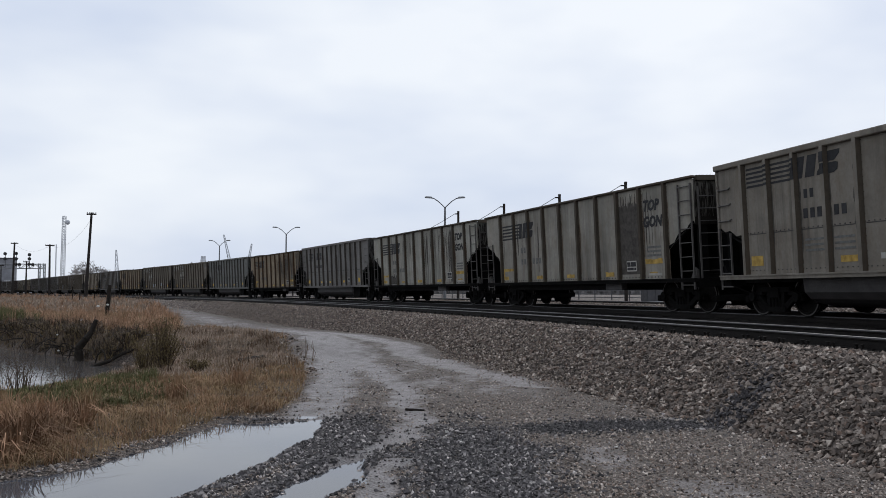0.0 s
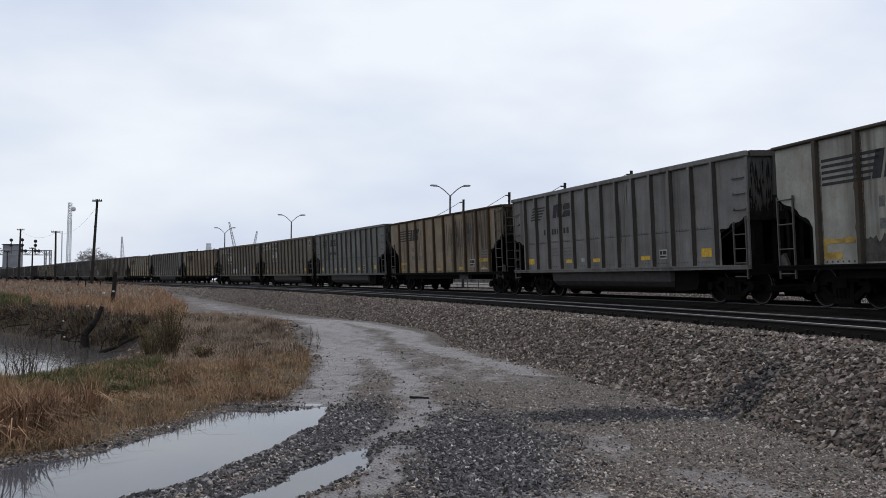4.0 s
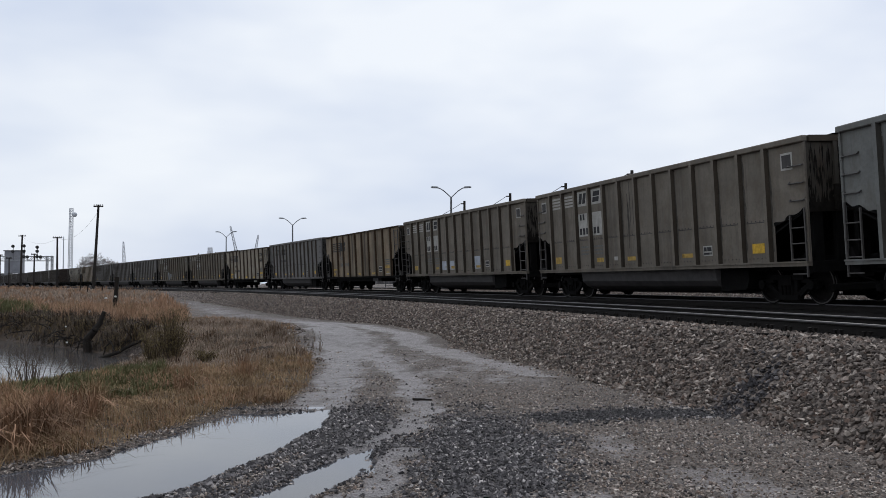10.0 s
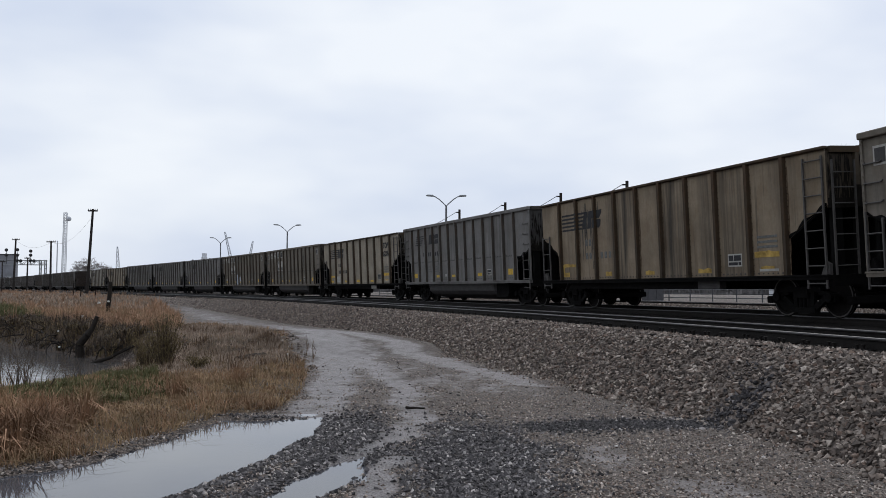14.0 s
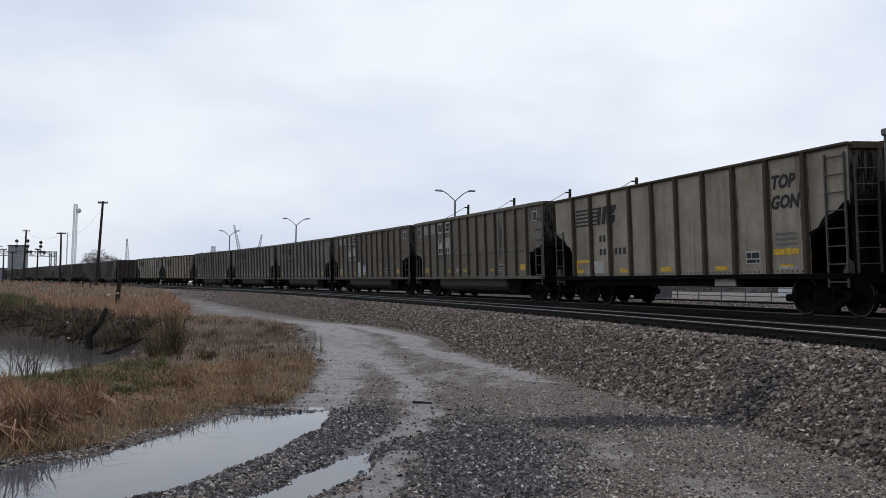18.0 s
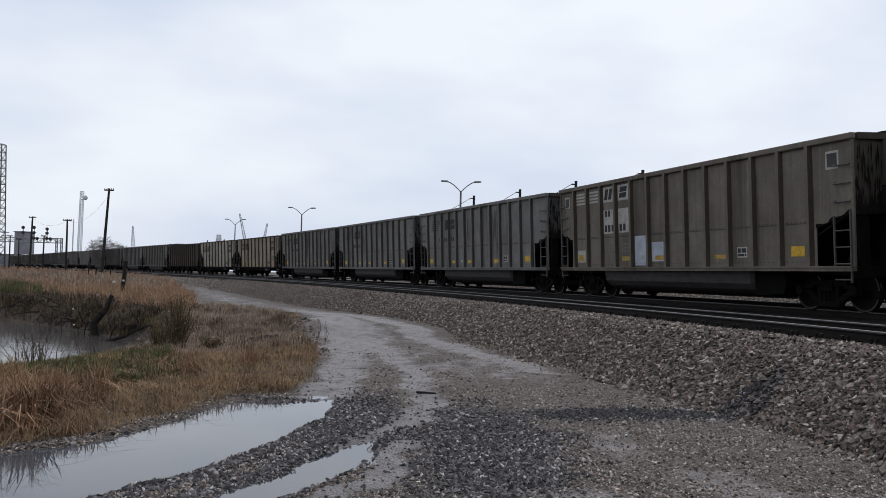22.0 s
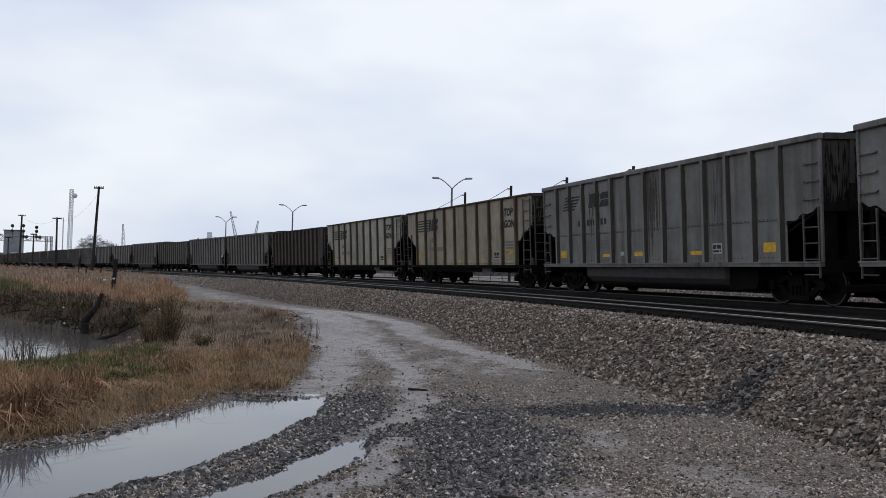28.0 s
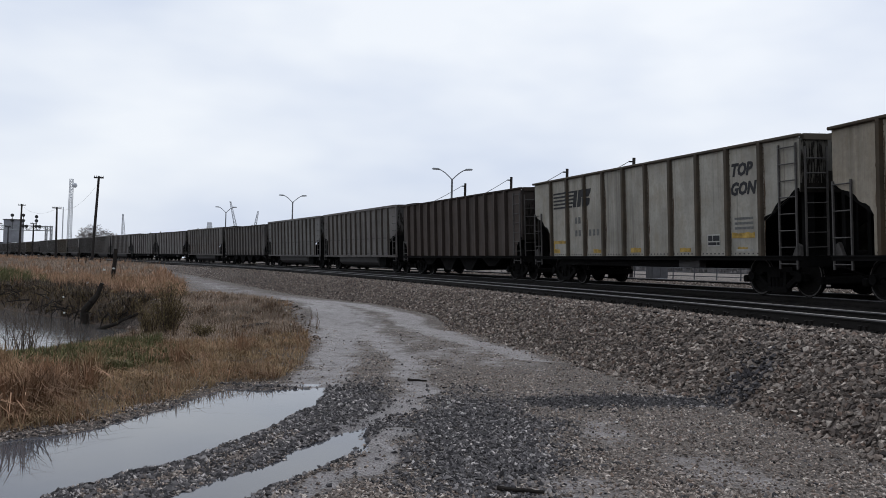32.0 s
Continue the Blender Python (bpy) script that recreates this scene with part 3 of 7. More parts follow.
def heap_of(x, y):
    """Where dark crushed gravel lies heaped along the ruts."""
    return ss(1.5 - np.hypot((x + 1.05) / 0.45, (y - 10.2) / 2.2)) + ss(1.6 - np.hypot((x - 0.32 - 0.25 * wave(x, y, 0.8, 6.0) - 0.1 * wave(x, y, 0.25, 8.0)) / 0.72, (y - 8.9 - 0.4 * wave(x, y, 0.5, 4.0)) / 2.4))


def make_ground():
    def axis(lo, a, b, hi, fine, grow=1.14):
        v, step = list(np.arange(a, b, fine)), fine
        p, out = b, []
        while p < hi:
            out.append(p)
            step *= grow
            p += step
        out.append(hi)
        step, p, back = fine, a, []
        while p > lo:
            step *= grow
            p -= step
            back.append(p)
        return np.array(back[::-1] + v + out)

    xs, ys = axis(-3500, -15, 8.5, 3500, 0.16, 1.09), axis(-800, 5, 31, 4500, 0.16, 1.07)
    gx, gy = np.meshgrid(xs, ys)
    x, y = gx.ravel(), gy.ravel()
    z = ground_z(x, y)
    nx, ny = len(xs), len(ys)
    i = np.arange(nx * ny).reshape(ny, nx)
    faces = np.stack([i[:-1, :-1], i[:-1, 1:], i[1:, 1:], i[1:, :-1]], -1).reshape(-1, 4)
    ob = bulk("ground", np.stack([x, y, z], 1), faces, M_GROUND)
    me = ob.data
    earth = earth_of(x, y)
    for name, val in (("mud", mud_of(x, y) * (1 - earth)), ("earth", earth), ("stain", 1.1 * ss(1.3 - 0.8 * path_dist(x, y, STAIN) / 0.42) + 0.6 * np.clip(heap_of(x, y), 0, 1))):
        at = me.attributes.new(name, "FLOAT", "POINT")
        at.data.foreach_set("value", val.astype(np.float32))
    me.polygons.foreach_set("use_smooth", np.ones(len(faces), bool))
    tagged(ob, "wet gravel, grey mud ruts and brown earth beside the railway", "ground", kind="structure")


make_ground()


def make_water(name, outline, z, material, label):
    bm = B()
    vs = [bm.verts.new((x, y, z)) for x, y in outline]
    f = bm.faces.new(vs)
    bm.normal_update()
    if f.normal.z < 0:
        f.normal_flip()
    ob = part(name, bm, material)
    tagged(ob, label, "water", kind="structure")


make_water("water_puddle", [(-4.3, 4.4), (-4.3, 8.2), (-3.7, 9.6), (-3.3, 12.1), (-1.2, 12.1), (-1.1, 10.0), (-1.5, 8.0), (-2.1, 6.4), (-2.3, 4.4)], -0.025, M_PUDDLE, "long muddy rain puddle mirroring the grey sky")
make_water("water_puddle", [(-0.45, 9.4), (-0.95, 9.2), (-1.45, 7.6), (-1.9, 6.6), (-2.25, 5.3), (-1.2, 5.3), (-0.95, 6.4), (-0.5, 8.0)], -0.02, M_PUDDLE, "shallow rain puddle in a wheel rut")
make_water("water_pond", [(-70, 9), (-13, 11), (-7, 16), (-6, 20), (-6, 26), (-8, 29), (-13, 34), (-33, 45), (-70, 48)], -0.5, M_POND, "dark still pond below a grassy bank")

# ---- tracks ----
BED = [(-6.8, 0.0), (-6.4, 0.36), (-6.02, 0.68), (-5.75, 0.86), (-5.45, 0.905), (-5.0, 0.905), (-4.33, 0.92), (-3.0, 0.97), (-1.6, 0.95), (-0.35, 0.9), (0.45, 0.9), (1.78, 0.95), (3.1, 1.02), (4.0, 1.1), (21.0, 1.1), (23.0, 0.95)]


def bed_z(off, along):
    z = np.interp(off, [a for a, _ in BED], [b for _, b in BED])
    low = base_z(np.asarray(along, float))
    out = np.asarray(off) < -5.75
    return np.where(out, low + z * (0.86 - low) / 0.86, z)


def make_bed():
    s = np.concatenate([np.arange(-340, -70, 5.0), np.arange(-70, 60, 0.8), np.arange(60, 200, 4.0), np.arange(200, 700, 20.0)])
    offs = np.array([-6.8, -6.6, -6.4, -6.2, -6.02, -5.75, -5.45, -5.0, -4.33, -3.0, -1.6, -0.35, 0.45, 1.78, 3.1, 4.0, 8.6, 14.0, 21.0, 23.0])
    v = []
    for a in s:
        x, y = lines_at(np.full(len(offs), a), offs)
        z = bed_z(offs, np.full(len(offs), a)) + 0.02 * wave(x, y, 0.6, 5.0) - 0.01
        v.append(np.stack([x, y, z], 1))
    n, m = len(offs), len(s)
    i = np.arange(n * m).reshape(m, n)
    faces = np.stack([i[:-1, :-1], i[1:, :-1], i[1:, 1:], i[:-1, 1:]], -1).reshape(-1, 4)
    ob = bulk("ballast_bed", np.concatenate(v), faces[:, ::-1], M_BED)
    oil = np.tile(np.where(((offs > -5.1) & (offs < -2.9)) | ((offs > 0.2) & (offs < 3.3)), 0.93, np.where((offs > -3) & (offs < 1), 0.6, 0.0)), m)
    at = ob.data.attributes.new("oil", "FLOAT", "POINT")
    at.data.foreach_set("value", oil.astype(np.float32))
    tagged(ob, "raised bed of grey-brown crushed stone under two tracks", "ballast", kind="structure")
    return ob


BALLAST = make_bed()
RAIL_PROFILE = [(-0.07, -0.172), (0.07, -0.172), (0.07, -0.16), (0.012, -0.14), (0.009, -0.045), (0.034, -0.036), (0.036, -0.006), (-0.036, -0.006), (-0.034, -0.036), (-0.009, -0.045), (-0.012, -0.14), (-0.07, -0.16)]
HEAD_PROFILE = [(-0.037, -0.02), (0.037, -0.02), (0.037, -0.004), (0.03, 0.0), (-0.03, 0.0), (-0.037, -0.004)]
S_RAIL = np.concatenate([np.arange(-340, -70, 6.0), np.arange(-70, 100, 1.5), np.arange(100, 240, 6.0), np.arange(240, 720, 24.0)])


def sweep(name, profile, off, z, material, parent, tilt):
    k = len(profile)
    v = []
    for s in S_RAIL:
        for a, b in profile:
            p, _ = line_at(s, off + a, z + b + a * tilt)
            v.append(p)
    i = np.arange(len(v)).reshape(-1, k)
    j = np.roll(i, -1, 1)
    faces = np.stack([i[:-1], j[:-1], j[1:], i[1:]], -1).reshape(-1, 4)
    return bulk(name, v, faces[:, ::-1], material, parent)


def make_track(centre, z, first, last, label, gap=0.53, cant=CANT):
    top = tagged(new("railway_track"), label, "railway track", "tracks", kind="structure")
    for side in (-1, 1):
        tilt = math.sin(radians(cant))
        zz = z + (side + 1) * HALF_GAUGE * tilt
        rail = sweep("rail", RAIL_PROFILE, centre + side * HALF_GAUGE, zz, M_RAIL, top, tilt)
        tagged(sweep("rail_head", HEAD_PROFILE, centre + side * HALF_GAUGE, zz, M_RAILHEAD, rail, tilt), "bright worn running surface")
    bm = B()
    box(bm, -0.11, 0.11, -1.3, 1.3, -0.36, -0.175)
    bmesh.ops.bevel(bm, geom=bm.edges[:], offset=0.012, segments=1, affect="EDGES")
    me = bpy.data.meshes.new("tie")
    bm.to_mesh(me)
    bm.free()
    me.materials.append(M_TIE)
    bm = B()
    box(bm, -0.1, 0.1, -0.2, 0.2, -0.177, -0.16)
    for a in (-0.13, 0.13):
        for b in (-0.06, 0.05):
            box(bm, b - 0.014, b + 0.014, a - 0.014, a + 0.014, -0.16, -0.1)
            box(bm, b - 0.02, b + 0.02, a - 0.026, a + 0.026, -0.1, -0.085)
    for b in (-0.17, 0.17):
        box(bm, b - 0.022, b + 0.022, -0.1, 0.1, -0.2, -0.135)
    plate = bpy.data.meshes.new("tie_plate")
    bm.to_mesh(plate)
    bm.free()
    plate.materials.append(M_RAIL)
    rnd = random.Random(4)
    s = first
    while s < last:
        p, th = line_at(s, centre + rnd.uniform(-0.05, 0.05), z + HALF_GAUGE * math.sin(radians(cant)))
        tie = new("tie", me)
        tie.parent = top
        tie.matrix_basis = Matrix.Translation(p) @ Matrix.Rotation(th + math.pi + rnd.uniform(-0.02, 0.02), 4, "Z") @ Matrix.Rotation(radians(cant), 4, "X")
        if s < 25 and centre < 0:
            pl = new("tie_plate", plate)
            pl.parent = tie
            pl.matrix_basis = Matrix.Translation((0, -HALF_GAUGE, 0))
        s += gap + rnd.uniform(-0.02, 0.02)
    return top


make_track(NEAR_RAIL + HALF_GAUGE, RAIL_Z, -40, 100, "empty curved railway track with rusty rails and dark timber ties", 0.53, 0.0)
make_track(TRAIN_RAIL + HALF_GAUGE, RAIL_Z, -40, 60, "curved railway track that carries the coal train")
make_track(11.8, RAIL_Z + 0.1, -10, 40, "yard track beyond the coal train", 0.6, 0.0)


# ---- loose stone ----
CHIP = np.array([(1, 0.2, 0), (-1, -0.1, 0.1), (0.1, 1, 0), (-0.2, -1, -0.1), (0.1, 0.1, 1), (0, -0.1, -1)])
CHIP_F = np.array([(0, 2, 4), (2, 1, 4), (1, 3, 4), (3, 0, 4), (2, 0, 5), (1, 2, 5), (3, 1, 5), (0, 3, 5)])


def stones(name, x, y, z, lo, hi, material, label, seed, category="stones", flat=0.75, parent=None, power=2.0):
    r = np.random.default_rng(seed)
    n = len(x)
    size = lo + (hi - lo) * r.random(n) ** power
    v = CHIP[None] * (1 + r.uniform(-0.35, 0.3, (n, 6, 3))) + r.uniform(-0.3, 0.3, (n, 6, 3))
    v = v * (np.stack([r.uniform(0.75, 1.3, n), r.uniform(0.7, 1.1, n), r.uniform(0.5, flat + 0.25, n)], 1) * size[:, None] / 2)[:, None, :]
    a, t = r.uniform(0, 2 * np.pi, n), r.normal(0, 0.7, n)
    ca, sa, ct, st = np.cos(a)[:, None], np.sin(a)[:, None], np.cos(t)[:, None], np.sin(t)[:, None]
    vx, vy, vz = v[..., 0], v[..., 1] * ct - v[..., 2] * st, v[..., 1] * st + v[..., 2] * ct
    out = np.stack([vx * ca - vy * sa + x[:, None], vx * sa + vy * ca + y[:, None], vz + (z + size * 0.12)[:, None]], -1)
    faces = (CHIP_F[None] + (np.arange(n) * 6)[:, None, None]).reshape(-1, 3)
    ob = bulk(name, out.reshape(-1, 3), faces, material, parent)
    return tagged(ob, label, category if parent is None else "", kind="stuff")


def ballast_stones():
    r = np.random.default_rng(11)
    sx, so = [], []
    for a, b, per in ((-46, -8, 640), (-8, 10, 420), (10, 22, 200), (22, 34, 90), (34, 50, 35)):
        n = int((b - a) * 1.9 * per)
        sx.append(r.uniform(a, b, n))
        so.append(-6.9 + 1.73 * r.random(n) ** 0.95)
    s, off = np.concatenate(sx), np.concatenate(so)
    off = off - 0.35 * (r.random(len(s)) < 0.1) * r.random(len(s))
    for a, b, lo, hi, n in ((-34, 20, 3.4, 9.6, 16000),):
        s, off = np.concatenate([s, r.uniform(a, b, n)]), np.concatenate([off, r.uniform(lo, hi, n)])
    x, y = lines_at(s, off)
    z = np.maximum(bed_z(off, s), np.where(off < -6.3, base_z(s), -9))
    oily = r.random(len(x)) < 0.9 * np.exp(-(path_dist(x, y, STAIN) / 0.33) ** 4) + 0.3 * np.exp(-(np.hypot((x - 3.85) / 0.3, (y - 11.5) / 0.5) ** 2))
    for k, m, lab in ((~oily, M_BALLAST, "loose crushed ballast stones, grey and rusty brown"), (oily, M_OILSTONE, "ballast stones blackened by spilled oil")):
        stones("ballast_stone", x[k], y[k], z[k], 0.036, 0.092, m, lab, 3, parent=BALLAST, power=1.3)


ballast_stones()


def gravel_stones():
    r = np.random.default_rng(21)
    n = 270000
    y = 5.5 + 17 * r.random(n) ** 1.5
    x = r.uniform(-0.52, 0.52, n) * y + r.normal(0, 0.2, n)
    off, along = offset_of(x, y)
    mud, earth = mud_of(x, y), earth_of(x, y)
    dp = np.minimum(poly_dist(x, y, PUDDLE_A), poly_dist(x, y, PUDDLE_B))
    streak = np.exp(-(path_dist(x, y, STAIN) / 0.45) ** 2)
    heap = heap_of(x, y)
    rim = np.exp(-((dp - 0.13) / 0.17) ** 2) * np.where((poly_dist(x, y, VERGE) < 0.35) & (y < 11.6), 0.18, 1.0)
    rim = rim * (1 - 0.85 * ss(1.5 - path_dist(x, y, SHORE) / 0.2))
    p = 0.46 + 0.5 * np.clip(heap, 0, 1) + 0.55 * streak + 0.8 * rim + 0.25 * wave(x, y, 1.3, 3.0)
    p = p * (1 - 0.93 * mud) * (1 - 0.92 * earth * (dp > 0.3)) * (off < -6.5) * np.where(dp < -0.06, 0.02, 1.0) * np.clip(1.3 - y / 25, 0.2, 1)
    keep = r.random(n) < p
    x, y = x[keep], y[keep]
    z = ground_z(x, y)
    dark = np.clip(1.05 * heap[keep] + 1.4 * streak[keep] + 0.8 * rim[keep], 0, 0.96) + 0.04 > r.random(keep.sum())
    oily = dark & (streak[keep] > r.uniform(0.2, 0.85, len(x)))
    dark = dark & ~oily
    stones("gravel", x[oily], y[oily], z[oily], 0.016, 0.05, M_OILSTONE, "oil-blackened gravel in a dark spill", 8, "gravel")
    stones("gravel", x[dark], y[dark], z[dark], 0.018, 0.06, M_GRAVEL, "dark wet crushed gravel strewn along the wheel ruts", 5, "gravel")
    rest = ~(dark | oily)
    stones("gravel", x[rest], y[rest], z[rest], 0.012, 0.042, M_SHINGLE, "grey-brown gravel scattered over the wet ground", 6, "gravel")


gravel_stones()


def verge_stones():
    r = np.random.default_rng(23)
    n = 9000
    x, y = r.uniform(-9.5, -2.5, n), r.uniform(18, 36, n)
    d = poly_dist(x, y, VERGE)
    k = (d < 0.3) & (r.random(n) < np.where(d > -1.6, 0.75, 0.3))
    x, y = x[k], y[k]
    stones("gravel", x, y, ground_z(x, y), 0.03, 0.12, M_BALLAST, "grey stones strewn over the bare edge of the verge", 7, "gravel")


verge_stones()


def pale_stones():
    r = np.random.default_rng(31)
    spots = [(3.4, 15.35), (3.5, 15.1), (3.3, 15.6), (1.78, 9.44), (1.95, 9.05), (5.55, 12.9), (0.05, 10.6), (5.3, 13.4), (4.9, 15.2), (2.6, 13.0), (0.2, 9.8), (3.0, 9.6), (4.6, 9.3), (-0.1, 12.2)]
    x = np.array([a for a, _ in spots])
    y = np.array([b for _, b in spots])
    off, along = offset_of(x, y)
    z = np.where(off > -6.75, bed_z(off, along), ground_z(x, y)) + 0.01
    for i in range(len(x)):
        ob = stones("stone", x[i:i + 1], y[i:i + 1], z[i:i + 1], 0.035, 0.06, M_PALESTONE, "pale limestone lump lying on the gravel", 40 + i, "stone")
        ob["kind"] = ""
        del ob["kind"]


pale_stones()


# ---- grass ----
def blades(name, x, y, z, lo, hi, width, material, label, seed, lean=0.35, category="grass", tuft=0.0, kind="stuff", comb=0.0):
    r = np.random.default_rng(seed)
    n = len(x)
    h = (lo + (hi - lo) * r.random(n) ** 1.2) * (1 + tuft * wave(x, y, 1.6, 7.0) + tuft * 0.5 * wave(x, y, 0.5, 9.0))
    a = r.uniform(0, 2 * np.pi, n)
    if comb:
        a = np.where(r.random(n) < comb, 4.0 * wave(x, y, 0.55, 21.0) + 2.5 * wave(x, y, 1.7, 22.0) - 1.2 + r.normal(0, 0.55, n), a)
    d = np.stack([np.cos(a), np.sin(a)], 1)
    side = np.stack([-d[:, 1], d[:, 0]], 1) * (width * r.uniform(0.6, 1.4, n))[:, None]
    le = np.abs(r.normal(0, lean, n)) * h
    p0 = np.stack([x, y], 1)
    p1 = p0 + d * (le * 0.3)[:, None]
    p2 = p0 + d * le[:, None]
    z0, z1, z2 = z - 0.02, z + h * 0.55, z + h * np.clip(1 - (le / h) ** 2 * 0.4, 0.3, 1)
    v = np.stack([np.c_[p0 - side, z0], np.c_[p0 + side, z0], np.c_[p1 + side * 0.8, z1], np.c_[p1 - side * 0.8, z1], np.c_[p2, z2]], 1)
    base = (np.arange(n) * 5)[:, None, None]
    faces = (np.array([(0, 1, 2), (0, 2, 3), (3, 2, 4)])[None] + base).reshape(-1, 3)
    ob = bulk(name, v.reshape(-1, 3), faces, material)
    return tagged(ob, label, category, kind=kind)


def fill(poly, n, seed, clump=0.0, bias=1.0):
    r = np.random.default_rng(seed)
    p = np.array(poly)
    lo, hi = p.min(0), p.max(0)
    x, y = r.uniform(lo[0], hi[0], n), lo[1] + (hi[1] - lo[1]) * r.random(n) ** bias
    if clump:
        c = r.integers(0, max(1, int(n / clump)), n)
        cx, cy = x[:max(1, int(n / clump))], y[:max(1, int(n / clump))]
        x, y = cx[c] + r.normal(0, 0.09, n), cy[c] + r.normal(0, 0.09, n)
    k = poly_dist(x, y, poly) < 0.05
    return x[k], y[k]


def seen(x, y, lo=-0.56, hi=0.56):
    k = (x / y > lo) & (x / y < hi) & (y > 5.5)
    return x[k], y[k]


x, y = seen(*fill(VERGE, 330000, 51, bias=1.15))
k = np.random.default_rng(1).random(len(x)) < np.clip(1.3 - y / 40, 0.3, 1) * (0.6 + 0.4 * wave(x, y, 0.9, 1.0)) * (1 - 0.8 * ss((y - 18) / 2.5))
x, y = x[k], y[k]
blades("grass", x, y, ground_z(x, y), 0.06, 0.18, 0.0045, M_GRASS_TAN, "matted wet tan-brown grass on the verge", 52, 1.9, tuft=0.6, comb=0.85)
x, y = seen(*fill(VERGE, 90000, 53, clump=26))
k = (poly_dist(x, y, PUDDLE_A) > 0.22) & (np.random.default_rng(3).random(len(x)) < 1 - 0.7 * ss((y - 18) / 2.5))
x, y = x[k], y[k]
blades("grass", x, y, ground_z(x, y), 0.06, 0.21, 0.0045, M_GRASS_DRY, "dry rust-brown grass tufts", 54, 1.5, tuft=0.7, comb=0.85)
x, y = seen(*fill([(-9.4, 15), (-6.2, 12.5), (-4.6, 12.2), (-3.9, 14), (-5.5, 17.5), (-6.5, 21), (-8.6, 22.5)], 34000, 55, clump=60))
blades("weeds", x, y, ground_z(x, y), 0.06, 0.2, 0.01, M_GRASS_GREEN, "dull green weeds along the pond shore", 56, 0.7, "weeds")
x, y = seen(*fill([(-6.3, 7), (-4.1, 7), (-3.9, 9.2), (-4.3, 11.2), (-6.6, 12.4)], 14000, 57, clump=120))
k = poly_dist(x, y, PUDDLE_A) > 0.5
x, y = x[k], y[k]
blades("grass", x, y, ground_z(x, y), 0.15, 0.5, 0.006, M_GRASS_DRY, "tall dry orange-brown grass clumps by the puddle", 58, 1.1, tuft=0.6, comb=0.7)
x, y = seen(*fill([(-4.2, 17), (-3.2, 20.5), (-4.2, 24), (-6.6, 31), (-8.2, 30), (-8.3, 22), (-6, 18)], 34000, 63, clump=22))
blades("grass", x, y, ground_z(x, y), 0.05, 0.22, 0.007, M_GRASS_GREYED, "greyed dead weeds on the verge", 64, 0.9, tuft=0.5)
x, y = seen(*fill([(-4.2, 17), (-3.2, 20.5), (-4.2, 24), (-6.6, 31), (-8.2, 30), (-8.0, 22), (-6, 18)], 3600, 76, clump=60))
blades("dead_weeds", x, y, ground_z(x, y), 0.08, 0.32, 0.007, M_STALK, "dark dead weed clumps on the verge", 77, 0.7, "weeds", tuft=0.5)
BANK = [(-8.4, 29.0), (-8.9, 26.9), (-9.6, 26.7), (-12, 29.5), (-14.3, 31.8), (-16.8, 34.5), (-32, 41.2), (-46, 44), (-46, 62), (-19.5, 62), (-13.6, 47), (-10.6, 36.5)]
x, y = seen(*fill(BANK, 420000, 59, clump=26, bias=1.3))
e = poly_dist(x, y, FAR_BANK)
k = np.random.default_rng(2).random(len(x)) < np.clip(1.5 - y / 60, 0.2, 1)
x, y = x[k], y[k]
d = poly_dist(x, y, POND)
low = d < 1.5 + 0.7 * wave(x, y, 1.1, 4.0)
pick = np.random.default_rng(5).random(len(x))
olive = (wave(x, y, 2.2, 15.0) + 0.35 * wave(x, y, 0.7, 16.0) + pick * 0.5 > 0.42) & ~low
green = ~low & (x / y < -0.437) & (y < 52)
olive &= ~green
dry = ~low & ~olive & ~green
# darkest blades fill the low bank and paint its shade
roots = low & (pick < 0.6)
mats = low & ~roots
blades("tall_grass", x[dry], y[dry], ground_z(x[dry], y[dry]), 0.12, 0.5, 0.009, M_GRASS_BANK, "dry rust-brown grass on the bank above the pond", 60, 1.0, tuft=0.8)
blades("tall_grass", x[olive], y[olive], ground_z(x[olive], y[olive]), 0.1, 0.4, 0.01, M_GRASS_OLIVE, "olive-brown grass on the bank above the pond", 71, 1.3, tuft=0.8)
blades("weeds", x[green], y[green], ground_z(x[green], y[green]), 0.12, 0.45, 0.011, M_GRASS_GREEN, "dull green weeds among the brown bank grass", 73, 0.9, "weeds", tuft=0.6)
blades("dead_weeds", x[roots], y[roots], ground_z(x[roots], y[roots]), 0.08, 0.42, 0.012, M_ROOT, "dark dead roots and weeds overhanging the pond", 66, 1.3, "weeds", tuft=0.8)
blades("tall_grass", x[mats], y[mats], ground_z(x[mats], y[mats]), 0.08, 0.3, 0.009, M_GRASS_OLIVE, "matted olive-brown grass hanging over the pond bank", 72, 1.6, tuft=0.8)
x, y = seen(*fill(BANK, 26000, 61, clump=40, bias=1.3))
k = poly_dist(x, y, POND) > 0.8
x, y = x[k], y[k]
blades("tall_grass", x, y, ground_z(x, y), 0.2, 0.7, 0.011, M_GRASS_BANK, "tan seed-head grass among the rust-brown grass", 62, 0.6, tuft=0.5)
x, y = seen(*fill([(-32, 39), (-18.5, 37), (-20, 44), (-26, 52), (-32, 54)], 36000, 67, clump=30))
blades("weeds", x, y, ground_z(x, y), 0.25, 0.8, 0.014, M_GRASS_GREEN, "dull green weeds on the far bank", 68, 0.5, "weeds")
FIELD = [(-46, 58), (-18.0, 60), (-31, 99), (-45, 130), (-68, 176), (-138, 300), (-300, 300), (-110, 120)]
x, y = seen(*fill(FIELD, 200000, 69, clump=20, bias=2.0))
blades("tall_grass", x, y, ground_z(x, y), 0.3, 0.8, 0.03, M_GRASS_BANK, "rust-brown grass field reaching down the line", 70, 0.5)
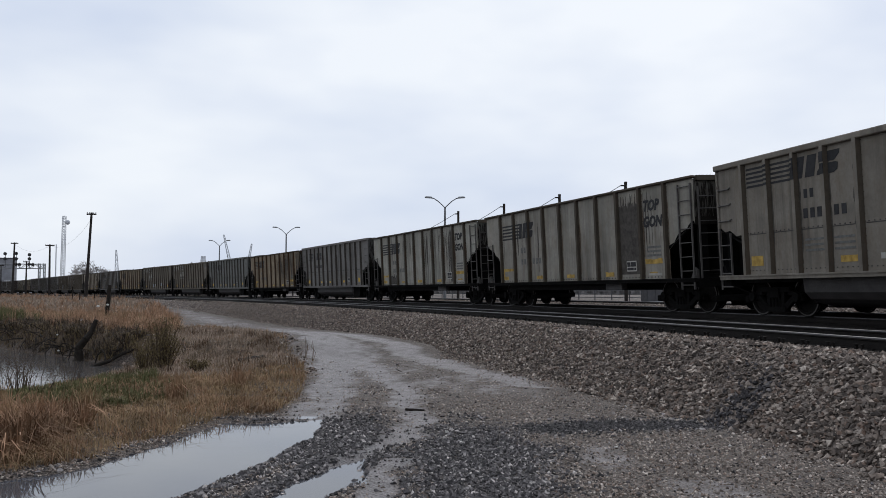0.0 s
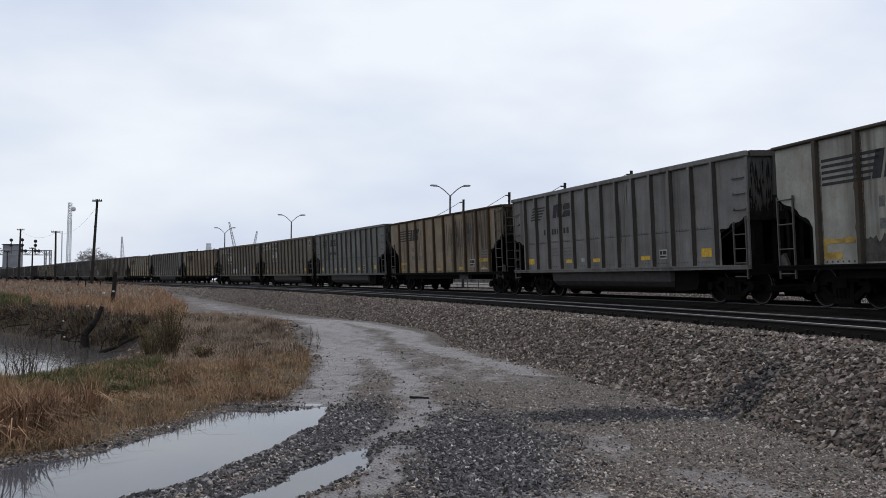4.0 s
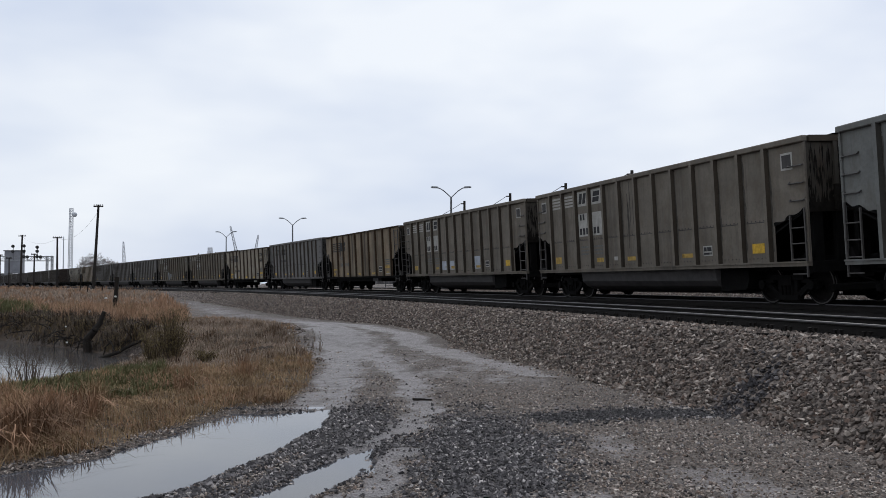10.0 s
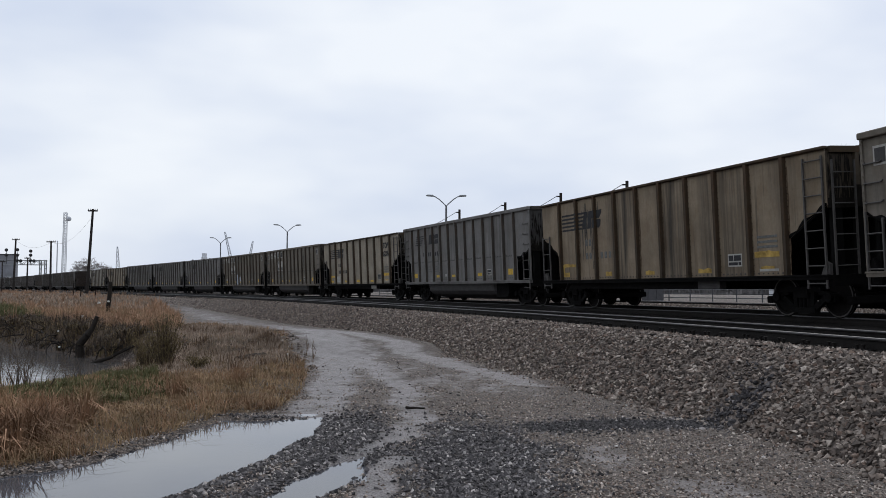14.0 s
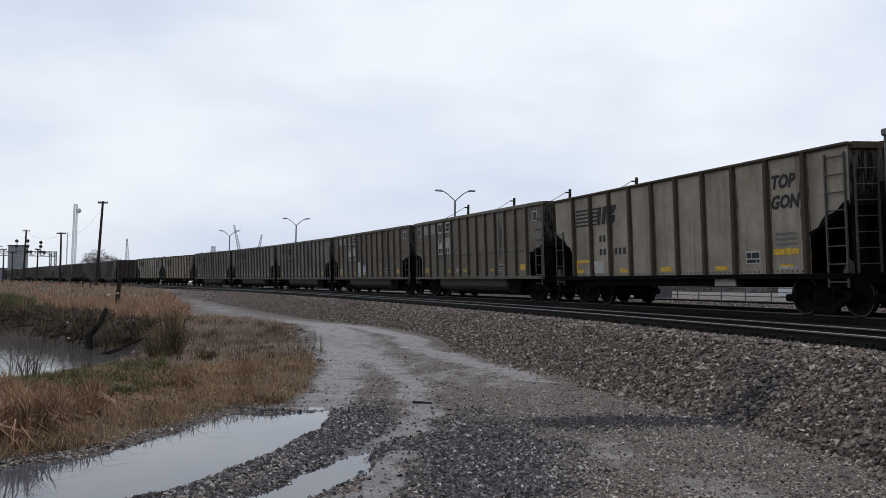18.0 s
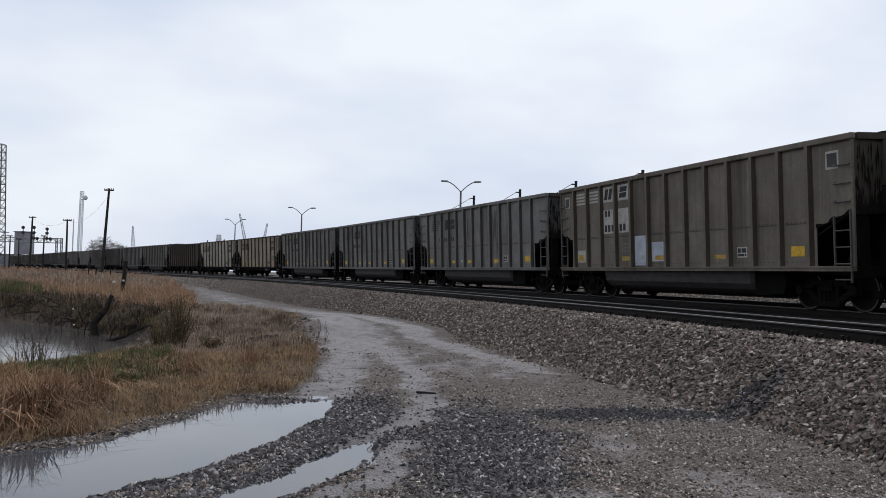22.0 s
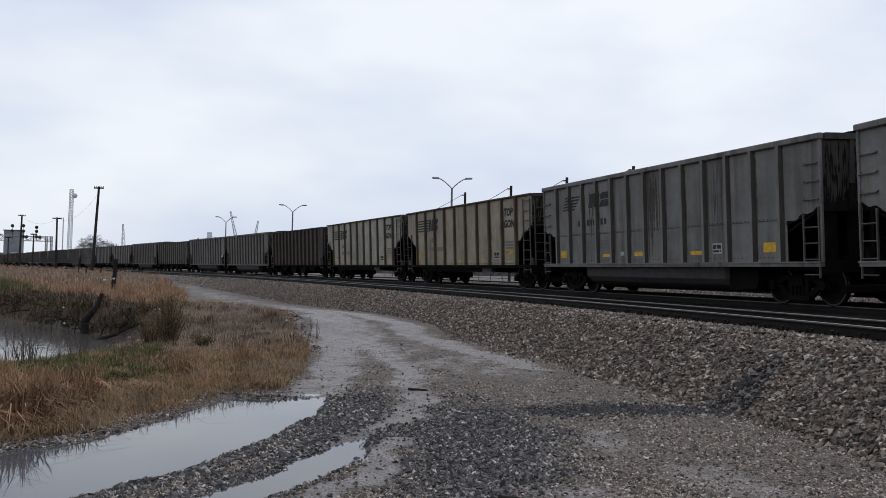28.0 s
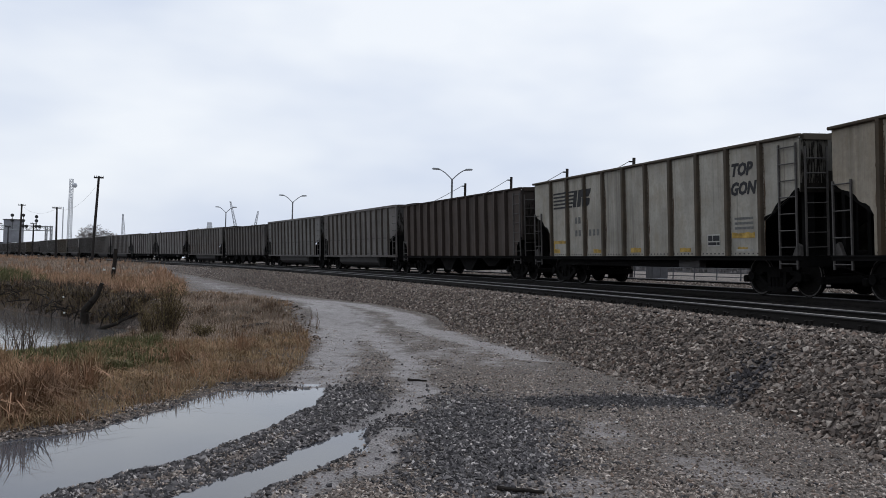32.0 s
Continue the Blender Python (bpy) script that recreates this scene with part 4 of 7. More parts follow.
# greyed tones on this strip paint the distance haze
x, y = seen(*fill([(-50, 58), (-18.0, 59.5), (-33, 104), (-66, 120)], 90000, 74, clump=12))
blades("tall_grass", x, y, ground_z(x, y), 0.25, 0.6, 0.035, M_GRASS_GREYED, "greyed brown grass field beyond the bank", 75, 0.9)
for n, (cx, cy, k) in enumerate(((-4.75, 12.3, 260), (-5.75, 11.3, 320), (-4.95, 10.4, 260), (-3.95, 13.6, 140), (-5.2, 9.2, 300), (-4.5, 8.9, 200), (-6.1, 12.6, 200), (-3.5, 15.6, 120))):
    r = np.random.default_rng(300 + n)
    x, y = cx + r.normal(0, 0.07, k), cy + r.normal(0, 0.07, k)
    blades("grass_tuft", x, y, ground_z(x, y), 0.2, 0.48, 0.0045, M_GRASS_DRY if n % 2 else M_GRASS_TAN, "arching tuft of dry brown grass", 310 + n, 0.95, "grass tuft", kind="")


# ---- the coal train ----
PITCH = 16.15
TRUCK = 6.0
P_BASE = car_paint("wagon_paint", (0.2, 0.2, 0.18))
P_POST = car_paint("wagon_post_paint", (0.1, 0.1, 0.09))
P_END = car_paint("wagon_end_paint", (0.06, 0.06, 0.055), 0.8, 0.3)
# base colour, soot and rust of each wagon paint
TAN, PALE, STREAK, BROWN, RUSTY = ((0.335, 0.295, 0.238), 0.4, 0.45), ((0.3, 0.285, 0.25), 0.4, 0.4), ((0.35, 0.342, 0.305), 0.6, 0.2), ((0.185, 0.164, 0.137), 0.5, 0.25), ((0.27, 0.216, 0.155), 0.7, 0.5)
BLUE, GREY, DARK, OLIVE = ((0.185, 0.189, 0.181), 0.3, 0.1), ((0.2, 0.194, 0.188), 0.5, 0.15), ((0.095, 0.078, 0.07), 0.5, 0.3), ((0.19, 0.178, 0.17), 0.45, 0.25)

DUSKY = ((0.225, 0.205, 0.176), 0.4, 0.3)
CREAM = ((0.38, 0.36, 0.315), 0.35, 0.25)
# far-wagon paint lifted pale, distance haze mixed into the base colour
HAZED = ((0.225, 0.213, 0.207), 0.35, 0.2)


def wheel_profile(bm, y, flip):
    prof = [(0.06, -0.09), (0.1, -0.07), (0.14, -0.035), (0.36, -0.03), (0.385, -0.075), (0.455, -0.075), (0.465, 0.045), (0.485, 0.055), (0.485, 0.075), (0.38, 0.075), (0.36, 0.03), (0.12, 0.03), (0.06, 0.07)]
    n = 20
    rings = []
    for i in range(n):
        a = 2 * math.pi * i / n
        rings.append([bm.verts.new((r * math.cos(a), y + flip * w, r * math.sin(a))) for r, w in prof])
    for i in range(n):
        p, q = rings[i], rings[(i + 1) % n]
        for j in range(len(prof) - 1):
            bm.faces.new((p[j], p[j + 1], q[j + 1], q[j]))
    return bm


def shared(name, bm, material):
    me = bpy.data.meshes.new(name)
    bmesh.ops.recalc_face_normals(bm, faces=bm.faces[:])
    bm.to_mesh(me)
    bm.free()
    me.materials.append(material)
    return me


def hang(name, me, parent, m=None):
    ob = new(name, me)
    ob.parent = parent
    if m is not None:
        ob.matrix_basis = m
    return ob


def wheelset_meshes():
    bm = B()
    tube(bm, (0, -1.02, 0), (0, 1.02, 0), 0.075, n=10)
    for y in (-1.02, 1.02):
        tube(bm, (0, y - 0.07, 0), (0, y + 0.07, 0), 0.1, n=10)
    axle = shared("axle", bm, M_WHEEL)
    bm = B()
    wheel_profile(bm, 0, -1)
    for i in range(3):
        a = 2 * math.pi * i / 3
        box(bm, 0.045 * math.cos(a) - 0.012, 0.045 * math.cos(a) + 0.012, -0.2, -0.06, 0.045 * math.sin(a) - 0.012, 0.045 * math.sin(a) + 0.012)
    wheel = shared("wheel", bm, M_WHEEL)
    bm = B()
    n = 24
    r1 = [[bm.verts.new((r * math.cos(2 * math.pi * i / n), y, r * math.sin(2 * math.pi * i / n))) for i in range(n)] for r, y in ((0.43, -0.078), (0.463, -0.078), (0.463, 0.0))]
    for i in range(n):
        j = (i + 1) % n
        for a, b in ((0, 1), (1, 2)):
            bm.faces.new((r1[a][i], r1[b][i], r1[b][j], r1[a][j]))
    rim = shared("wheel_rim", bm, M_TREAD)
    return axle, wheel, rim


ME_AXLE, ME_WHEEL, ME_RIM = wheelset_meshes()


def side_frame_mesh():
    """The bow-shaped cast side of a truck with its window openings and spring nest."""
    bm = B()
    for sgn in (-1, 1):
        def q(x, z):
            return (sgn * x, z)
        pts = [(0.55, 0.62), (1.02, 0.55), (1.08, 0.38), (0.78, 0.36), (0.72, 0.5), (0.5, 0.52)]
        slab(bm, [q(*p) for p in (pts if sgn > 0 else pts[::-1])][::-1], -1.06, -0.94)
        pts = [(0.66, 0.5), (0.78, 0.42), (0.36, 0.12), (0.22, 0.2)]
        slab(bm, [q(*p) for p in (pts if sgn > 0 else pts[::-1])][::-1], -1.05, -0.95)
        pts = [(0.24, 0.6), (0.36, 0.6), (0.34, 0.18), (0.22, 0.18)]
        slab(bm, [q(*p) for p in (pts if sgn > 0 else pts[::-1])][::-1], -1.05, -0.95)
    box(bm, -0.6, 0.6, -1.07, -0.93, 0.58, 0.7)
    box(bm, -0.4, 0.4, -1.08, -0.92, 0.1, 0.22)
    for x in (-0.14, 0.0, 0.14):
        tube(bm, (x, -1.0, 0.22), (x, -1.0, 0.45), 0.055, n=8)
    for x in (-0.89, 0.89):
        tube(bm, (x, -1.13, 0.47), (x, -0.95, 0.47), 0.12, n=12)
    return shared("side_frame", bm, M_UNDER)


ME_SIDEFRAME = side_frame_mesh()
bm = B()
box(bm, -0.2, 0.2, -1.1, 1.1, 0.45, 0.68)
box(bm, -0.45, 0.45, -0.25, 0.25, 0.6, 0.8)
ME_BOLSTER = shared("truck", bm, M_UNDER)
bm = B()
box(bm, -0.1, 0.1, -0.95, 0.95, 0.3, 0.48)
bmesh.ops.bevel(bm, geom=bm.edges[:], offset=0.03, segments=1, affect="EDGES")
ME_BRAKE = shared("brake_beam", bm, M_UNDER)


def wheel_mesh():
    bm = B()
    bm.from_mesh(ME_WHEEL)
    k = len(bm.faces)
    bm.from_mesh(ME_RIM)
    bm.faces.ensure_lookup_table()
    for f in bm.faces[k:]:
        f.material_index = 1
    me = bpy.data.meshes.new("wheel")
    bm.to_mesh(me)
    bm.free()
    me.materials.append(M_WHEEL)
    me.materials.append(M_TREAD)
    return me


ME_WHEEL = wheel_mesh()


def add_truck(car, x):
    truck = hang("truck", ME_BOLSTER, car, Matrix.Translation((x, 0, 0)))
    hang("side_frame", ME_SIDEFRAME, truck)
    hang("side_frame", ME_SIDEFRAME, truck, Matrix.Rotation(math.pi, 4, "Z"))
    for a in (-1.38, 1.38):
        hang("brake_beam", ME_BRAKE, truck, Matrix.Translation((a, 0, 0)))
    for a in (-0.89, 0.89):
        ws = hang("wheelset", ME_AXLE, car, Matrix.Translation((x + a, 0, 0.463)))
        hang("wheel", ME_WHEEL, ws, Matrix.Translation((0, -HALF_GAUGE, 0)))
        hang("wheel", ME_WHEEL, ws, Matrix.Translation((0, HALF_GAUGE, 0)) @ Matrix.Rotation(math.pi, 4, "Z"))


def ladder(bm, x0, x1, y, z0, z1, rungs):
    for x in (x0, x1):
        box(bm, x - 0.022, x + 0.022, y - 0.02, y + 0.02, z0, z1)
    for i in range(rungs):
        z = z0 + 0.12 + (z1 - z0 - 0.2) * i / max(1, rungs - 1)
        tube(bm, (x0, y - 0.015, z), (x1, y - 0.015, z), 0.016, n=6)


class Kind:
    """Measures of one kind of wagon."""

    def __init__(self, half, top, sill, posts, cut, corner, post_w, post_d):
        self.half, self.top, self.sill, self.posts = half, top, sill, posts
        self.cut, self.corner, self.post_w, self.post_d = cut, corner, post_w, post_d


TUB = Kind(7.48, 3.88, 1.02, [-6.3 + 1.035 * i for i in range(13)], 1.18, 2.2, 0.11, 0.11)
GON = Kind(7.53, 3.79, 0.98, [-5.98 + 1.35 * i for i in range(10)], 1.28, 2.5, 0.11, 0.1)
HOP = Kind(7.4, 3.74, 1.0, [-7.4 + 0.95 + 1.04 * i for i in range(13)], 0.5, 1.7, 0.12, 0.15)
W = 1.55


def wagon(kind, paint, body_only=False):
    """A coal wagon: sides with posts, ends with slope sheets, rims, ladders, trucks, couplers and its load."""
    k = kind
    car = new("coal_wagon")
    inner = k.half - k.cut
    zc = k.sill + (0.86 if k is TUB else 0.84 if k is GON else 0.4)
    fx, fz = (0.5, 0.5) if k is TUB else (0.42, 0.52) if k is GON else (0.35, 0.3)
    outline = [(-inner, k.sill), (inner, k.sill), (inner, zc), (inner + (k.half - inner) * fx, zc + (k.corner - zc) * fz), (k.half, k.corner), (k.half, k.top - 0.04), (-k.half, k.top - 0.04), (-k.half, k.corner),
               (-inner - (k.half - inner) * fx, zc + (k.corner - zc) * fz), (-inner, zc)]
    sides = (-1,) if body_only else (-1, 1)
    for s in sides:
        y0, y1 = (-W, -W + 0.012) if s < 0 else (W - 0.012, W)
        bm = B()
        slab(bm, outline, y0, y1)
        bmesh.ops.recalc_face_normals(bm, faces=bm.faces[:])
        part("side_panel", bm, paint, car)
        bm = B()
        deep = 0.14 if k is TUB else 0.075
        box(bm, -k.half - 0.06, k.half + 0.06, s * W - (0.09 if s < 0 else 0.05), s * W + (0.05 if s < 0 else 0.09), k.top - deep, k.top)
        bmesh.ops.bevel(bm, geom=bm.edges[:], offset=0.02, segments=1, affect="EDGES")
        part("top_rail", bm, paint if k is TUB else P_POST, car)
        bm = B()
        box(bm, -k.half, k.half, s * (W + 0.02) - 0.06, s * (W + 0.02) + 0.06, k.sill - 0.1, k.sill)
        box(bm, -k.half, k.half, s * (W + 0.06) - 0.05, s * (W + 0.06) + 0.05, k.sill - 0.02, k.sill + 0.015)
        part("side_sill", bm, paint if k is TUB else M_UNDER, car)
        # one post mesh for all, set along the side
        bm = B()
        w, d = k.post_w / 2, k.post_d
        a, b = (s * W, s * (W + d))
        fl = 0.015 if k is GON else 0.03
        c0 = [(-w - fl, a), (-w, b), (w, b), (w + fl, a)]
        for z0, z1 in ((k.sill, k.top - (0.12 if k is TUB else 0.06)),):
            lo = [bm.verts.new((x, y, z0)) for x, y in c0]
            hi = [bm.verts.new((x, y + (0 if j in (0, 3) else -s * 0.008), z1)) for j, (x, y) in enumerate(c0)]
            for i in range(4):
                j = (i + 1) % 4
                bm.faces.new((lo[i], lo[j], hi[j], hi[i]))
            bm.faces.new(lo[::-1])
            bm.faces.new(hi)
        bmesh.ops.recalc_face_normals(bm, faces=bm.faces[:])
        # only the front wears the body coat; flank shade is a darker paint
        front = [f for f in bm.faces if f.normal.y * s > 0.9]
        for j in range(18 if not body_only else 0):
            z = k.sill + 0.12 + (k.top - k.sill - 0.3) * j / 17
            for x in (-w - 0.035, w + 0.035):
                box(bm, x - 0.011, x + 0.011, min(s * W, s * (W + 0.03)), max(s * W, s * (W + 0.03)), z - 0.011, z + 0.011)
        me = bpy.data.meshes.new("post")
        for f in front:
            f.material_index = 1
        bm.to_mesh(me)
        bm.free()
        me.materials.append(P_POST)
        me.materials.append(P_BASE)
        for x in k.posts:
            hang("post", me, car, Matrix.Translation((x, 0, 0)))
        # riveted lap seam half-way up, tubs only
        if k is TUB and s < 0:
            bm = B()
            for i in range(len(k.posts) - 1):
                x0, x1 = k.posts[i] + 0.12, k.posts[i + 1] - 0.12
                box(bm, x0, x1, -W - 0.006, -W, 2.0, 2.02)
                for j in range(5):
                    xr = x0 + (x1 - x0) * (j + 0.5) / 5
                    box(bm, xr - 0.014, xr + 0.014, -W - 0.014, -W, 2.03, 2.058)
                    box(bm, xr - 0.012, xr + 0.012, -W - 0.012, -W, k.sill + 0.1, k.sill + 0.124)
            part("rivet_seam", bm, M_TUB, car)["kind"] = "stuff"
        if k is GON and s < 0:
            bm = B()
            for i in range(70):
                xr = -inner + 0.1 + (2 * inner - 0.2) * i / 69
                box(bm, xr - 0.02, xr + 0.02, -W - 0.012, -W, k.sill + 0.05, k.sill + 0.085)
            part("rivet_seam", bm, M_TUB, car)["kind"] = "stuff"
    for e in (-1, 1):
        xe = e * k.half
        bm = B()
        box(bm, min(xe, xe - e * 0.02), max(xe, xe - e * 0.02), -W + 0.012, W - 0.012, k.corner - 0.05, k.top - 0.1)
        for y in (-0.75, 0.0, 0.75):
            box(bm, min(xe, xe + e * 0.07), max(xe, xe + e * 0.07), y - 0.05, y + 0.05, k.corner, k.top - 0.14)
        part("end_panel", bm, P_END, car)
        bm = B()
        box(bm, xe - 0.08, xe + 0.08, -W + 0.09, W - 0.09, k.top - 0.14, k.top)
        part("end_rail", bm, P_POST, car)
        # black coat carries the shade of the recess below the sheet
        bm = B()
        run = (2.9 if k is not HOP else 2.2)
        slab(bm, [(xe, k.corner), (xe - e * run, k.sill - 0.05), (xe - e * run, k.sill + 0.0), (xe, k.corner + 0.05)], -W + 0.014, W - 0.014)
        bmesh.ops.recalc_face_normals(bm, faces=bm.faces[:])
        part("slope_sheet", bm, M_SHADE_SOOT, car)
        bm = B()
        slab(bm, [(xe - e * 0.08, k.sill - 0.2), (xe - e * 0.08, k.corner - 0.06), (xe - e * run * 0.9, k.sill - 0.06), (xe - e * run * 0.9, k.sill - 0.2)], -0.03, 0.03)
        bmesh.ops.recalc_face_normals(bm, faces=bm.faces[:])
        part("end_web", bm, M_SHADE_SOOT, car)
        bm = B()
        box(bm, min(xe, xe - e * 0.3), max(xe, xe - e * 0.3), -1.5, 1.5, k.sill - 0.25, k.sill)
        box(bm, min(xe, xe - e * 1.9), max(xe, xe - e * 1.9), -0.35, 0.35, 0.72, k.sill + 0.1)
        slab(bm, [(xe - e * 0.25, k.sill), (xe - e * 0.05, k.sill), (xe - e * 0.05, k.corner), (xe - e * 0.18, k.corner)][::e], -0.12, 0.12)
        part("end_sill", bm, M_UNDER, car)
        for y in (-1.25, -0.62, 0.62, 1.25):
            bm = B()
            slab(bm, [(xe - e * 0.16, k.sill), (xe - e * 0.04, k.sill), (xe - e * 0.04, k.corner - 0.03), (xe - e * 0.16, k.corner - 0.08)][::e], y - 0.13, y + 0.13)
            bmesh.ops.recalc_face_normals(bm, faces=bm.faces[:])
            part("end_brace", bm, M_SHADE_SOOT, car)
        bm = B()
        tube(bm, (xe, 0, 0.85), (xe + e * 0.42, 0, 0.85), 0.09, 0.08, 8)
        box(bm, min(xe + e * 0.36, xe + e * 0.6), max(xe + e * 0.36, xe + e * 0.6), -0.16, 0.1, 0.7, 1.0)
        tube(bm, (xe + e * 0.1, -0.5, 0.72), (xe + e * 0.55, -0.12, 0.45), 0.025, n=6)
        part("coupler", bm, M_UNDER, car)
        for s in sides:
            yl = s * (W + 0.05)
            bm = B()
            if k is TUB:
                a, b = xe - e * 0.05, xe - e * 0.55
                for x, z1 in ((a, k.corner + 0.05), (b, k.corner - 0.1)):
                    box(bm, x - 0.02, x + 0.02, yl - 0.02, yl + 0.02, k.sill - 0.35 if x == a else k.sill - 0.1, z1)
                for z in (k.sill - 0.28, k.sill + 0.06, k.sill + 0.42, k.sill + 0.78):
                    tube(bm, (a, yl, z), (b, yl, z), 0.018, n=6)
                for z in (k.corner + 0.22, k.corner + 0.62, k.corner + 1.02):
                    bm2 = B()
                    tube(bm2, (a, yl, z), (b, yl, z), 0.018, n=6)
                    for x in (a, b):
                        tube(bm2, (x, yl, z), (x, s * W, z + 0.04), 0.018, n=6)
                    part("grab_iron", bm2, M_LADDER, car)
            else:
                high = e > 0
                a, b = xe - e * 0.06, xe - e * 0.66
                ladder(bm, min(a, b), max(a, b), yl, k.sill - 0.3, k.top - 0.2 if high else k.corner + 0.1, 8 if high else 4)
            part("ladder", bm, M_LADDER, car)
            if k is TUB:
                bm = B()
                box(bm, xe - 0.035, xe + 0.035, s * (W + 0.012) - 0.025, s * (W + 0.012) + 0.025, k.sill, k.top - 0.14)
                for j in range(0 if body_only else 16):
                    z = k.sill + 0.15 + j * 0.165
                    box(bm, xe - 0.014, xe + 0.014, s * (W + 0.045) - 0.012, s * (W + 0.045) + 0.012, z - 0.014, z + 0.014)
                part("corner_post", bm, paint, car)
            if k is not TUB and e > 0:
                bm = B()
                for y in (s * 1.45, s * 0.85):
                    box(bm, xe + 0.06, xe + 0.1, y - 0.02, y + 0.02, k.sill, k.top - 0.3)
                for i in range(7):
                    z = k.sill + 0.2 + i * 0.34
                    tube(bm, (xe + 0.08, s * 0.85, z), (xe + 0.08, s * 1.45, z), 0.015, n=6)
                part("end_ladder", bm, M_LADDER, car)
            bm = B()
            slab(bm, [(xe - e * 0.3, k.sill), (xe - e * 0.02, k.sill), (xe - e * 0.02, k.sill + 0.24), (xe - e * 0.14, k.sill + 0.3)][::e], s * (W - 0.03) - 0.03, s * (W - 0.03) + 0.05)
            bmesh.ops.recalc_face_normals(bm, faces=bm.faces[:])
            part("jacking_pad", bm, M_LADDER if k is GON else M_UNDER, car)
        add_truck(car, e * TRUCK)
    # floor and what hangs below it
    bm = B()
    if k is TUB:
        n, x0, x1 = 12, -4.5, 3.66
        prof = []
        for i in range(n + 1):
            a = math.pi * i / n
            prof.append((-1.42 * math.cos(a), k.sill - 0.02 - 0.8 * math.sin(a) ** 0.5))
        ends = [[bm.verts.new((x, y * f, k.sill - 0.02 - (k.sill - 0.02 - z) * f)) for y, z in prof] for x, f in ((x0, 0.9), (x0 + 0.1, 1.0), (x1 - 0.1, 1.0), (x1, 0.9))]
        for a, b in ((0, 1), (1, 2), (2, 3)):
            for i in range(n):
                bm.faces.new((ends[a][i], ends[a][i + 1], ends[b][i + 1], ends[b][i]))
        bm.faces.new(ends[0][::-1])
        bm.faces.new(ends[3])
        bmesh.ops.recalc_face_normals(bm, faces=bm.faces[:])
        part("tub_floor", bm, M_TUB, car)
        for e in (-1, 1):
            bm = B()
            box(bm, min(e * 4.3, e * 7.3), max(e * 4.3, e * 7.3), -1.1, 1.1, 0.82, k.sill)
            box(bm, min(e * 4.3, e * 7.3), max(e * 4.3, e * 7.3), -0.35, 0.35, 0.6, 0.82)
            part("draft_sill", bm, M_UNDER, car)
        bm = B()
        slab(bm, [(3.66, 0.3), (4.75, 0.36), (4.85, 0.6), (4.85, k.sill - 0.02), (3.66, k.sill - 0.02)], -1.3, 1.3)
        bmesh.ops.recalc_face_normals(bm, faces=bm.faces[:])
        part("tub_bulkhead", bm, M_SHADE_SOOT, car)
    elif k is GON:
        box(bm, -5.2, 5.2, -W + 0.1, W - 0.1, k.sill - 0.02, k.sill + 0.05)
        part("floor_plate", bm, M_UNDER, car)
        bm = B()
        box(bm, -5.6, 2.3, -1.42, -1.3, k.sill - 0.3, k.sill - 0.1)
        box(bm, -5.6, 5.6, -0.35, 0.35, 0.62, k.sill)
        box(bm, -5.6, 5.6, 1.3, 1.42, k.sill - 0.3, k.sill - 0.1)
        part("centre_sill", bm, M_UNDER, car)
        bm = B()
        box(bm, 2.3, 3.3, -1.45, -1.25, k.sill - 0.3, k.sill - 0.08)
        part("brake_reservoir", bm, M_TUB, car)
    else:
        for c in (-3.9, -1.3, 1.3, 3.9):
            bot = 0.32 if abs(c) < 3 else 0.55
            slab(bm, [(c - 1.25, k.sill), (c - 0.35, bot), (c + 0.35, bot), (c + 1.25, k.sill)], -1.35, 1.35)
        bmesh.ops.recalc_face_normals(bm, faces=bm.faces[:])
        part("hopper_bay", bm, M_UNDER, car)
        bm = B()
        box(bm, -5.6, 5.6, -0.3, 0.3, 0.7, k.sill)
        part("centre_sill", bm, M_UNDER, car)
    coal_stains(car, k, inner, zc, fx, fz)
    # the load, a rough heap that just tops the rim in places
    r = np.random.default_rng(int(k.half * 100))
    nx, ny = 46, 9
    gx, gy = np.meshgrid(np.linspace(-k.half + 0.05, k.half - 0.05, nx), np.linspace(-W + 0.1, W - 0.1, ny), indexing="ij")
    gz = k.top - 0.12 + 0.2 * (1 - (gy / W) ** 2) * (0.4 + 0.6 * np.sin(gx * 0.9 + 1.0) ** 2) + r.uniform(-0.03, 0.03, gx.shape)
    i = np.arange(nx * ny).reshape(nx, ny)
    bulk("coal_load", np.stack([gx.ravel(), gy.ravel(), gz.ravel()], 1), np.stack([i[:-1, :-1], i[1:, :-1], i[1:, 1:], i[:-1, 1:]], -1).reshape(-1, 4), M_COAL, car)
    return car


YM = -W - 0.004


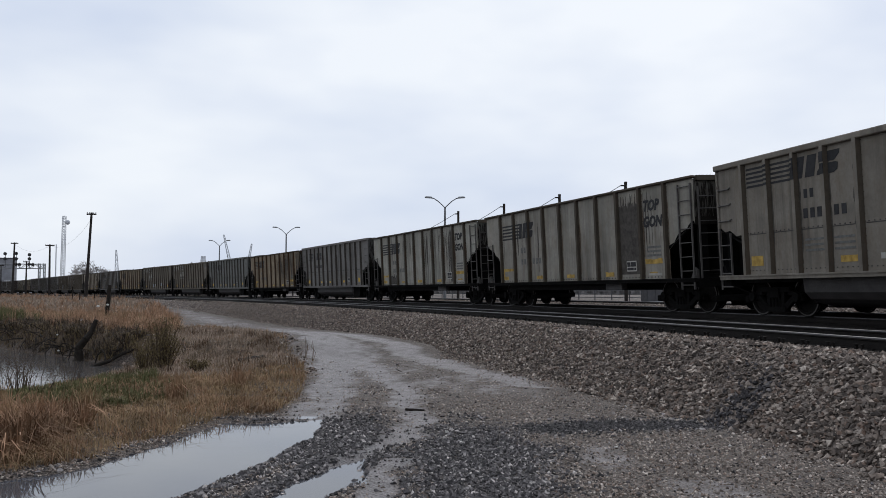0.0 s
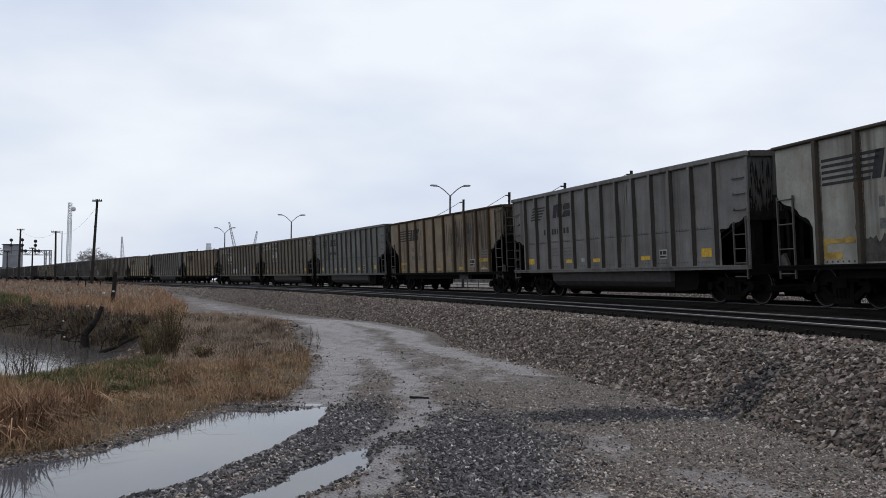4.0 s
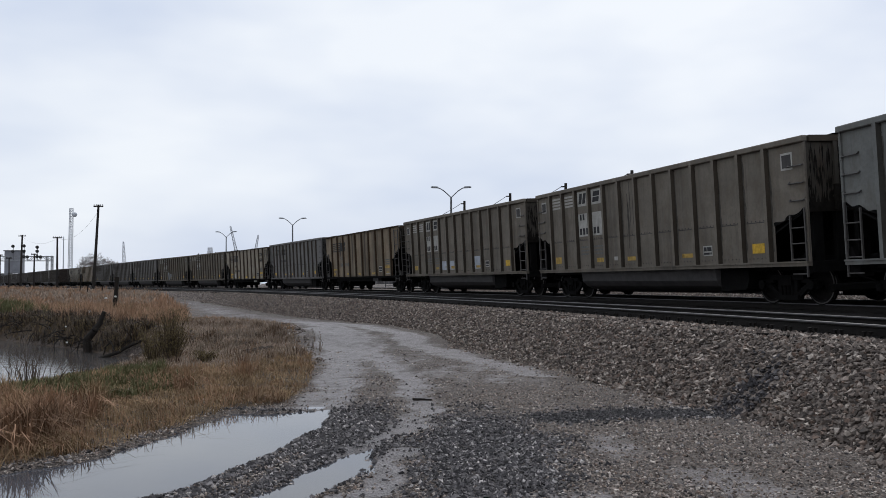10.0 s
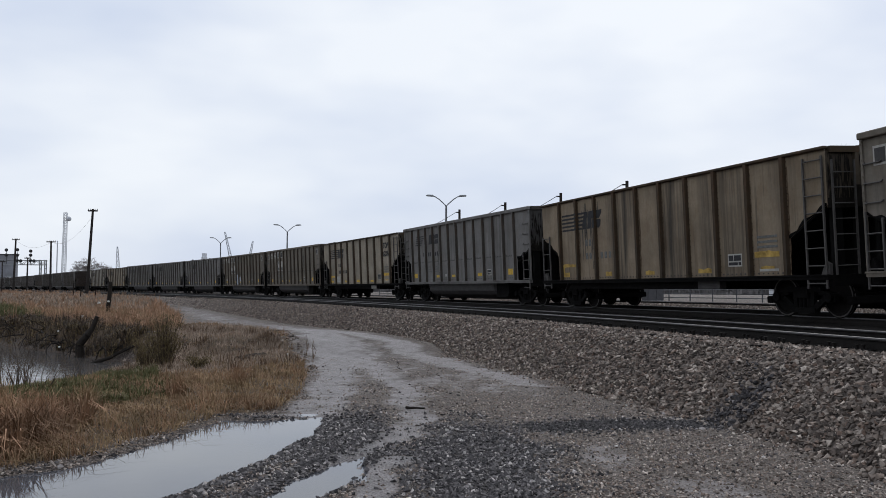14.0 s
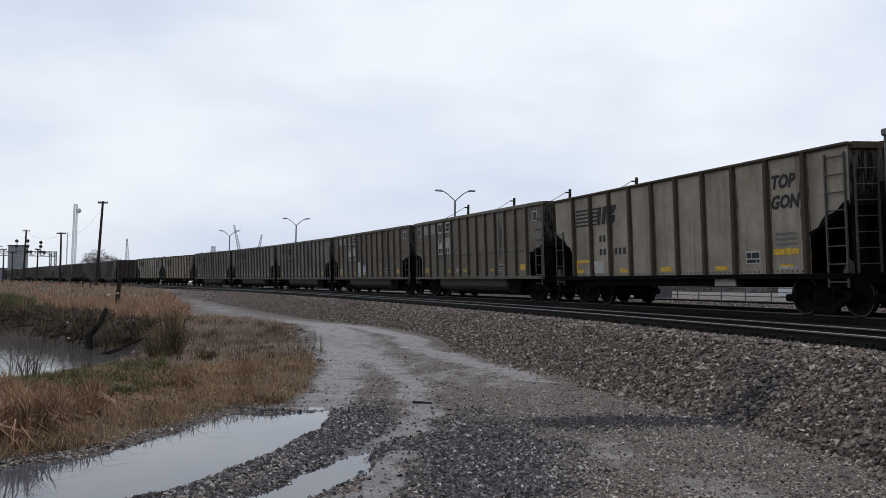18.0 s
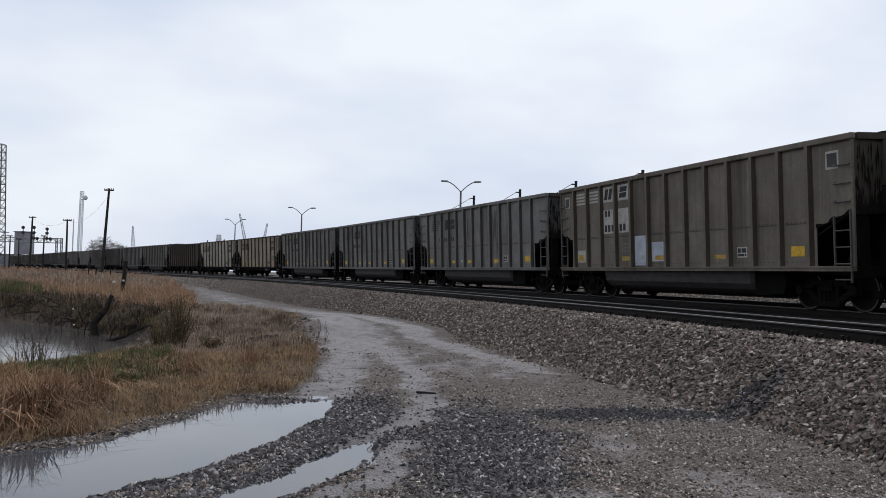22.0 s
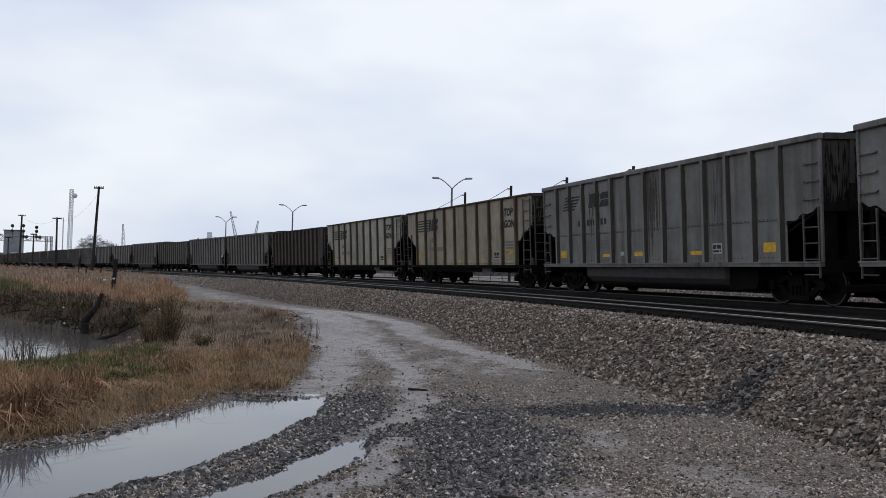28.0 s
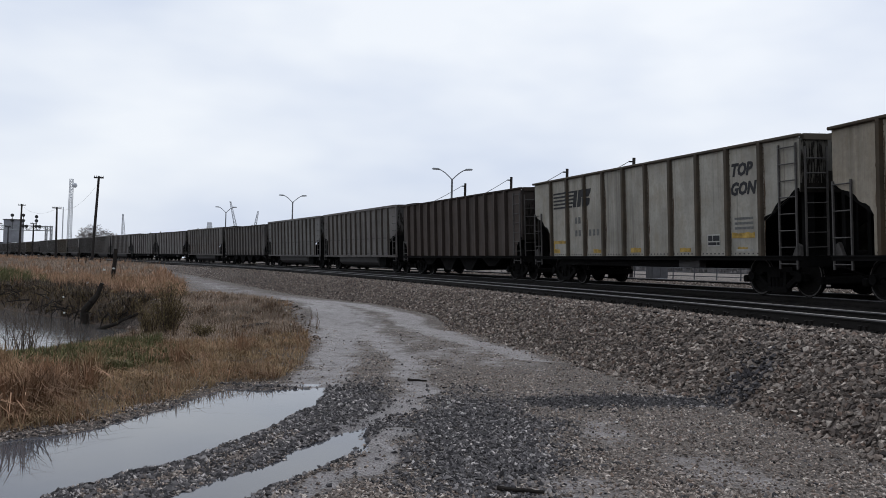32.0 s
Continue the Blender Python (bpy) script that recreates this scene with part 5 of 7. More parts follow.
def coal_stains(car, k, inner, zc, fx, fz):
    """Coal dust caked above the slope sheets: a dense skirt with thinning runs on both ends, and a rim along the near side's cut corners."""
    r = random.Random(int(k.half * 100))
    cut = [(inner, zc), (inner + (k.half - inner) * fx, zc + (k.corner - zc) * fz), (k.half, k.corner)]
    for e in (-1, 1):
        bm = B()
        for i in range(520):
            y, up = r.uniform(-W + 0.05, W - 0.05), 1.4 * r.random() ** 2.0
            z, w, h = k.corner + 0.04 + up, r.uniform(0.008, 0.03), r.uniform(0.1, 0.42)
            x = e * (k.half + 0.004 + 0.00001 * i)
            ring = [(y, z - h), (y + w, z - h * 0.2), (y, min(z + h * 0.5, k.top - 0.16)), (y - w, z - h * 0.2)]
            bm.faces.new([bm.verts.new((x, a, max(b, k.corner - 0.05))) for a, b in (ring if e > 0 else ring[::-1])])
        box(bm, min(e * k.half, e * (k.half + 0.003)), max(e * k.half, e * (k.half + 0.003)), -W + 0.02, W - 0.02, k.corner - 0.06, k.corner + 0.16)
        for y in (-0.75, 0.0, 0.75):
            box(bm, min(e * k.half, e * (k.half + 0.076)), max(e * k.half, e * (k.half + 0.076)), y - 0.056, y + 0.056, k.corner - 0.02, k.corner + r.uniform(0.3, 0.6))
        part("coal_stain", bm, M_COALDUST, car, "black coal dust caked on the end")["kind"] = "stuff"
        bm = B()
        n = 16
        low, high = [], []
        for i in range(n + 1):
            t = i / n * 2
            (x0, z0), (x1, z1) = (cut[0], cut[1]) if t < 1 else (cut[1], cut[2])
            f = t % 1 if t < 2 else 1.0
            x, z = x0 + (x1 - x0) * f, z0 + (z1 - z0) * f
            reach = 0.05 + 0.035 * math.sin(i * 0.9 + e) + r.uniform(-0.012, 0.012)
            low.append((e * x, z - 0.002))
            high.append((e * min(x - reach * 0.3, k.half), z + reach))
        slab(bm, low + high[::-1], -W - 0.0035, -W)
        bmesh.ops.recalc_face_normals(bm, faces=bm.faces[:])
        part("coal_stain", bm, M_SHADE_SOOT, car, "black coal dust along the slope sheet")["kind"] = "stuff"


def post_runs(car, kind, material, seed, share, label):
    """Rust, dirt and painted post shade beside the posts, in uneven strips."""
    r = random.Random(seed)
    bm = B()
    for x in kind.posts:
        for side in (-1, 1):
            if r.random() > share:
                continue
            edge = x + side * (kind.post_w / 2 + 0.03)
            z, top = kind.sill + r.uniform(0.0, 0.3), kind.top - r.uniform(0.12, 0.5)
            n = 14
            wide = r.uniform(0.02, 0.09) * (1.3 if side < 0 else 0.8)
            outer = [(edge + side * max(0.006, wide * (0.35 + 0.65 * math.sin(3.1 * i / n) + r.uniform(-0.4, 0.4))), z + (top - z) * i / n) for i in range(n + 1)]
            slab(bm, [(edge, z)] + outer + [(edge, top)], -W - 0.0022, -W + 0.002)
    bmesh.ops.recalc_face_normals(bm, faces=bm.faces[:])
    part("soot_streak", bm, material, car, label)["kind"] = "stuff"


def plate(car, name, x0, x1, z0, z1, material, label="", y=YM, shear=0.0):
    bm = B()
    h = shear * (z1 - z0)
    slab(bm, [(x0, z0), (x1, z0), (x1 + h, z1), (x0 + h, z1)], y - 0.004, y + 0.002)
    bmesh.ops.recalc_face_normals(bm, faces=bm.faces[:])
    return part(name, bm, material, car, label)


def ragged(car, name, x0, x1, z0, z1, material, label, seed, rough=0.3, y=YM + 0.001, n=14):
    """A worn or sooty patch with an uneven upper edge."""
    r = random.Random(seed)
    top = [(x1 - (x1 - x0) * i / n, z1 + r.uniform(-rough, rough) * (1 if i % 2 else 0.4)) for i in range(n + 1)]
    bm = B()
    slab(bm, [(x0, z0), (x1, z0)] + top, y - 0.003, y + 0.002)
    bmesh.ops.recalc_face_normals(bm, faces=bm.faces[:])
    return part(name, bm, material, car, label)


def soot_runs(car, x0, x1, z0, z1, n, seed, label="black soot runs below the rim"):
    """Thin dark runs of soot and coal water down one panel."""
    r = random.Random(seed)
    bm = B()
    for i in range(n):
        x, w = r.uniform(x0, x1), r.uniform(0.008, 0.035)
        a = z1 - r.random() ** 1.5 * 0.7
        b = max(z0, a - r.uniform(0.3, 1.0) * (z1 - z0) * 0.8)
        m = r.uniform(0.3, 0.7)
        zm, dx = a + (b - a) * m, r.uniform(-0.01, 0.01)
        slab(bm, [(x - w * 0.3, a), (x - w + dx, zm), (x - w * 0.35, b), (x + w * 0.3, b), (x + w + dx, zm), (x + w * 0.4, a)], YM + 0.0004 - 0.00013 * i, YM + 0.003)
    bmesh.ops.recalc_face_normals(bm, faces=bm.faces[:])
    part("soot_streak", bm, M_SOOTPATCH, car, label)["kind"] = "stuff"


def clip_x(poly, x0, x1):
    """The part of an x-z polygon between two upright lines."""
    for edge, sign in ((x0, 1), (x1, -1)):
        out = []
        for (ax, az), (bx, bz) in zip(poly, poly[1:] + poly[:1]):
            ina, inb = (ax - edge) * sign >= 0, (bx - edge) * sign >= 0
            if ina:
                out.append((ax, az))
            if ina != inb:
                t = (edge - ax) / (bx - ax)
                out.append((edge, az + t * (bz - az)))
        poly = out
        if len(poly) < 3:
            return []
    return poly


def stencil(car, kind, name, polys, material, label="", over=True):
    """Painted shapes that run across the panels and over the posts between them."""
    bm = B()
    for poly in polys:
        slab(bm, poly, YM - 0.004, YM + 0.002)
        if over:
            for p in kind.posts:
                c = clip_x(poly, p - kind.post_w / 2, p + kind.post_w / 2)
                if c:
                    yf = -W - kind.post_d
                    slab(bm, c, yf - 0.008, yf + 0.01)
    bmesh.ops.recalc_face_normals(bm, faces=bm.faces[:])
    return part(name, bm, material, car, label)


def plates(car, name, rects, material, label="", shear=0.0, y=YM):
    bm = B()
    for x0, x1, z0, z1 in rects:
        h = shear * (z1 - z0)
        slab(bm, [(x0, z0), (x1, z0), (x1 + h, z1), (x0 + h, z1)], y - 0.004, y + 0.002)
    bmesh.ops.recalc_face_normals(bm, faces=bm.faces[:])
    ob = part(name, bm, material, car, label)
    if name == "stencil":
        ob["kind"] = "stuff"
    return ob


def words(car, text, x, z, size, material, shear=0.25, name="lettering", bold=0.02):
    cu = bpy.data.curves.new("words", "FONT")
    cu.body, cu.size, cu.shear, cu.extrude, cu.offset, cu.resolution_u = text, size, shear, 0.003, bold, 2
    cu.space_character = 1.02
    tmp = bpy.data.objects.new("words", cu)
    scene.collection.objects.link(tmp)
    bpy.context.view_layer.update()
    me = bpy.data.meshes.new_from_object(tmp.evaluated_get(bpy.context.evaluated_depsgraph_get()))
    bpy.data.objects.remove(tmp)
    me.transform(Matrix.Translation((x, YM - 0.004, z)) @ Matrix.Rotation(math.pi / 2, 4, "X"))
    me.materials.clear()
    me.materials.append(material)
    ob = new(name, me)
    ob.parent = car
    return ob


def grid_panel(car, x0, x1, z0, z1):
    """The black fields of a white-ruled test panel."""
    w, h, g = x1 - x0, z1 - z0, 0.035
    xm, zm = x0 + w * 0.42, z0 + h * 0.4
    plates(car, "test_panel", [(x0 + g, xm - g / 2, zm + g / 2, z1 - g), (xm + g / 2, x1 - g, zm + g / 2, z1 - g), (x0 + g, x1 - w * 0.3, z0 + g, zm - g / 2), (x1 - w * 0.3 + g, x1 - g, z0 + g, zm - g / 2)], M_MARK_DARK, "black fields ruled in white", 0, YM - 0.006)


def bars(x, z, n, w, h, gap):
    return [(x + i * (w + gap), x + i * (w + gap) + w, z, z + h) for i in range(n)]


def emblem(car, kind, x, z, length, h, dark, wing=False):
    """The road's emblem as plain shapes: stripes that run into two slanted blocks."""
    polys = []
    for i in range(5):
        zz, t = z + i * h * 0.222, h * 0.11
        if wing:
            a, b = x + 0.05 * i, x + 0.9 + 0.125 * i
        else:
            a, b = x, x + length * (0.5 + 0.03 * i)
        polys.append([(a, zz), (b, zz), (b + 0.04, zz + t), (a + 0.02, zz + t)])
    stencil(car, kind, "emblem", polys, dark, "dark emblem stripes")
    lean = 0.26 * h
    a, w = x + length * (0.52 if not wing else 0.55), length * 0.2
    pair = [[(a, z), (a + w * 0.42, z), (a + w * 0.42 + lean, z + h), (a + lean, z + h)], [(a + w * 0.56, z), (a + w, z), (a + w + lean, z + h), (a + w * 0.56 + lean, z + h)]]
    stencil(car, kind, "emblem", pair, dark, "dark pair of slanted emblem bars")
    a += w + 0.09
    w *= 0.92
    low = [(a, z), (a + w * 0.85, z), (a + w + lean * 0.15, z + h * 0.12), (a + w + lean * 0.4, z + h * 0.42), (a + w * 0.9 + lean * 0.4, z + h * 0.47), (a + w * 0.2 + lean * 0.4, z + h * 0.47), (a + lean * 0.15, z + h * 0.16)]
    high = [(a + w * 0.05 + lean * 0.5, z + h * 0.54), (a + w * 0.8 + lean * 0.5, z + h * 0.54), (a + w + lean * 0.8, z + h * 0.8), (a + w + lean, z + h), (a + w * 0.15 + lean, z + h), (a + lean * 0.7, z + h * 0.86)]
    stencil(car, kind, "emblem", [low, high], dark, "dark pair of stacked emblem blocks")


def mark_gon(car, seed, top_words=True, faded=False, white_tag=False):
    r = random.Random(seed)
    p = GON.posts
    dark = M_MARK_DARK
    emblem(car, GON, p[0] + 0.14, 2.7, 3.06, 0.58, dark)
    plates(car, "stencil", bars(p[1] + 0.55, 2.12, 2, 0.16, 0.22, 0.1) + bars(p[1] + 0.55, 1.68, 2, 0.16, 0.21, 0.1) + bars(p[2] + 0.25, 1.68, 3, 0.16, 0.21, 0.12), M_MARK_GREY if faded else M_MARK_DARK, "black stencilled reporting marks")
    if top_words:
        words(car, "TOP", p[8] + 0.12, 3.02, 0.43, dark)
        words(car, "GON", p[8] + 0.09, 2.54, 0.43, dark)
    plates(car, "stencil", [(p[8] + 0.25, p[8] + 1.0, 1.9 - i * 0.12, 1.96 - i * 0.12) for i in range(3)], M_MARK_GREY, "faded small stencil lines")
    yel = M_MARK_FADED if faded else M_MARK_YELLOW
    for i, (b, x0, w) in enumerate(((0, 0.1, 0.55), (2, 0.55, 0.5), (4, 0.35, 0.6), (6, 0.4, 0.55), (8, 0.35, 0.5))):
        ragged(car, "reflector", p[b] + x0, p[b] + x0 + w * r.uniform(0.8, 1.1), 1.1, 1.2 + r.uniform(0, 0.05), yel, "grimy yellow reflector stripe", seed * 7 + i, 0.025, YM, 5)
    ragged(car, "reflector", p[8] + 0.13, p[8] + 1.05, 1.44, 1.58, yel, "grimy yellow stripe above the sill", seed * 5 + 1, 0.03, YM, 7)
    ragged(car, "reflector", p[0] + 0.1, p[1] - 0.2, 1.44, 1.55, yel, "grimy yellow stripe above the sill", seed * 5 + 2, 0.03, YM, 7)
    plate(car, "reflector", p[0] + 0.1, p[0] + 0.2, 1.2, 1.5, yel, "grimy yellow reflector stripe")
    plate(car, "test_panel", p[7] + 0.4, p[7] + 0.97, 1.24, 1.56, M_MARK_WHITE, "white-edged black test panel")
    grid_panel(car, p[7] + 0.4, p[7] + 0.97, 1.24, 1.56)
    plate(car, "stencil", p[8] + 0.3, p[8] + 1.0, 1.1, 1.16, M_MARK_WHITE)
    if white_tag:
        plate(car, "test_panel", p[1] + 0.1, p[1] + 0.85, 1.1, 1.5, M_MARK_WHITE, "white stencil panel")
        plate(car, "reservoir_plate", 2.35, 3.25, GON.sill - 0.29, GON.sill - 0.09, M_MARK_WHITE, "white plate on the air reservoir", -1.46)


def mark_tub(car, seed, style):
    r = random.Random(seed)
    p = TUB.posts
    if style == "white":
        for b in (0, 1):
            plates(car, "emblem", [(p[b] + 0.12, p[b + 1] - 0.12, 3.22 + i * 0.11, 3.285 + i * 0.11) for i in range(4)], M_MARK_WHITE, "white emblem stripes")
        for b in (2, 3):
            plate(car, "emblem", p[b] + 0.12, p[b + 1] - 0.11, 3.18, 3.68, M_MARK_WHITE, "white emblem panel")
            x0, h = p[b] + 0.2, 0.35
            if b == 2:
                plates(car, "emblem", [(x0, x0 + 0.2, 3.26, 3.26 + h), (x0 + 0.28, x0 + 0.48, 3.26, 3.26 + h)], M_MARK_DARK, "dark pair of slanted emblem bars", 0.3, YM - 0.006)
            else:
                plates(car, "emblem", [(x0, x0 + 0.44, 3.26, 3.26 + h * 0.46), (x0 + 0.05, x0 + 0.5, 3.26 + h * 0.54, 3.26 + h)], M_MARK_DARK, "dark pair of stacked emblem blocks", 0.3, YM - 0.006)
            plate(car, "number_panel", p[b] + 0.12, p[b + 1] - 0.11, 2.14, 2.92, M_MARK_WHITE, "white panel with black number stencils")
        plates(car, "stencil", bars(p[2] + 0.25, 2.7, 2, 0.12, 0.2, 0.09) + bars(p[2] + 0.2, 2.2, 3, 0.15, 0.22, 0.09) + bars(p[3] + 0.2, 2.2, 2, 0.15, 0.22, 0.09), M_MARK_DARK, "black stencilled number bars", 0, YM - 0.006)
        for x in (-TUB.half + 0.35, TUB.half - 0.8):
            plate(car, "test_panel", x - 0.03, x + 0.38, 3.16, 3.56, M_MARK_WHITE, "white-edged square plate")
            plate(car, "test_panel", x + 0.02, x + 0.33, 3.21, 3.51, M_TUB, "", YM - 0.006)
    elif style == "stripes":
        emblem(car, TUB, p[0] + 0.12, 3.15, 3.6, 0.48, M_MARK_DARK)
        plates(car, "stencil", bars(p[2] + 0.25, 2.7, 2, 0.12, 0.2, 0.09) + bars(p[2] + 0.2, 2.25, 3, 0.15, 0.22, 0.09) + bars(p[3] + 0.2, 2.25, 2, 0.15, 0.22, 0.09), M_MARK_DARK, "black stencilled number bars")
    else:
        emblem(car, TUB, p[0] + 0.46, 2.9, 3.6, 0.47, M_MARK_DARK, True)
        plates(car, "stencil", bars(p[1] + 0.6, 2.31, 2, 0.13, 0.2, 0.07) + bars(p[2] + 0.26, 2.31, 3, 0.14, 0.2, 0.08) + bars(p[3] + 0.2, 2.31, 2, 0.15, 0.2, 0.1), M_MARK_DARK, "black stencilled number bars")
    plates(car, "stencil", [(p[2] + 0.2, p[2] + 0.9, 1.75 - i * 0.12, 1.8 - i * 0.12) for i in range(3)] + [(p[3] + 0.15, p[3] + 0.8, 1.75 - i * 0.12, 1.8 - i * 0.12) for i in range(3)], M_MARK_GREY, "faded small stencil lines")
    for b, x0, w in ((0, 0.17, 0.48), (3, 0.32, 0.52), (5, 0.3, 0.55), (8, 0.28, 0.55)):
        plate(car, "reflector", p[b] + x0, p[b] + x0 + w, 1.24, 1.24 + (0.22 if b == 0 else 0.12) + r.uniform(-0.02, 0.03), M_MARK_FADED if style != "wing" else M_MARK_YELLOW, "yellow reflector patch")
    plate(car, "reflector", p[11] + 0.33, p[11] + 0.8, 1.26, 1.5, M_MARK_YELLOW, "yellow reflector patch")
    plate(car, "test_panel", p[9] + 0.29, p[9] + 0.7, 1.26, 1.53, M_MARK_WHITE, "white-edged black test panel")
    grid_panel(car, p[9] + 0.29, p[9] + 0.7, 1.26, 1.53)
    plate(car, "test_panel", p[4] + 0.48, p[4] + 0.7, 1.27, 1.39, M_MARK_WHITE, "small white plate")


# k: (kind, paint, markings, label)
TRAIN = {
    0: ("tub", DUSKY, ("stripes",), "grey-tan coal gondola with a round tub floor and black stencils"),
    1: ("gon", PALE, (True, True, False), "weathered pale coal gondola with dark ribs and black lettering"),
    2: ("gon", STREAK, (True, True, False), "pale coal gondola streaked with black soot"),
    3: ("tub", GREY, ("wing",), "dirty grey coal gondola with a round tub floor"),
    4: ("gon", RUSTY, (False, True, False), "rust-streaked tan coal gondola with black stencils"),
    5: ("tub", BLUE, ("wing",), "blue-grey coal gondola with yellow reflector patches"),
    6: ("tub", BROWN, ("white",), "brown-grey coal gondola with white number panels"),
    7: ("tub", BROWN, ("white",), "brown-grey coal gondola with pale repaint patches"),
    8: ("gon", RUSTY, (False, True, False), "brown rust-streaked coal gondola with sooty ends"),
    9: ("tub", GREY, ("wing",), "grey coal gondola with a dark wing emblem"),
    10: ("gon", TAN, (True, False, True), "pale tan coal gondola with bold black lettering"),
    11: ("tub", BROWN, ("white",), "brown-grey coal gondola with white number panels"),
    12: ("tub", BROWN, ("white",), "brown-grey coal gondola with pale blue repaint patches"),
    13: ("tub", GREY, ("wing",), "sooty grey coal gondola with yellow reflector patches"),
    14: ("tub", GREY, ("wing",), "dirty grey coal gondola with a round tub floor"),
    15: ("tub", GREY, ("wing",), "dark grey coal gondola with soot streaks"),
    16: ("gon", TAN, (True, True, False), "weathered cream-tan coal gondola with bold black lettering"),
    17: ("gon", CREAM, (True, True, False), "pale grey coal gondola with bold black lettering"),
    18: ("hop", DARK, (), "sooty dark brown ribbed coal hopper"),
    19: ("tub", OLIVE, (), "grimy grey ribbed coal gondola"),
    20: ("tub", GREY, (), "grimy grey ribbed coal gondola"),
    21: ("hop", OLIVE, (), "haze-paled grey coal hopper"),
    22: ("tub", OLIVE, (), "grimy olive coal gondola"),
    23: ("gon", HAZED, (), "haze-paled coal gondola far down the train"),
    24: ("gon", HAZED, (), "haze-paled coal gondola far down the train"),
}
LAST_CAR = 50
KINDS = {"tub": TUB, "gon": GON, "hop": HOP}
PROTO, PAINTS = {}, {}
CARS = []
rnd = random.Random(77)


def make_car(i):
    if i in TRAIN:
        kind, paint, marks, label = TRAIN[i]
    else:
        kind = rnd.choice(("tub", "tub", "hop", "gon"))
        # palette leans pale so that far wagons look hazed
        paint = rnd.choice((OLIVE, HAZED, BROWN, GREY, HAZED))
        marks, label = (), "grimy ribbed coal wagon far down the train"
    far = i > 19
    key = (kind, far)
    if key not in PROTO:
        PROTO[key] = car = wagon(KINDS[kind], P_BASE, far)
    else:
        car = copy_thing(PROTO[key], Matrix())
        for o in car.children_recursive:
            if o.type == "MESH" and o.name.split(".")[0] in ("emblem", "stencil", "reflector", "test_panel", "number_panel", "lettering", "reservoir_plate", "repaint_patch", "soot_streak", "soot_patch"):
                bpy.data.objects.remove(o)
    base, soot, rust = paint
    seed = i if i in TRAIN else 30 + i % 4
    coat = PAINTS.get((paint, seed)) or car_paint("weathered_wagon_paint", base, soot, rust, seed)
    # posts darkened: dirt plus flank shade; past wagon 20 lifted pale for haze
    post_coat = PAINTS.get((paint, seed, "post")) or car_paint("dirty_shaded_post_paint", tuple(c * f for c, f in zip(base, (0.42, 0.4, 0.39) if i > 20 else (0.24, 0.21, 0.185) if kind == "gon" else (0.45, 0.42, 0.4) if kind == "hop" else (0.36, 0.33, 0.3))), min(1, soot + 0.1), min(1, rust + 0.35), seed + 0.5)
    # ends painted darker for soot and for facing away from the light
    end_coat = PAINTS.get((paint, seed, "end")) or car_paint("sooty_shaded_end_paint", tuple(c * (0.32 if kind == "gon" else 0.42) for c in base), 1.0, 0.4, seed + 0.3)
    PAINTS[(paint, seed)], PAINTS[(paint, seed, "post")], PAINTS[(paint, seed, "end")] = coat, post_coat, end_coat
    for o in car.children_recursive:
        if o.type == "MESH":
            for n, slot in enumerate(o.material_slots):
                if o.data.materials[n] in (P_BASE, P_POST, P_END):
                    kind_of = o.data.materials[n]
                    slot.link = "OBJECT"
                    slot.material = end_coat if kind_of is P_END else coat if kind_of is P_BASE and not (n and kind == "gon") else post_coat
    tagged(car, label, "coal wagon", "coal wagons of the train")
    CARS.append((i, car, kind, marks))
    return car


for i in range(-1, LAST_CAR):
    make_car(i)
for i, car, kind, marks in CARS:
    if marks and kind == "gon":
        mark_gon(car, i, *marks)
    elif marks and kind == "tub":
        mark_tub(car, i, *marks)
BY_NUMBER = {i: car for i, car, _, _ in CARS}
for n, b, z1, m in ((7, 4, 1.62, M_MARK_BLUE), (7, 5, 1.62, M_MARK_BLUE), (7, 8, 1.75, M_MARK_BLUE), (12, 4, 2.0, M_MARK_BLUE), (12, 5, 1.78, M_MARK_BLUE), (12, 0, 1.62, M_MARK_WHITE)):
    plate(BY_NUMBER[n], "repaint_patch", TUB.posts[b] + 0.13, TUB.posts[b + 1] - 0.14, 1.2 if z1 < 1.9 else 1.08, z1, m, "pale blue-grey repaint patch", YM + 0.001)

# soot that ran down single panels
G = GON.posts
ragged(BY_NUMBER[1], "soot_patch", G[7] + 0.08, G[8] - 0.1, 1.15, 3.3, M_SOOTPATCH, "grey soot film over one panel", 1, 0.14, n=34)
ragged(BY_NUMBER[2], "soot_patch", G[7] + 0.85, G[8] - 0.08, 1.1, 3.5, M_SOOTPATCH, "grey soot film over one panel", 2, 0.16, n=20)
ragged(BY_NUMBER[2], "soot_patch", G[1] + 0.08, G[2] - 0.1, 1.03, 1.5, M_SOOTPATCH, "grey soot film over one panel", 3, 0.15)
for car_no, panel, count in ((2, 5, 16), (2, 6, 9), (2, 7, 26), (2, 2, 6), (2, 3, 3), (1, 1, 7), (1, 2, 4), (1, 0, 4), (1, 8, 6), (1, 7, 34), (4, 2, 9), (4, 6, 26), (4, 7, 36), (4, 5, 10), (4, 8, 20), (8, 1, 12), (8, 2, 3)):
    soot_runs(BY_NUMBER[car_no], G[panel] + 0.12, G[panel + 1] - 0.12, 1.15, 3.62, count, car_no * 20 + panel)
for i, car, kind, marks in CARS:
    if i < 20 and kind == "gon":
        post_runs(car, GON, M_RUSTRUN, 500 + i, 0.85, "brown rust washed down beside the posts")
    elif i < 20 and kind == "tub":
        post_runs(car, TUB, M_DIRTSHADE, 500 + i, 0.75, "road dirt and painted post shade beside the posts")
T = TUB.posts
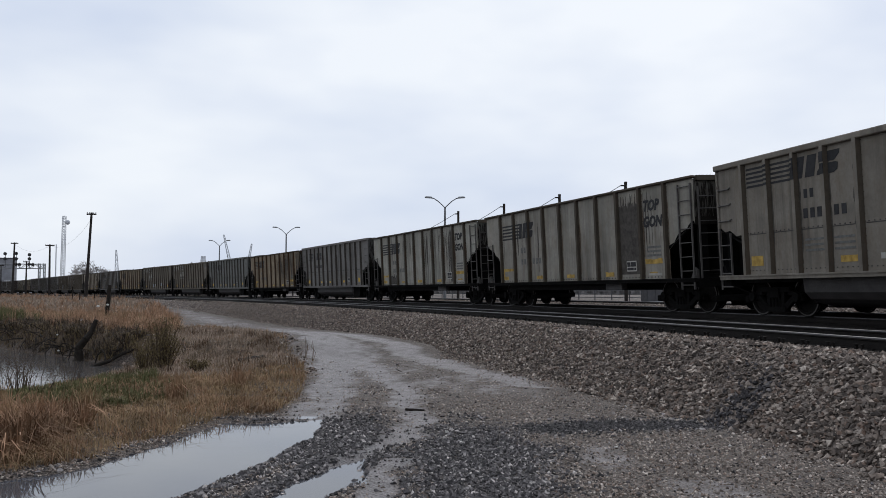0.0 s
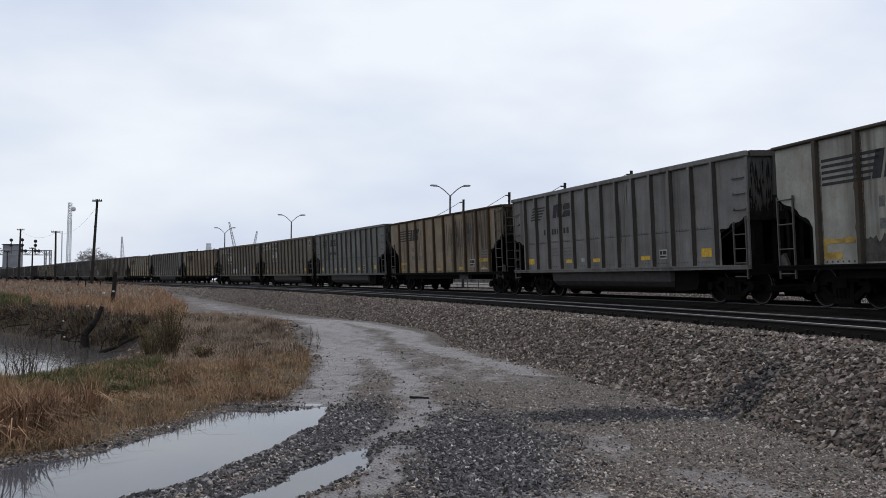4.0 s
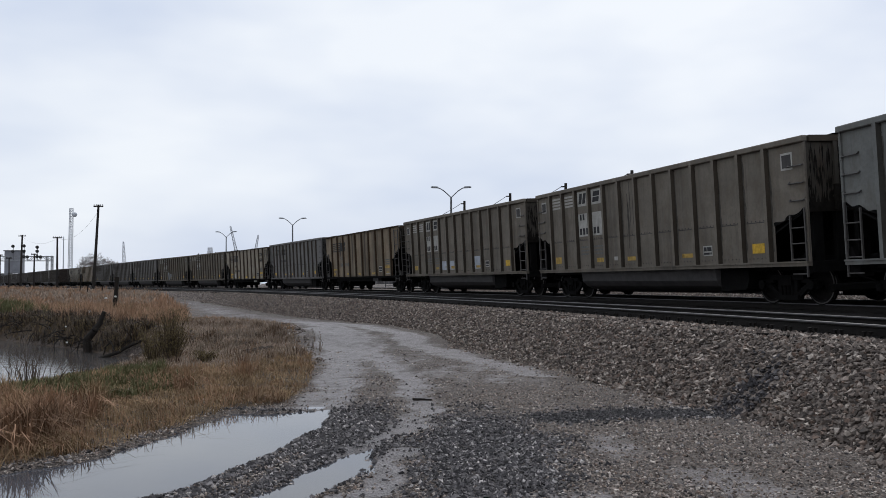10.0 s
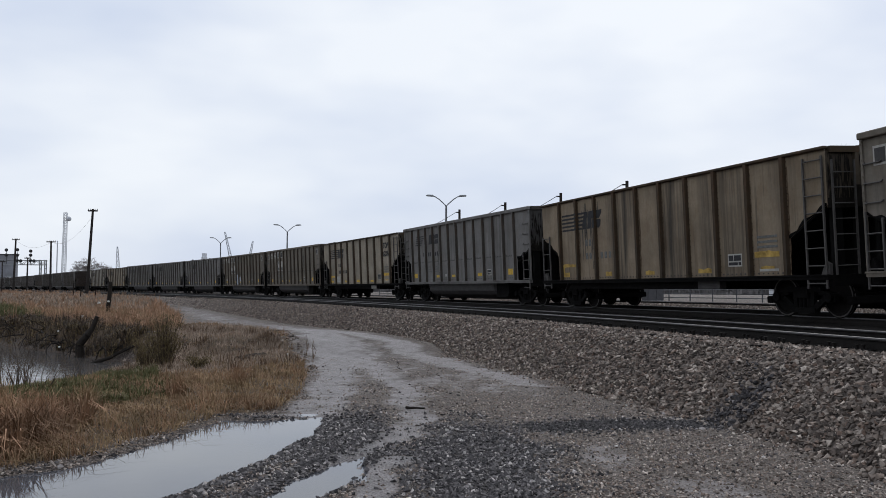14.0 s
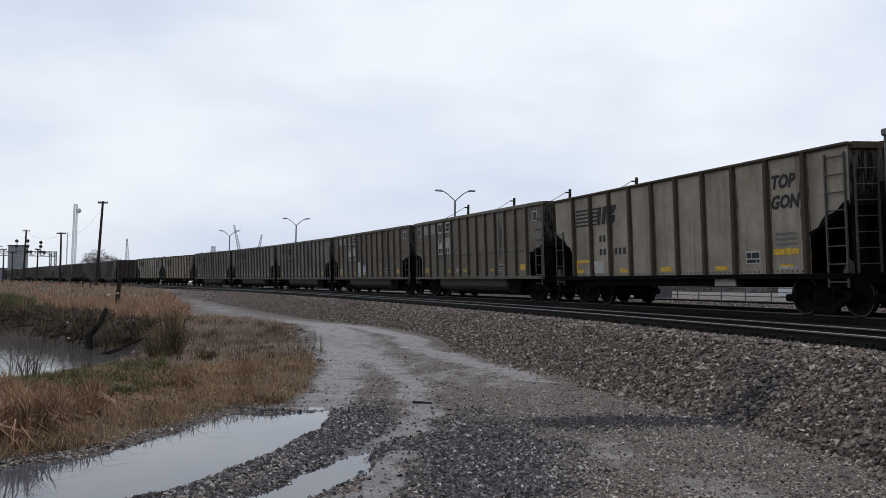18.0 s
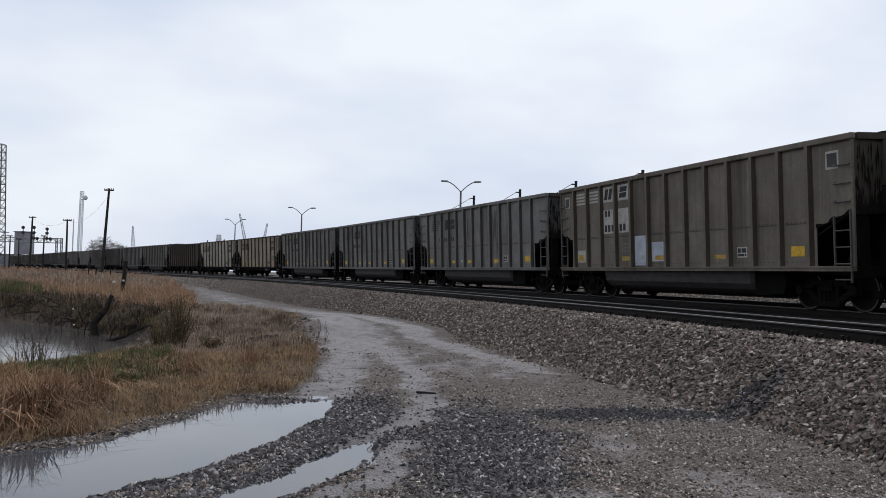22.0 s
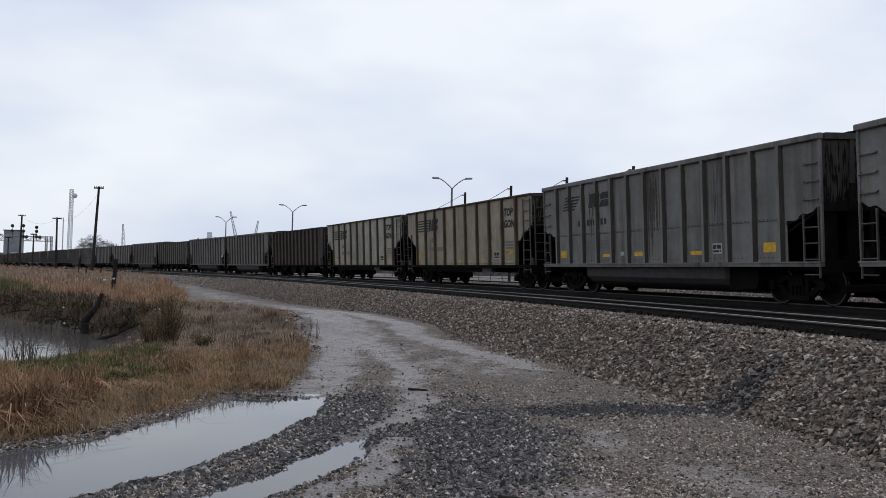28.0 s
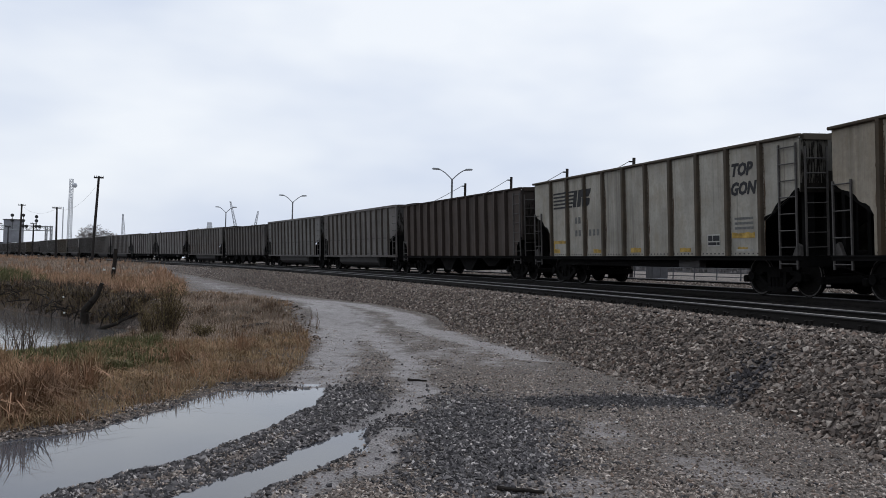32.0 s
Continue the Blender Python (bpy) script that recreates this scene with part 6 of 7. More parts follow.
for car_no, panel, count in ((15, 6, 30), (15, 2, 8), (15, 9, 7), (5, 1, 10), (5, 6, 4), (9, 3, 6), (13, 5, 12), (13, 8, 9), (14, 4, 8), (3, 7, 6), (6, 5, 8), (11, 9, 10)):
    soot_runs(BY_NUMBER[car_no], T[panel] + 0.1, T[panel + 1] - 0.1, 1.15, 3.68, count, car_no * 20 + panel)


# ---- beside and beyond the line ----
def gz1(x, y):
    return float(ground_z(np.array([x]), np.array([y]))[0])


def utility_pole(top, base_xy, arm, label, r=0.16, arms=1):
    """A leaning timber pole with crossarms and insulators."""
    x, y = base_xy
    z = gz1(x, y)
    pole = tagged(new("utility_pole"), label, "utility pole", "utility poles along the line")
    pole.matrix_basis = Matrix.Translation((x, y, z))
    t = Vector(top) - Vector((x, y, z))
    bm = B()
    tube(bm, (0, 0, -0.3), t, r, r * 0.65, 10)
    part("shaft", bm, M_POLE, pole)
    for a in range(arms):
        c = t * (1 - 0.02 - 0.09 * a)
        bm = B()
        box(bm, c.x - arm, c.x + arm, c.y - 0.06, c.y + 0.06, c.z - 0.08, c.z + 0.08)
        crossarm = part("crossarm", bm, M_POLE, pole)
        for s in (-0.9, -0.45, 0.45, 0.9):
            bm = B()
            tube(bm, (c.x + s * arm, c.y, c.z + 0.08), (c.x + s * arm, c.y, c.z + 0.26), 0.05, 0.035, 6)
            part("insulator", bm, M_DARKSTEEL, crossarm)
    return pole


utility_pole((-42.4, 110, 11.2), (-42.93, 110), 0.58, "leaning dark timber utility pole with a short crossarm", 0.2)
utility_pole((-64.57, 150, 9.4), (-64.5, 150), 0.75, "dark timber utility pole with a crossarm", 0.2)
utility_pole((-85.86, 183, 11.5), (-86.1, 183), 0.75, "dark timber utility pole with a crossarm", 0.24)
utility_pole((-77.43, 170, 7.3), (-77.5, 170), 0.6, "short dark timber utility pole", 0.18)
utility_pole((-93.7, 190, 7.8), (-93.7, 190), 0.6, "short dark timber utility pole", 0.18)
utility_pole((-119.75, 240, 10.3), (-119.6, 240), 1.0, "far timber utility pole with two crossarms", 0.2, 2)
utility_pole((-72.5, 150, 6.0), (-72.45, 150), 0.5, "short dark signal-wire pole", 0.12)


def cable(name, p, q, sag, label, r=0.012, material=None):
    bm = B()
    p, q = Vector(p), Vector(q)
    side = (q - p).cross(Vector((0, 0, 1))).normalized() * r
    rings = []
    for i in range(13):
        t = i / 12
        c = p.lerp(q, t) - Vector((0, 0, sag * 4 * t * (1 - t)))
        rings.append([bm.verts.new(c + side), bm.verts.new(c + Vector((0, 0, r))), bm.verts.new(c - side), bm.verts.new(c - Vector((0, 0, r)))])
    for u, v in zip(rings[:-1], rings[1:]):
        for i in range(4):
            bm.faces.new((u[i], u[(i + 1) % 4], v[(i + 1) % 4], v[i]))
    return tagged(part(name, bm, material or M_DARKSTEEL), label, "cable")


cable("overhead_cable", (-42.4, 110, 10.4), (-64.5, 150, 9.2), 1.4, "thin overhead wire sagging between timber poles", 0.012)
cable("overhead_cable", (-64.5, 150, 9.2), (-85.86, 183, 11.2), 1.2, "thin overhead wire sagging between timber poles", 0.012)


def stub_pole(x, y, wired):
    z = gz1(x, y)
    p = tagged(new("wire_post"), "dark timber post with a stay wire, beyond the train" if wired else "far dark timber post beyond the train", "post", "wire posts beyond the train")
    p.matrix_basis = Matrix.Translation((x, y, z))
    bm = B()
    tube(bm, (0, 0, -0.3), (0, 0, 8.0 - z), 0.11, 0.09, 8)
    part("shaft", bm, M_POLE, p)
    bm = B()
    box(bm, -0.28, 0.05, -0.04, 0.04, 7.74 - z, 7.82 - z)
    part("bracket", bm, M_POLE, p)
    return p


WIRED = [(10.46, 52.0), (7.53, 58.66), (4.39, 65.1), (1.22, 71.08), (-2.4, 77.5)]
for x, y in WIRED[:4]:
    stub_pole(x, y, True)
for (x, y), (u, v) in zip(WIRED[:-1], WIRED[1:]):
    cable("stay_wire", (x - 0.25, y, 7.8), (u - 0.3, v - 0.4, 6.3), 0.1, "thin stay wire sloping between posts", 0.022)
for x, y in [(-23.75, 145.1), (-29.4, 154.1), (-35.97, 166.9), (-47.5, 185.5), (-52.9, 192.7), (-71.8, 227.6), (-77.9, 238.4), (-84.6, 250.3)]:
    stub_pole(x, y, False)


def street_lamp():
    lamp = tagged(new("street_lamp"), "tall grey street lamp with two curved arms, unlit", "street lamp", "street lamps beyond the train")
    bm = B()
    tube(bm, (0, 0, -0.2), (0, 0, 8.1), 0.13, 0.08, 10)
    part("pole", bm, M_LAMPGREY, lamp)
    for s in (-1, 1):
        bm = B()
        pts = [(0, 8.05), (0.25, 8.3), (0.6, 8.62), (0.95, 8.85), (1.2, 8.93)]
        for a, b in zip(pts[:-1], pts[1:]):
            tube(bm, (s * a[0], 0, a[1]), (s * b[0], 0, b[1]), 0.05, 0.045, 6)
        arm = part("arm", bm, M_LAMPGREY, lamp)
        bm = B()
        slab(bm, [(s * 1.05, 8.86), (s * 1.72, 8.9), (s * 1.78, 8.97), (s * 1.65, 9.04), (s * 1.15, 9.02)], -0.16, 0.16)
        bmesh.ops.recalc_face_normals(bm, faces=bm.faces[:])
        bmesh.ops.bevel(bm, geom=bm.edges[:], offset=0.03, segments=1, affect="EDGES")
        part("lamp_head", bm, M_GALV, arm, "pale lamp head")
    return lamp


lamp = street_lamp()
lamp.matrix_basis = Matrix.Translation((0.2, 79, 0.95))
for x, y, a in ((-19.9, 116, 4), (-35.7, 146, -6)):
    copy_thing(lamp, Matrix.Translation((x, y, 0.95)) @ Matrix.Rotation(radians(a), 4, "Z"))


def lattice(bm, base, top, w0, w1, steps, r):
    """A four-legged lattice between two points."""
    base, top = Vector(base), Vector(top)

    def corner(t, i):
        w = w0 + (w1 - w0) * t
        d = [(-1, -1), (1, -1), (1, 1), (-1, 1)][i % 4]
        return base.lerp(top, t) + Vector((d[0] * w / 2, d[1] * w / 2, 0))

    for i in range(4):
        tube(bm, corner(0, i), corner(1, i), r, n=4)
    for k in range(steps):
        for i in range(4):
            t0, t1 = k / steps, (k + 1) / steps
            tube(bm, corner(t0, i), corner(t1, i + 1), r * 0.7, n=3)
            tube(bm, corner(t1, i), corner(t1, i + 1), r * 0.7, n=3)


mast = tagged(new("radio_mast"), "tall pale lattice radio mast with a round dish", "radio mast")
bm = B()
lattice(bm, (-187.2, 450, 0.5), (-186.9, 450, 39), 1.7, 1.35, 30, 0.13)
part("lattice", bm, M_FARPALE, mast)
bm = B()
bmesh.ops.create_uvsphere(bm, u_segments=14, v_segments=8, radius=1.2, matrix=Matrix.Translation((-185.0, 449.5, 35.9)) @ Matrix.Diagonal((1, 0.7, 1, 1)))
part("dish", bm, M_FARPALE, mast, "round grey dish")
ob = B()
tube(ob, (-182.1, 430, 0), (-182.1, 430, 24), 0.35, 0.25, 8)
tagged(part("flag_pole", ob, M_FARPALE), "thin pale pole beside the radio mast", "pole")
bm = B()
lattice(bm, (-149.3, 420, 0.5), (-150.2, 420, 21), 2.4, 0.4, 10, 0.1)
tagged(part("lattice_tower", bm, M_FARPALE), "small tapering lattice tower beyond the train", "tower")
bm = B()
lattice(bm, (-71.3, 140, 0.5), (-71.3, 140, 20.2), 2.2, 1.35, 16, 0.09)
tagged(part("lattice_tower", bm, M_DARKSTEEL), "dark grey lattice tower by the pond field", "tower")
for base, top, lab in (((-114.0, 500, 8), (-120, 500, 33.2), "pale lattice crane boom beyond the yard"), ((-112.5, 520, 8), (-108.8, 520, 29.3), "pale lattice crane boom leaning the other way")):
    crane = tagged(new("crane"), lab, "crane", "cranes beyond the yard")
    bm = B()
    lattice(bm, base, top, 2.0, 0.6, 14, 0.12)
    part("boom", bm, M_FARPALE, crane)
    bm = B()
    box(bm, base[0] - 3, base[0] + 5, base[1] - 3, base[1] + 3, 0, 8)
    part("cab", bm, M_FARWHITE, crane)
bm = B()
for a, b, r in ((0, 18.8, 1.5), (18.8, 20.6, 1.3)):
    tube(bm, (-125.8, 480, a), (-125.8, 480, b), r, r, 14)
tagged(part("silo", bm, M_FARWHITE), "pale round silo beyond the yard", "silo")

# the signal bridge over both tracks
bridge = tagged(new("signal_bridge"), "grey steel signal bridge with black signal heads over the tracks", "signal bridge")
bm = B()
for z in (9.0, 10.4):
    for y in (289.4, 290.6):
        tube(bm, (-147.5, y, z), (-126.2, y, z), 0.13, n=5)
for i in range(14):
    x0, x1 = -147.5 + i * 1.52, -147.5 + (i + 1) * 1.52
    for y in (289.4, 290.6):
        tube(bm, (x0, y, 9.0 if i % 2 else 10.4), (x1, y, 10.4 if i % 2 else 9.0), 0.08, n=4)
part("truss", bm, M_GALV, bridge)
for x in (-147.2, -128.0, -126.4):
    bm = B()
    for y in (289.4, 290.6):
        tube(bm, (x, y, 0.3), (x, y, 10.6), 0.2, n=6)
    for i in range(6):
        tube(bm, (x, 289.4, 1 + i * 1.5), (x, 290.6, 2.5 + i * 1.5), 0.07, n=4)
    part("leg", bm, M_GALV, bridge)
for x, zs in ((-138.2, (13.6, 12.0)), (-134.7, (13.7, 12.0, 10.3)), (-133.6, (10.2,)), (-130.5, (13.3, 12.0, 10.3)), (-129.4, (10.2,))):
    bm = B()
    tube(bm, (x, 288.6, 9.2), (x, 288.6, max(zs)), 0.09, n=6)
    mast2 = part("signal_mast", bm, M_DARKSTEEL, bridge)
    for z in zs:
        bm = B()
        tube(bm, (x, 288.5, z), (x, 288.25, z), 0.52, 0.52, 14)
        tube(bm, (x, 288.25, z + 0.1), (x, 287.6, z + 0.1), 0.2, 0.22, 8)
        part("signal_head", bm, M_LENS, mast2, "round black signal head")

# far buildings at the end of the line
shed = tagged(new("industrial_building"), "grey clad tower block at the end of the line", "building")
bm = B()
box(bm, -161.2, -155.2, 330, 333, 5.6, 13.6)
box(bm, -161.2, -160.0, 330, 333, 0.3, 5.6)
box(bm, -156.2, -155.2, 330, 333, 0.3, 5.6)
part("wall", bm, M_BOARD, shed)
bm = B()
box(bm, -161.5, -154.9, 329.7, 333.3, 13.6, 13.9)
part("roof", bm, M_DARKSTEEL, shed)
dome = B()
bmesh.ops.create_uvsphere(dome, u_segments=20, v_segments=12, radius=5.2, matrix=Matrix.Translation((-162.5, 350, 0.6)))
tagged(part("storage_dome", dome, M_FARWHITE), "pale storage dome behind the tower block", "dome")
low = tagged(new("industrial_building"), "low grey shed far down the line", "building")
bm = B()
box(bm, -186, -166, 345, 360, 0.3, 5.4)
part("wall", bm, M_BOARD, low)
bm = B()
box(bm, -186.4, -165.6, 344.6, 360.4, 5.4, 5.7)
part("roof", bm, M_DARKSTEEL, low)


# bare trees beyond the train
def bare_tree(x, y, height, spread, seed, label):
    r = random.Random(seed)
    tree = tagged(new("tree"), label, "tree", "bare trees beyond the train")
    tree.matrix_basis = Matrix.Translation((x, y, 0.6))
    trunk, twigs = B(), B()

    def grow(bm_, p, d, length, rad, depth):
        q = p + d * length
        tube(bm_, p, q, rad, rad * 0.7, 5 if depth > 2 else 3)
        if depth == 0:
            return
        for _ in range(3 if depth > 3 else 4):
            e = (d + Vector((r.uniform(-1, 1), r.uniform(-1, 1), r.uniform(-0.6, 0.75))) * spread).normalized()
            grow(twigs if depth < 4 else trunk, q, e, length * r.uniform(0.6, 0.85), max(rad * 0.6, 0.03), depth - 1)

    grow(trunk, Vector((0, 0, -0.3)), Vector((0, 0, 1)), height * 0.24, height * 0.016, 6)
    part("trunk", trunk, M_POLE, tree)
    part("crown", twigs, M_FARTREE, tree, "bare twig crown, greyed for distance haze")


bare_tree(-117.3, 303, 13.0, 1.0, 1, "bare grey winter tree with a round twiggy crown")
bare_tree(-114.4, 300, 14.5, 1.0, 2, "bare grey winter tree with a wide crown")
bare_tree(-112.0, 304, 12.0, 1.0, 3, "small bare grey winter tree beyond the train")


def far_woods():
    """A low strip of leafless woods along the horizon."""
    r = np.random.default_rng(8)
    n = 26000
    x = r.uniform(-130, 700, n)
    y = 620 + 60 * r.random(n) - 0.25 * x
    h = 3.5 + 3.0 * np.abs(wave(x, y * 0 + 3, 22.0, 4.0)) + 2.0 * r.random(n)
    blades("far_woods", x, y, np.zeros(n), 2.0, 7.0, 1.1, M_WOODS, "low grey leafless woods on the horizon", 9, 0.25, "woods")


far_woods()


# behind the train: pipe fence, relay cabinets, parked vans
def pipe_fence():
    s = np.arange(-22, 70, 2.3)
    x, y = lines_at(s, np.full(len(s), 24.0))
    fence = tagged(new("pipe_fence"), "dark steel pipe fence along the yard beyond the train", "fence")
    bm = B()
    tube(bm, (0, 0, -0.2), (0, 0, 0.95), 0.045, n=6)
    me = shared("post", bm, M_DARKSTEEL)
    for i in range(len(s)):
        hang("post", me, fence, Matrix.Translation((x[i], y[i], 0.95)))
    for z in (1.3, 1.58, 1.86):
        for i in range(len(s) - 1):
            bm = B()
            tube(bm, (x[i], y[i], z), (x[i + 1], y[i + 1], z), 0.03, n=5)
            part("rail", bm, M_DARKSTEEL, fence)


pipe_fence()


def cabinet(x, y, w, d, h, a):
    c = tagged(new("relay_cabinet"), "dark grey steel relay cabinet beside the yard track", "cabinet", "relay cabinets")
    c.matrix_basis = Matrix.Translation((x, y, 1.07)) @ Matrix.Rotation(radians(a), 4, "Z")
    bm = B()
    box(bm, -w / 2, w / 2, -d / 2, d / 2, 0.08, h)
    bmesh.ops.bevel(bm, geom=bm.edges[:], offset=0.02, segments=1, affect="EDGES")
    part("body", bm, M_DARKSTEEL, c)
    bm = B()
    box(bm, -w / 2 - 0.06, w / 2 + 0.06, -d / 2 - 0.06, d / 2 + 0.06, h, h + 0.06)
    part("roof", bm, M_DARKSTEEL, c)
    for sgn in (-1, 1):
        bm = B()
        box(bm, sgn * w / 4 - w / 4 + 0.03, sgn * w / 4 + w / 4 - 0.03, -d / 2 - 0.02, -d / 2, 0.2, h - 0.1)
        part("door", bm, M_DARKSTEEL, c)
    bm = B()
    box(bm, -w / 2, w / 2, -d / 2, d / 2, 0, 0.08)
    part("plinth", bm, M_FARWHITE, c)


cabinet(12.6, 55, 1.1, 0.7, 1.35, 20)
cabinet(18.2, 38.2, 1.3, 0.8, 1.5, 20)


def van(x, y, a):
    v = tagged(new("parked_van"), "white delivery van parked beyond the pipe fence", "van", "parked vans")
    v.matrix_basis = Matrix.Translation((x, y, 0.95)) @ Matrix.Rotation(radians(a), 4, "Z")
    bm = B()
    slab(bm, [(-2.6, 0.35), (2.5, 0.35), (2.6, 0.95), (1.9, 1.15), (1.3, 2.0), (-2.5, 2.1), (-2.6, 1.9)], -0.95, 0.95)
    bmesh.ops.recalc_face_normals(bm, faces=bm.faces[:])
    bmesh.ops.bevel(bm, geom=bm.edges[:], offset=0.06, segments=2, affect="EDGES")
    part("body", bm, M_FARWHITE, v)
    for s in (-1, 1):
        bm = B()
        slab(bm, [(0.6, 1.25), (1.65, 1.25), (1.25, 1.85), (0.6, 1.85)], s * 0.955 - 0.01, s * 0.955 + 0.01)
        bmesh.ops.recalc_face_normals(bm, faces=bm.faces[:])
        part("window", bm, M_LENS, v)
        for wx in (-1.6, 1.6):
            bm = B()
            tube(bm, (wx, s * 0.7, 0.34), (wx, s * 0.98, 0.34), 0.34, n=16)
            part("wheel", bm, M_LENS, v)


for x, y, a in ((24.6, 61, 10), (27.5, 56, 14)):
    van(x, y, a)


# ---- on the bank and the verge ----
def timber(name, p, q, r0, r1, label, category, n=9, bend=0.06, seed=1):
    r = random.Random(seed)
    p, q = Vector(p), Vector(q)
    bm = B()
    last, k = p, 5
    for i in range(1, k + 1):
        c = p.lerp(q, i / k) + Vector((r.uniform(-bend, bend), r.uniform(-bend, bend), r.uniform(-bend, bend))) * (i < k)
        tube(bm, last, c, r0 + (r1 - r0) * (i - 1) / k, r0 + (r1 - r0) * i / k, n)
        last = c
    return tagged(part(name, bm, M_DEADWOOD), label, category)


timber("fence_post", (-16.5, 45, 0.2), (-16.38, 45, 1.95), 0.11, 0.1, "weathered dark timber post in the tall grass", "post", 9, 0.01, 1)
timber("driftwood_log", (-11.35, 28, -0.75), (-10.62, 28.1, 0.75), 0.16, 0.06, "dark dead log leaning out of the pond", "log", 9, 0.09, 2)
timber("driftwood_log", (-10.0, 26.0, -0.56), (-8.9, 26.7, -0.02), 0.06, 0.04, "pale fallen branch on the pond bank", "log", 7, 0.04, 3)
timber("driftwood_log", (-4.5, 20.1, 0.06), (-4.15, 21.3, 0.1), 0.09, 0.06, "short rotten log on the verge", "log", 8, 0.03, 4)


def root_tangle(x, y, z, reach, count, seed, label):
    """Bare roots and broken branches that hang over the bank: thin, crooked and tapering."""
    r = random.Random(seed)
    tangle = tagged(new("root_tangle"), label, "roots", "roots along the pond bank")
    tangle.matrix_basis = Matrix.Translation((x, y, z))
    for _ in range(count):
        bm = B()
        p = Vector((r.uniform(-0.5, 0.5), r.uniform(-0.3, 0.3), r.uniform(-0.1, 0.25)))
        d = Vector((r.uniform(-1, 1), r.uniform(-1.0, 0.2), r.uniform(-0.7, 0.5))).normalized()
        rad = r.uniform(0.01, 0.03)
        for i in range(4):
            q = p + d * reach * r.uniform(0.15, 0.3)
            tube(bm, p, q, rad, rad * 0.75, 5)
            p, rad = q, rad * 0.75
            d = (d + Vector((r.uniform(-0.6, 0.6), r.uniform(-0.4, 0.4), r.uniform(-0.7, 0.3)))).normalized()
        part("root", bm, M_DEADWOOD, tangle)


for i, (x, y, z, reach, count) in enumerate(((-12.4, 29.6, -0.1, 1.0, 9), (-11.0, 28.3, -0.2, 0.8, 10), (-14.2, 31.9, 0.0, 1.0, 9), (-15.8, 33.4, 0.1, 1.0, 10), (-9.6, 26.8, -0.25, 0.9, 8), (-13.3, 30.8, -0.05, 0.8, 6))):
    root_tangle(x, y, z, reach, count, 60 + i, "tangle of dark bare roots hanging over the pond bank")
timber("stick", (0.4, 6.56, 0.02), (0.72, 6.42, 0.03), 0.018, 0.012, "short dark stick lying on the mud", "stick", 7, 0.006, 8)
timber("stick", (-0.5, 12.68, 0.0), (-0.24, 12.52, 0.01), 0.02, 0.012, "dark stick in the wet rut", "stick", 7, 0.006, 9)
timber("stick", (-2.45, 27.55, 0.16), (-1.95, 27.6, 0.17), 0.035, 0.02, "dark stick lying in the road", "stick", 7, 0.01, 10)
for x, y, h in ((-38.45, 95, 1.7), (-37.68, 95, 1.1), (-36.9, 97, 0.9)):
    z = gz1(x, y)
    timber("marker_stake", (x, y, z - 0.2), (x + 0.03, y, z + h), 0.07, 0.06, "small dark stake beside the line", "stake", 7, 0.0, 3)


def litter(x, y, z, size, seed):
    r = random.Random(seed)
    bm = B()
    bmesh.ops.create_icosphere(bm, subdivisions=2, radius=size, matrix=Matrix.Translation((x, y, z)) @ Matrix.Diagonal((1, 0.8, 0.7, 1)))
    for v in bm.verts:
        v.co += Vector((r.uniform(-1, 1), r.uniform(-1, 1), r.uniform(-1, 1))) * size * 0.25
    tagged(part("litter", bm, M_LITTER), "crumpled white scrap of litter in the grass", "litter", "litter")


for i, (x, y, z, s) in enumerate(((-13.0, 33.0, 0.6, 0.13), (-15.8, 42, 0.95, 0.16), (-15.95, 43.6, 1.0, 0.14), (-12.6, 30.0, 0.2, 0.07), (-11.8, 28.2, -0.2, 0.08), (-10.6, 36.7, 0.35, 0.1), (-3.67, 21.7, 0.08, 0.07), (-4.87, 25.0, 0.12, 0.08), (-4.83, 9.8, 0.12, 0.05))):
    litter(x, y, z, s * 0.45, i)


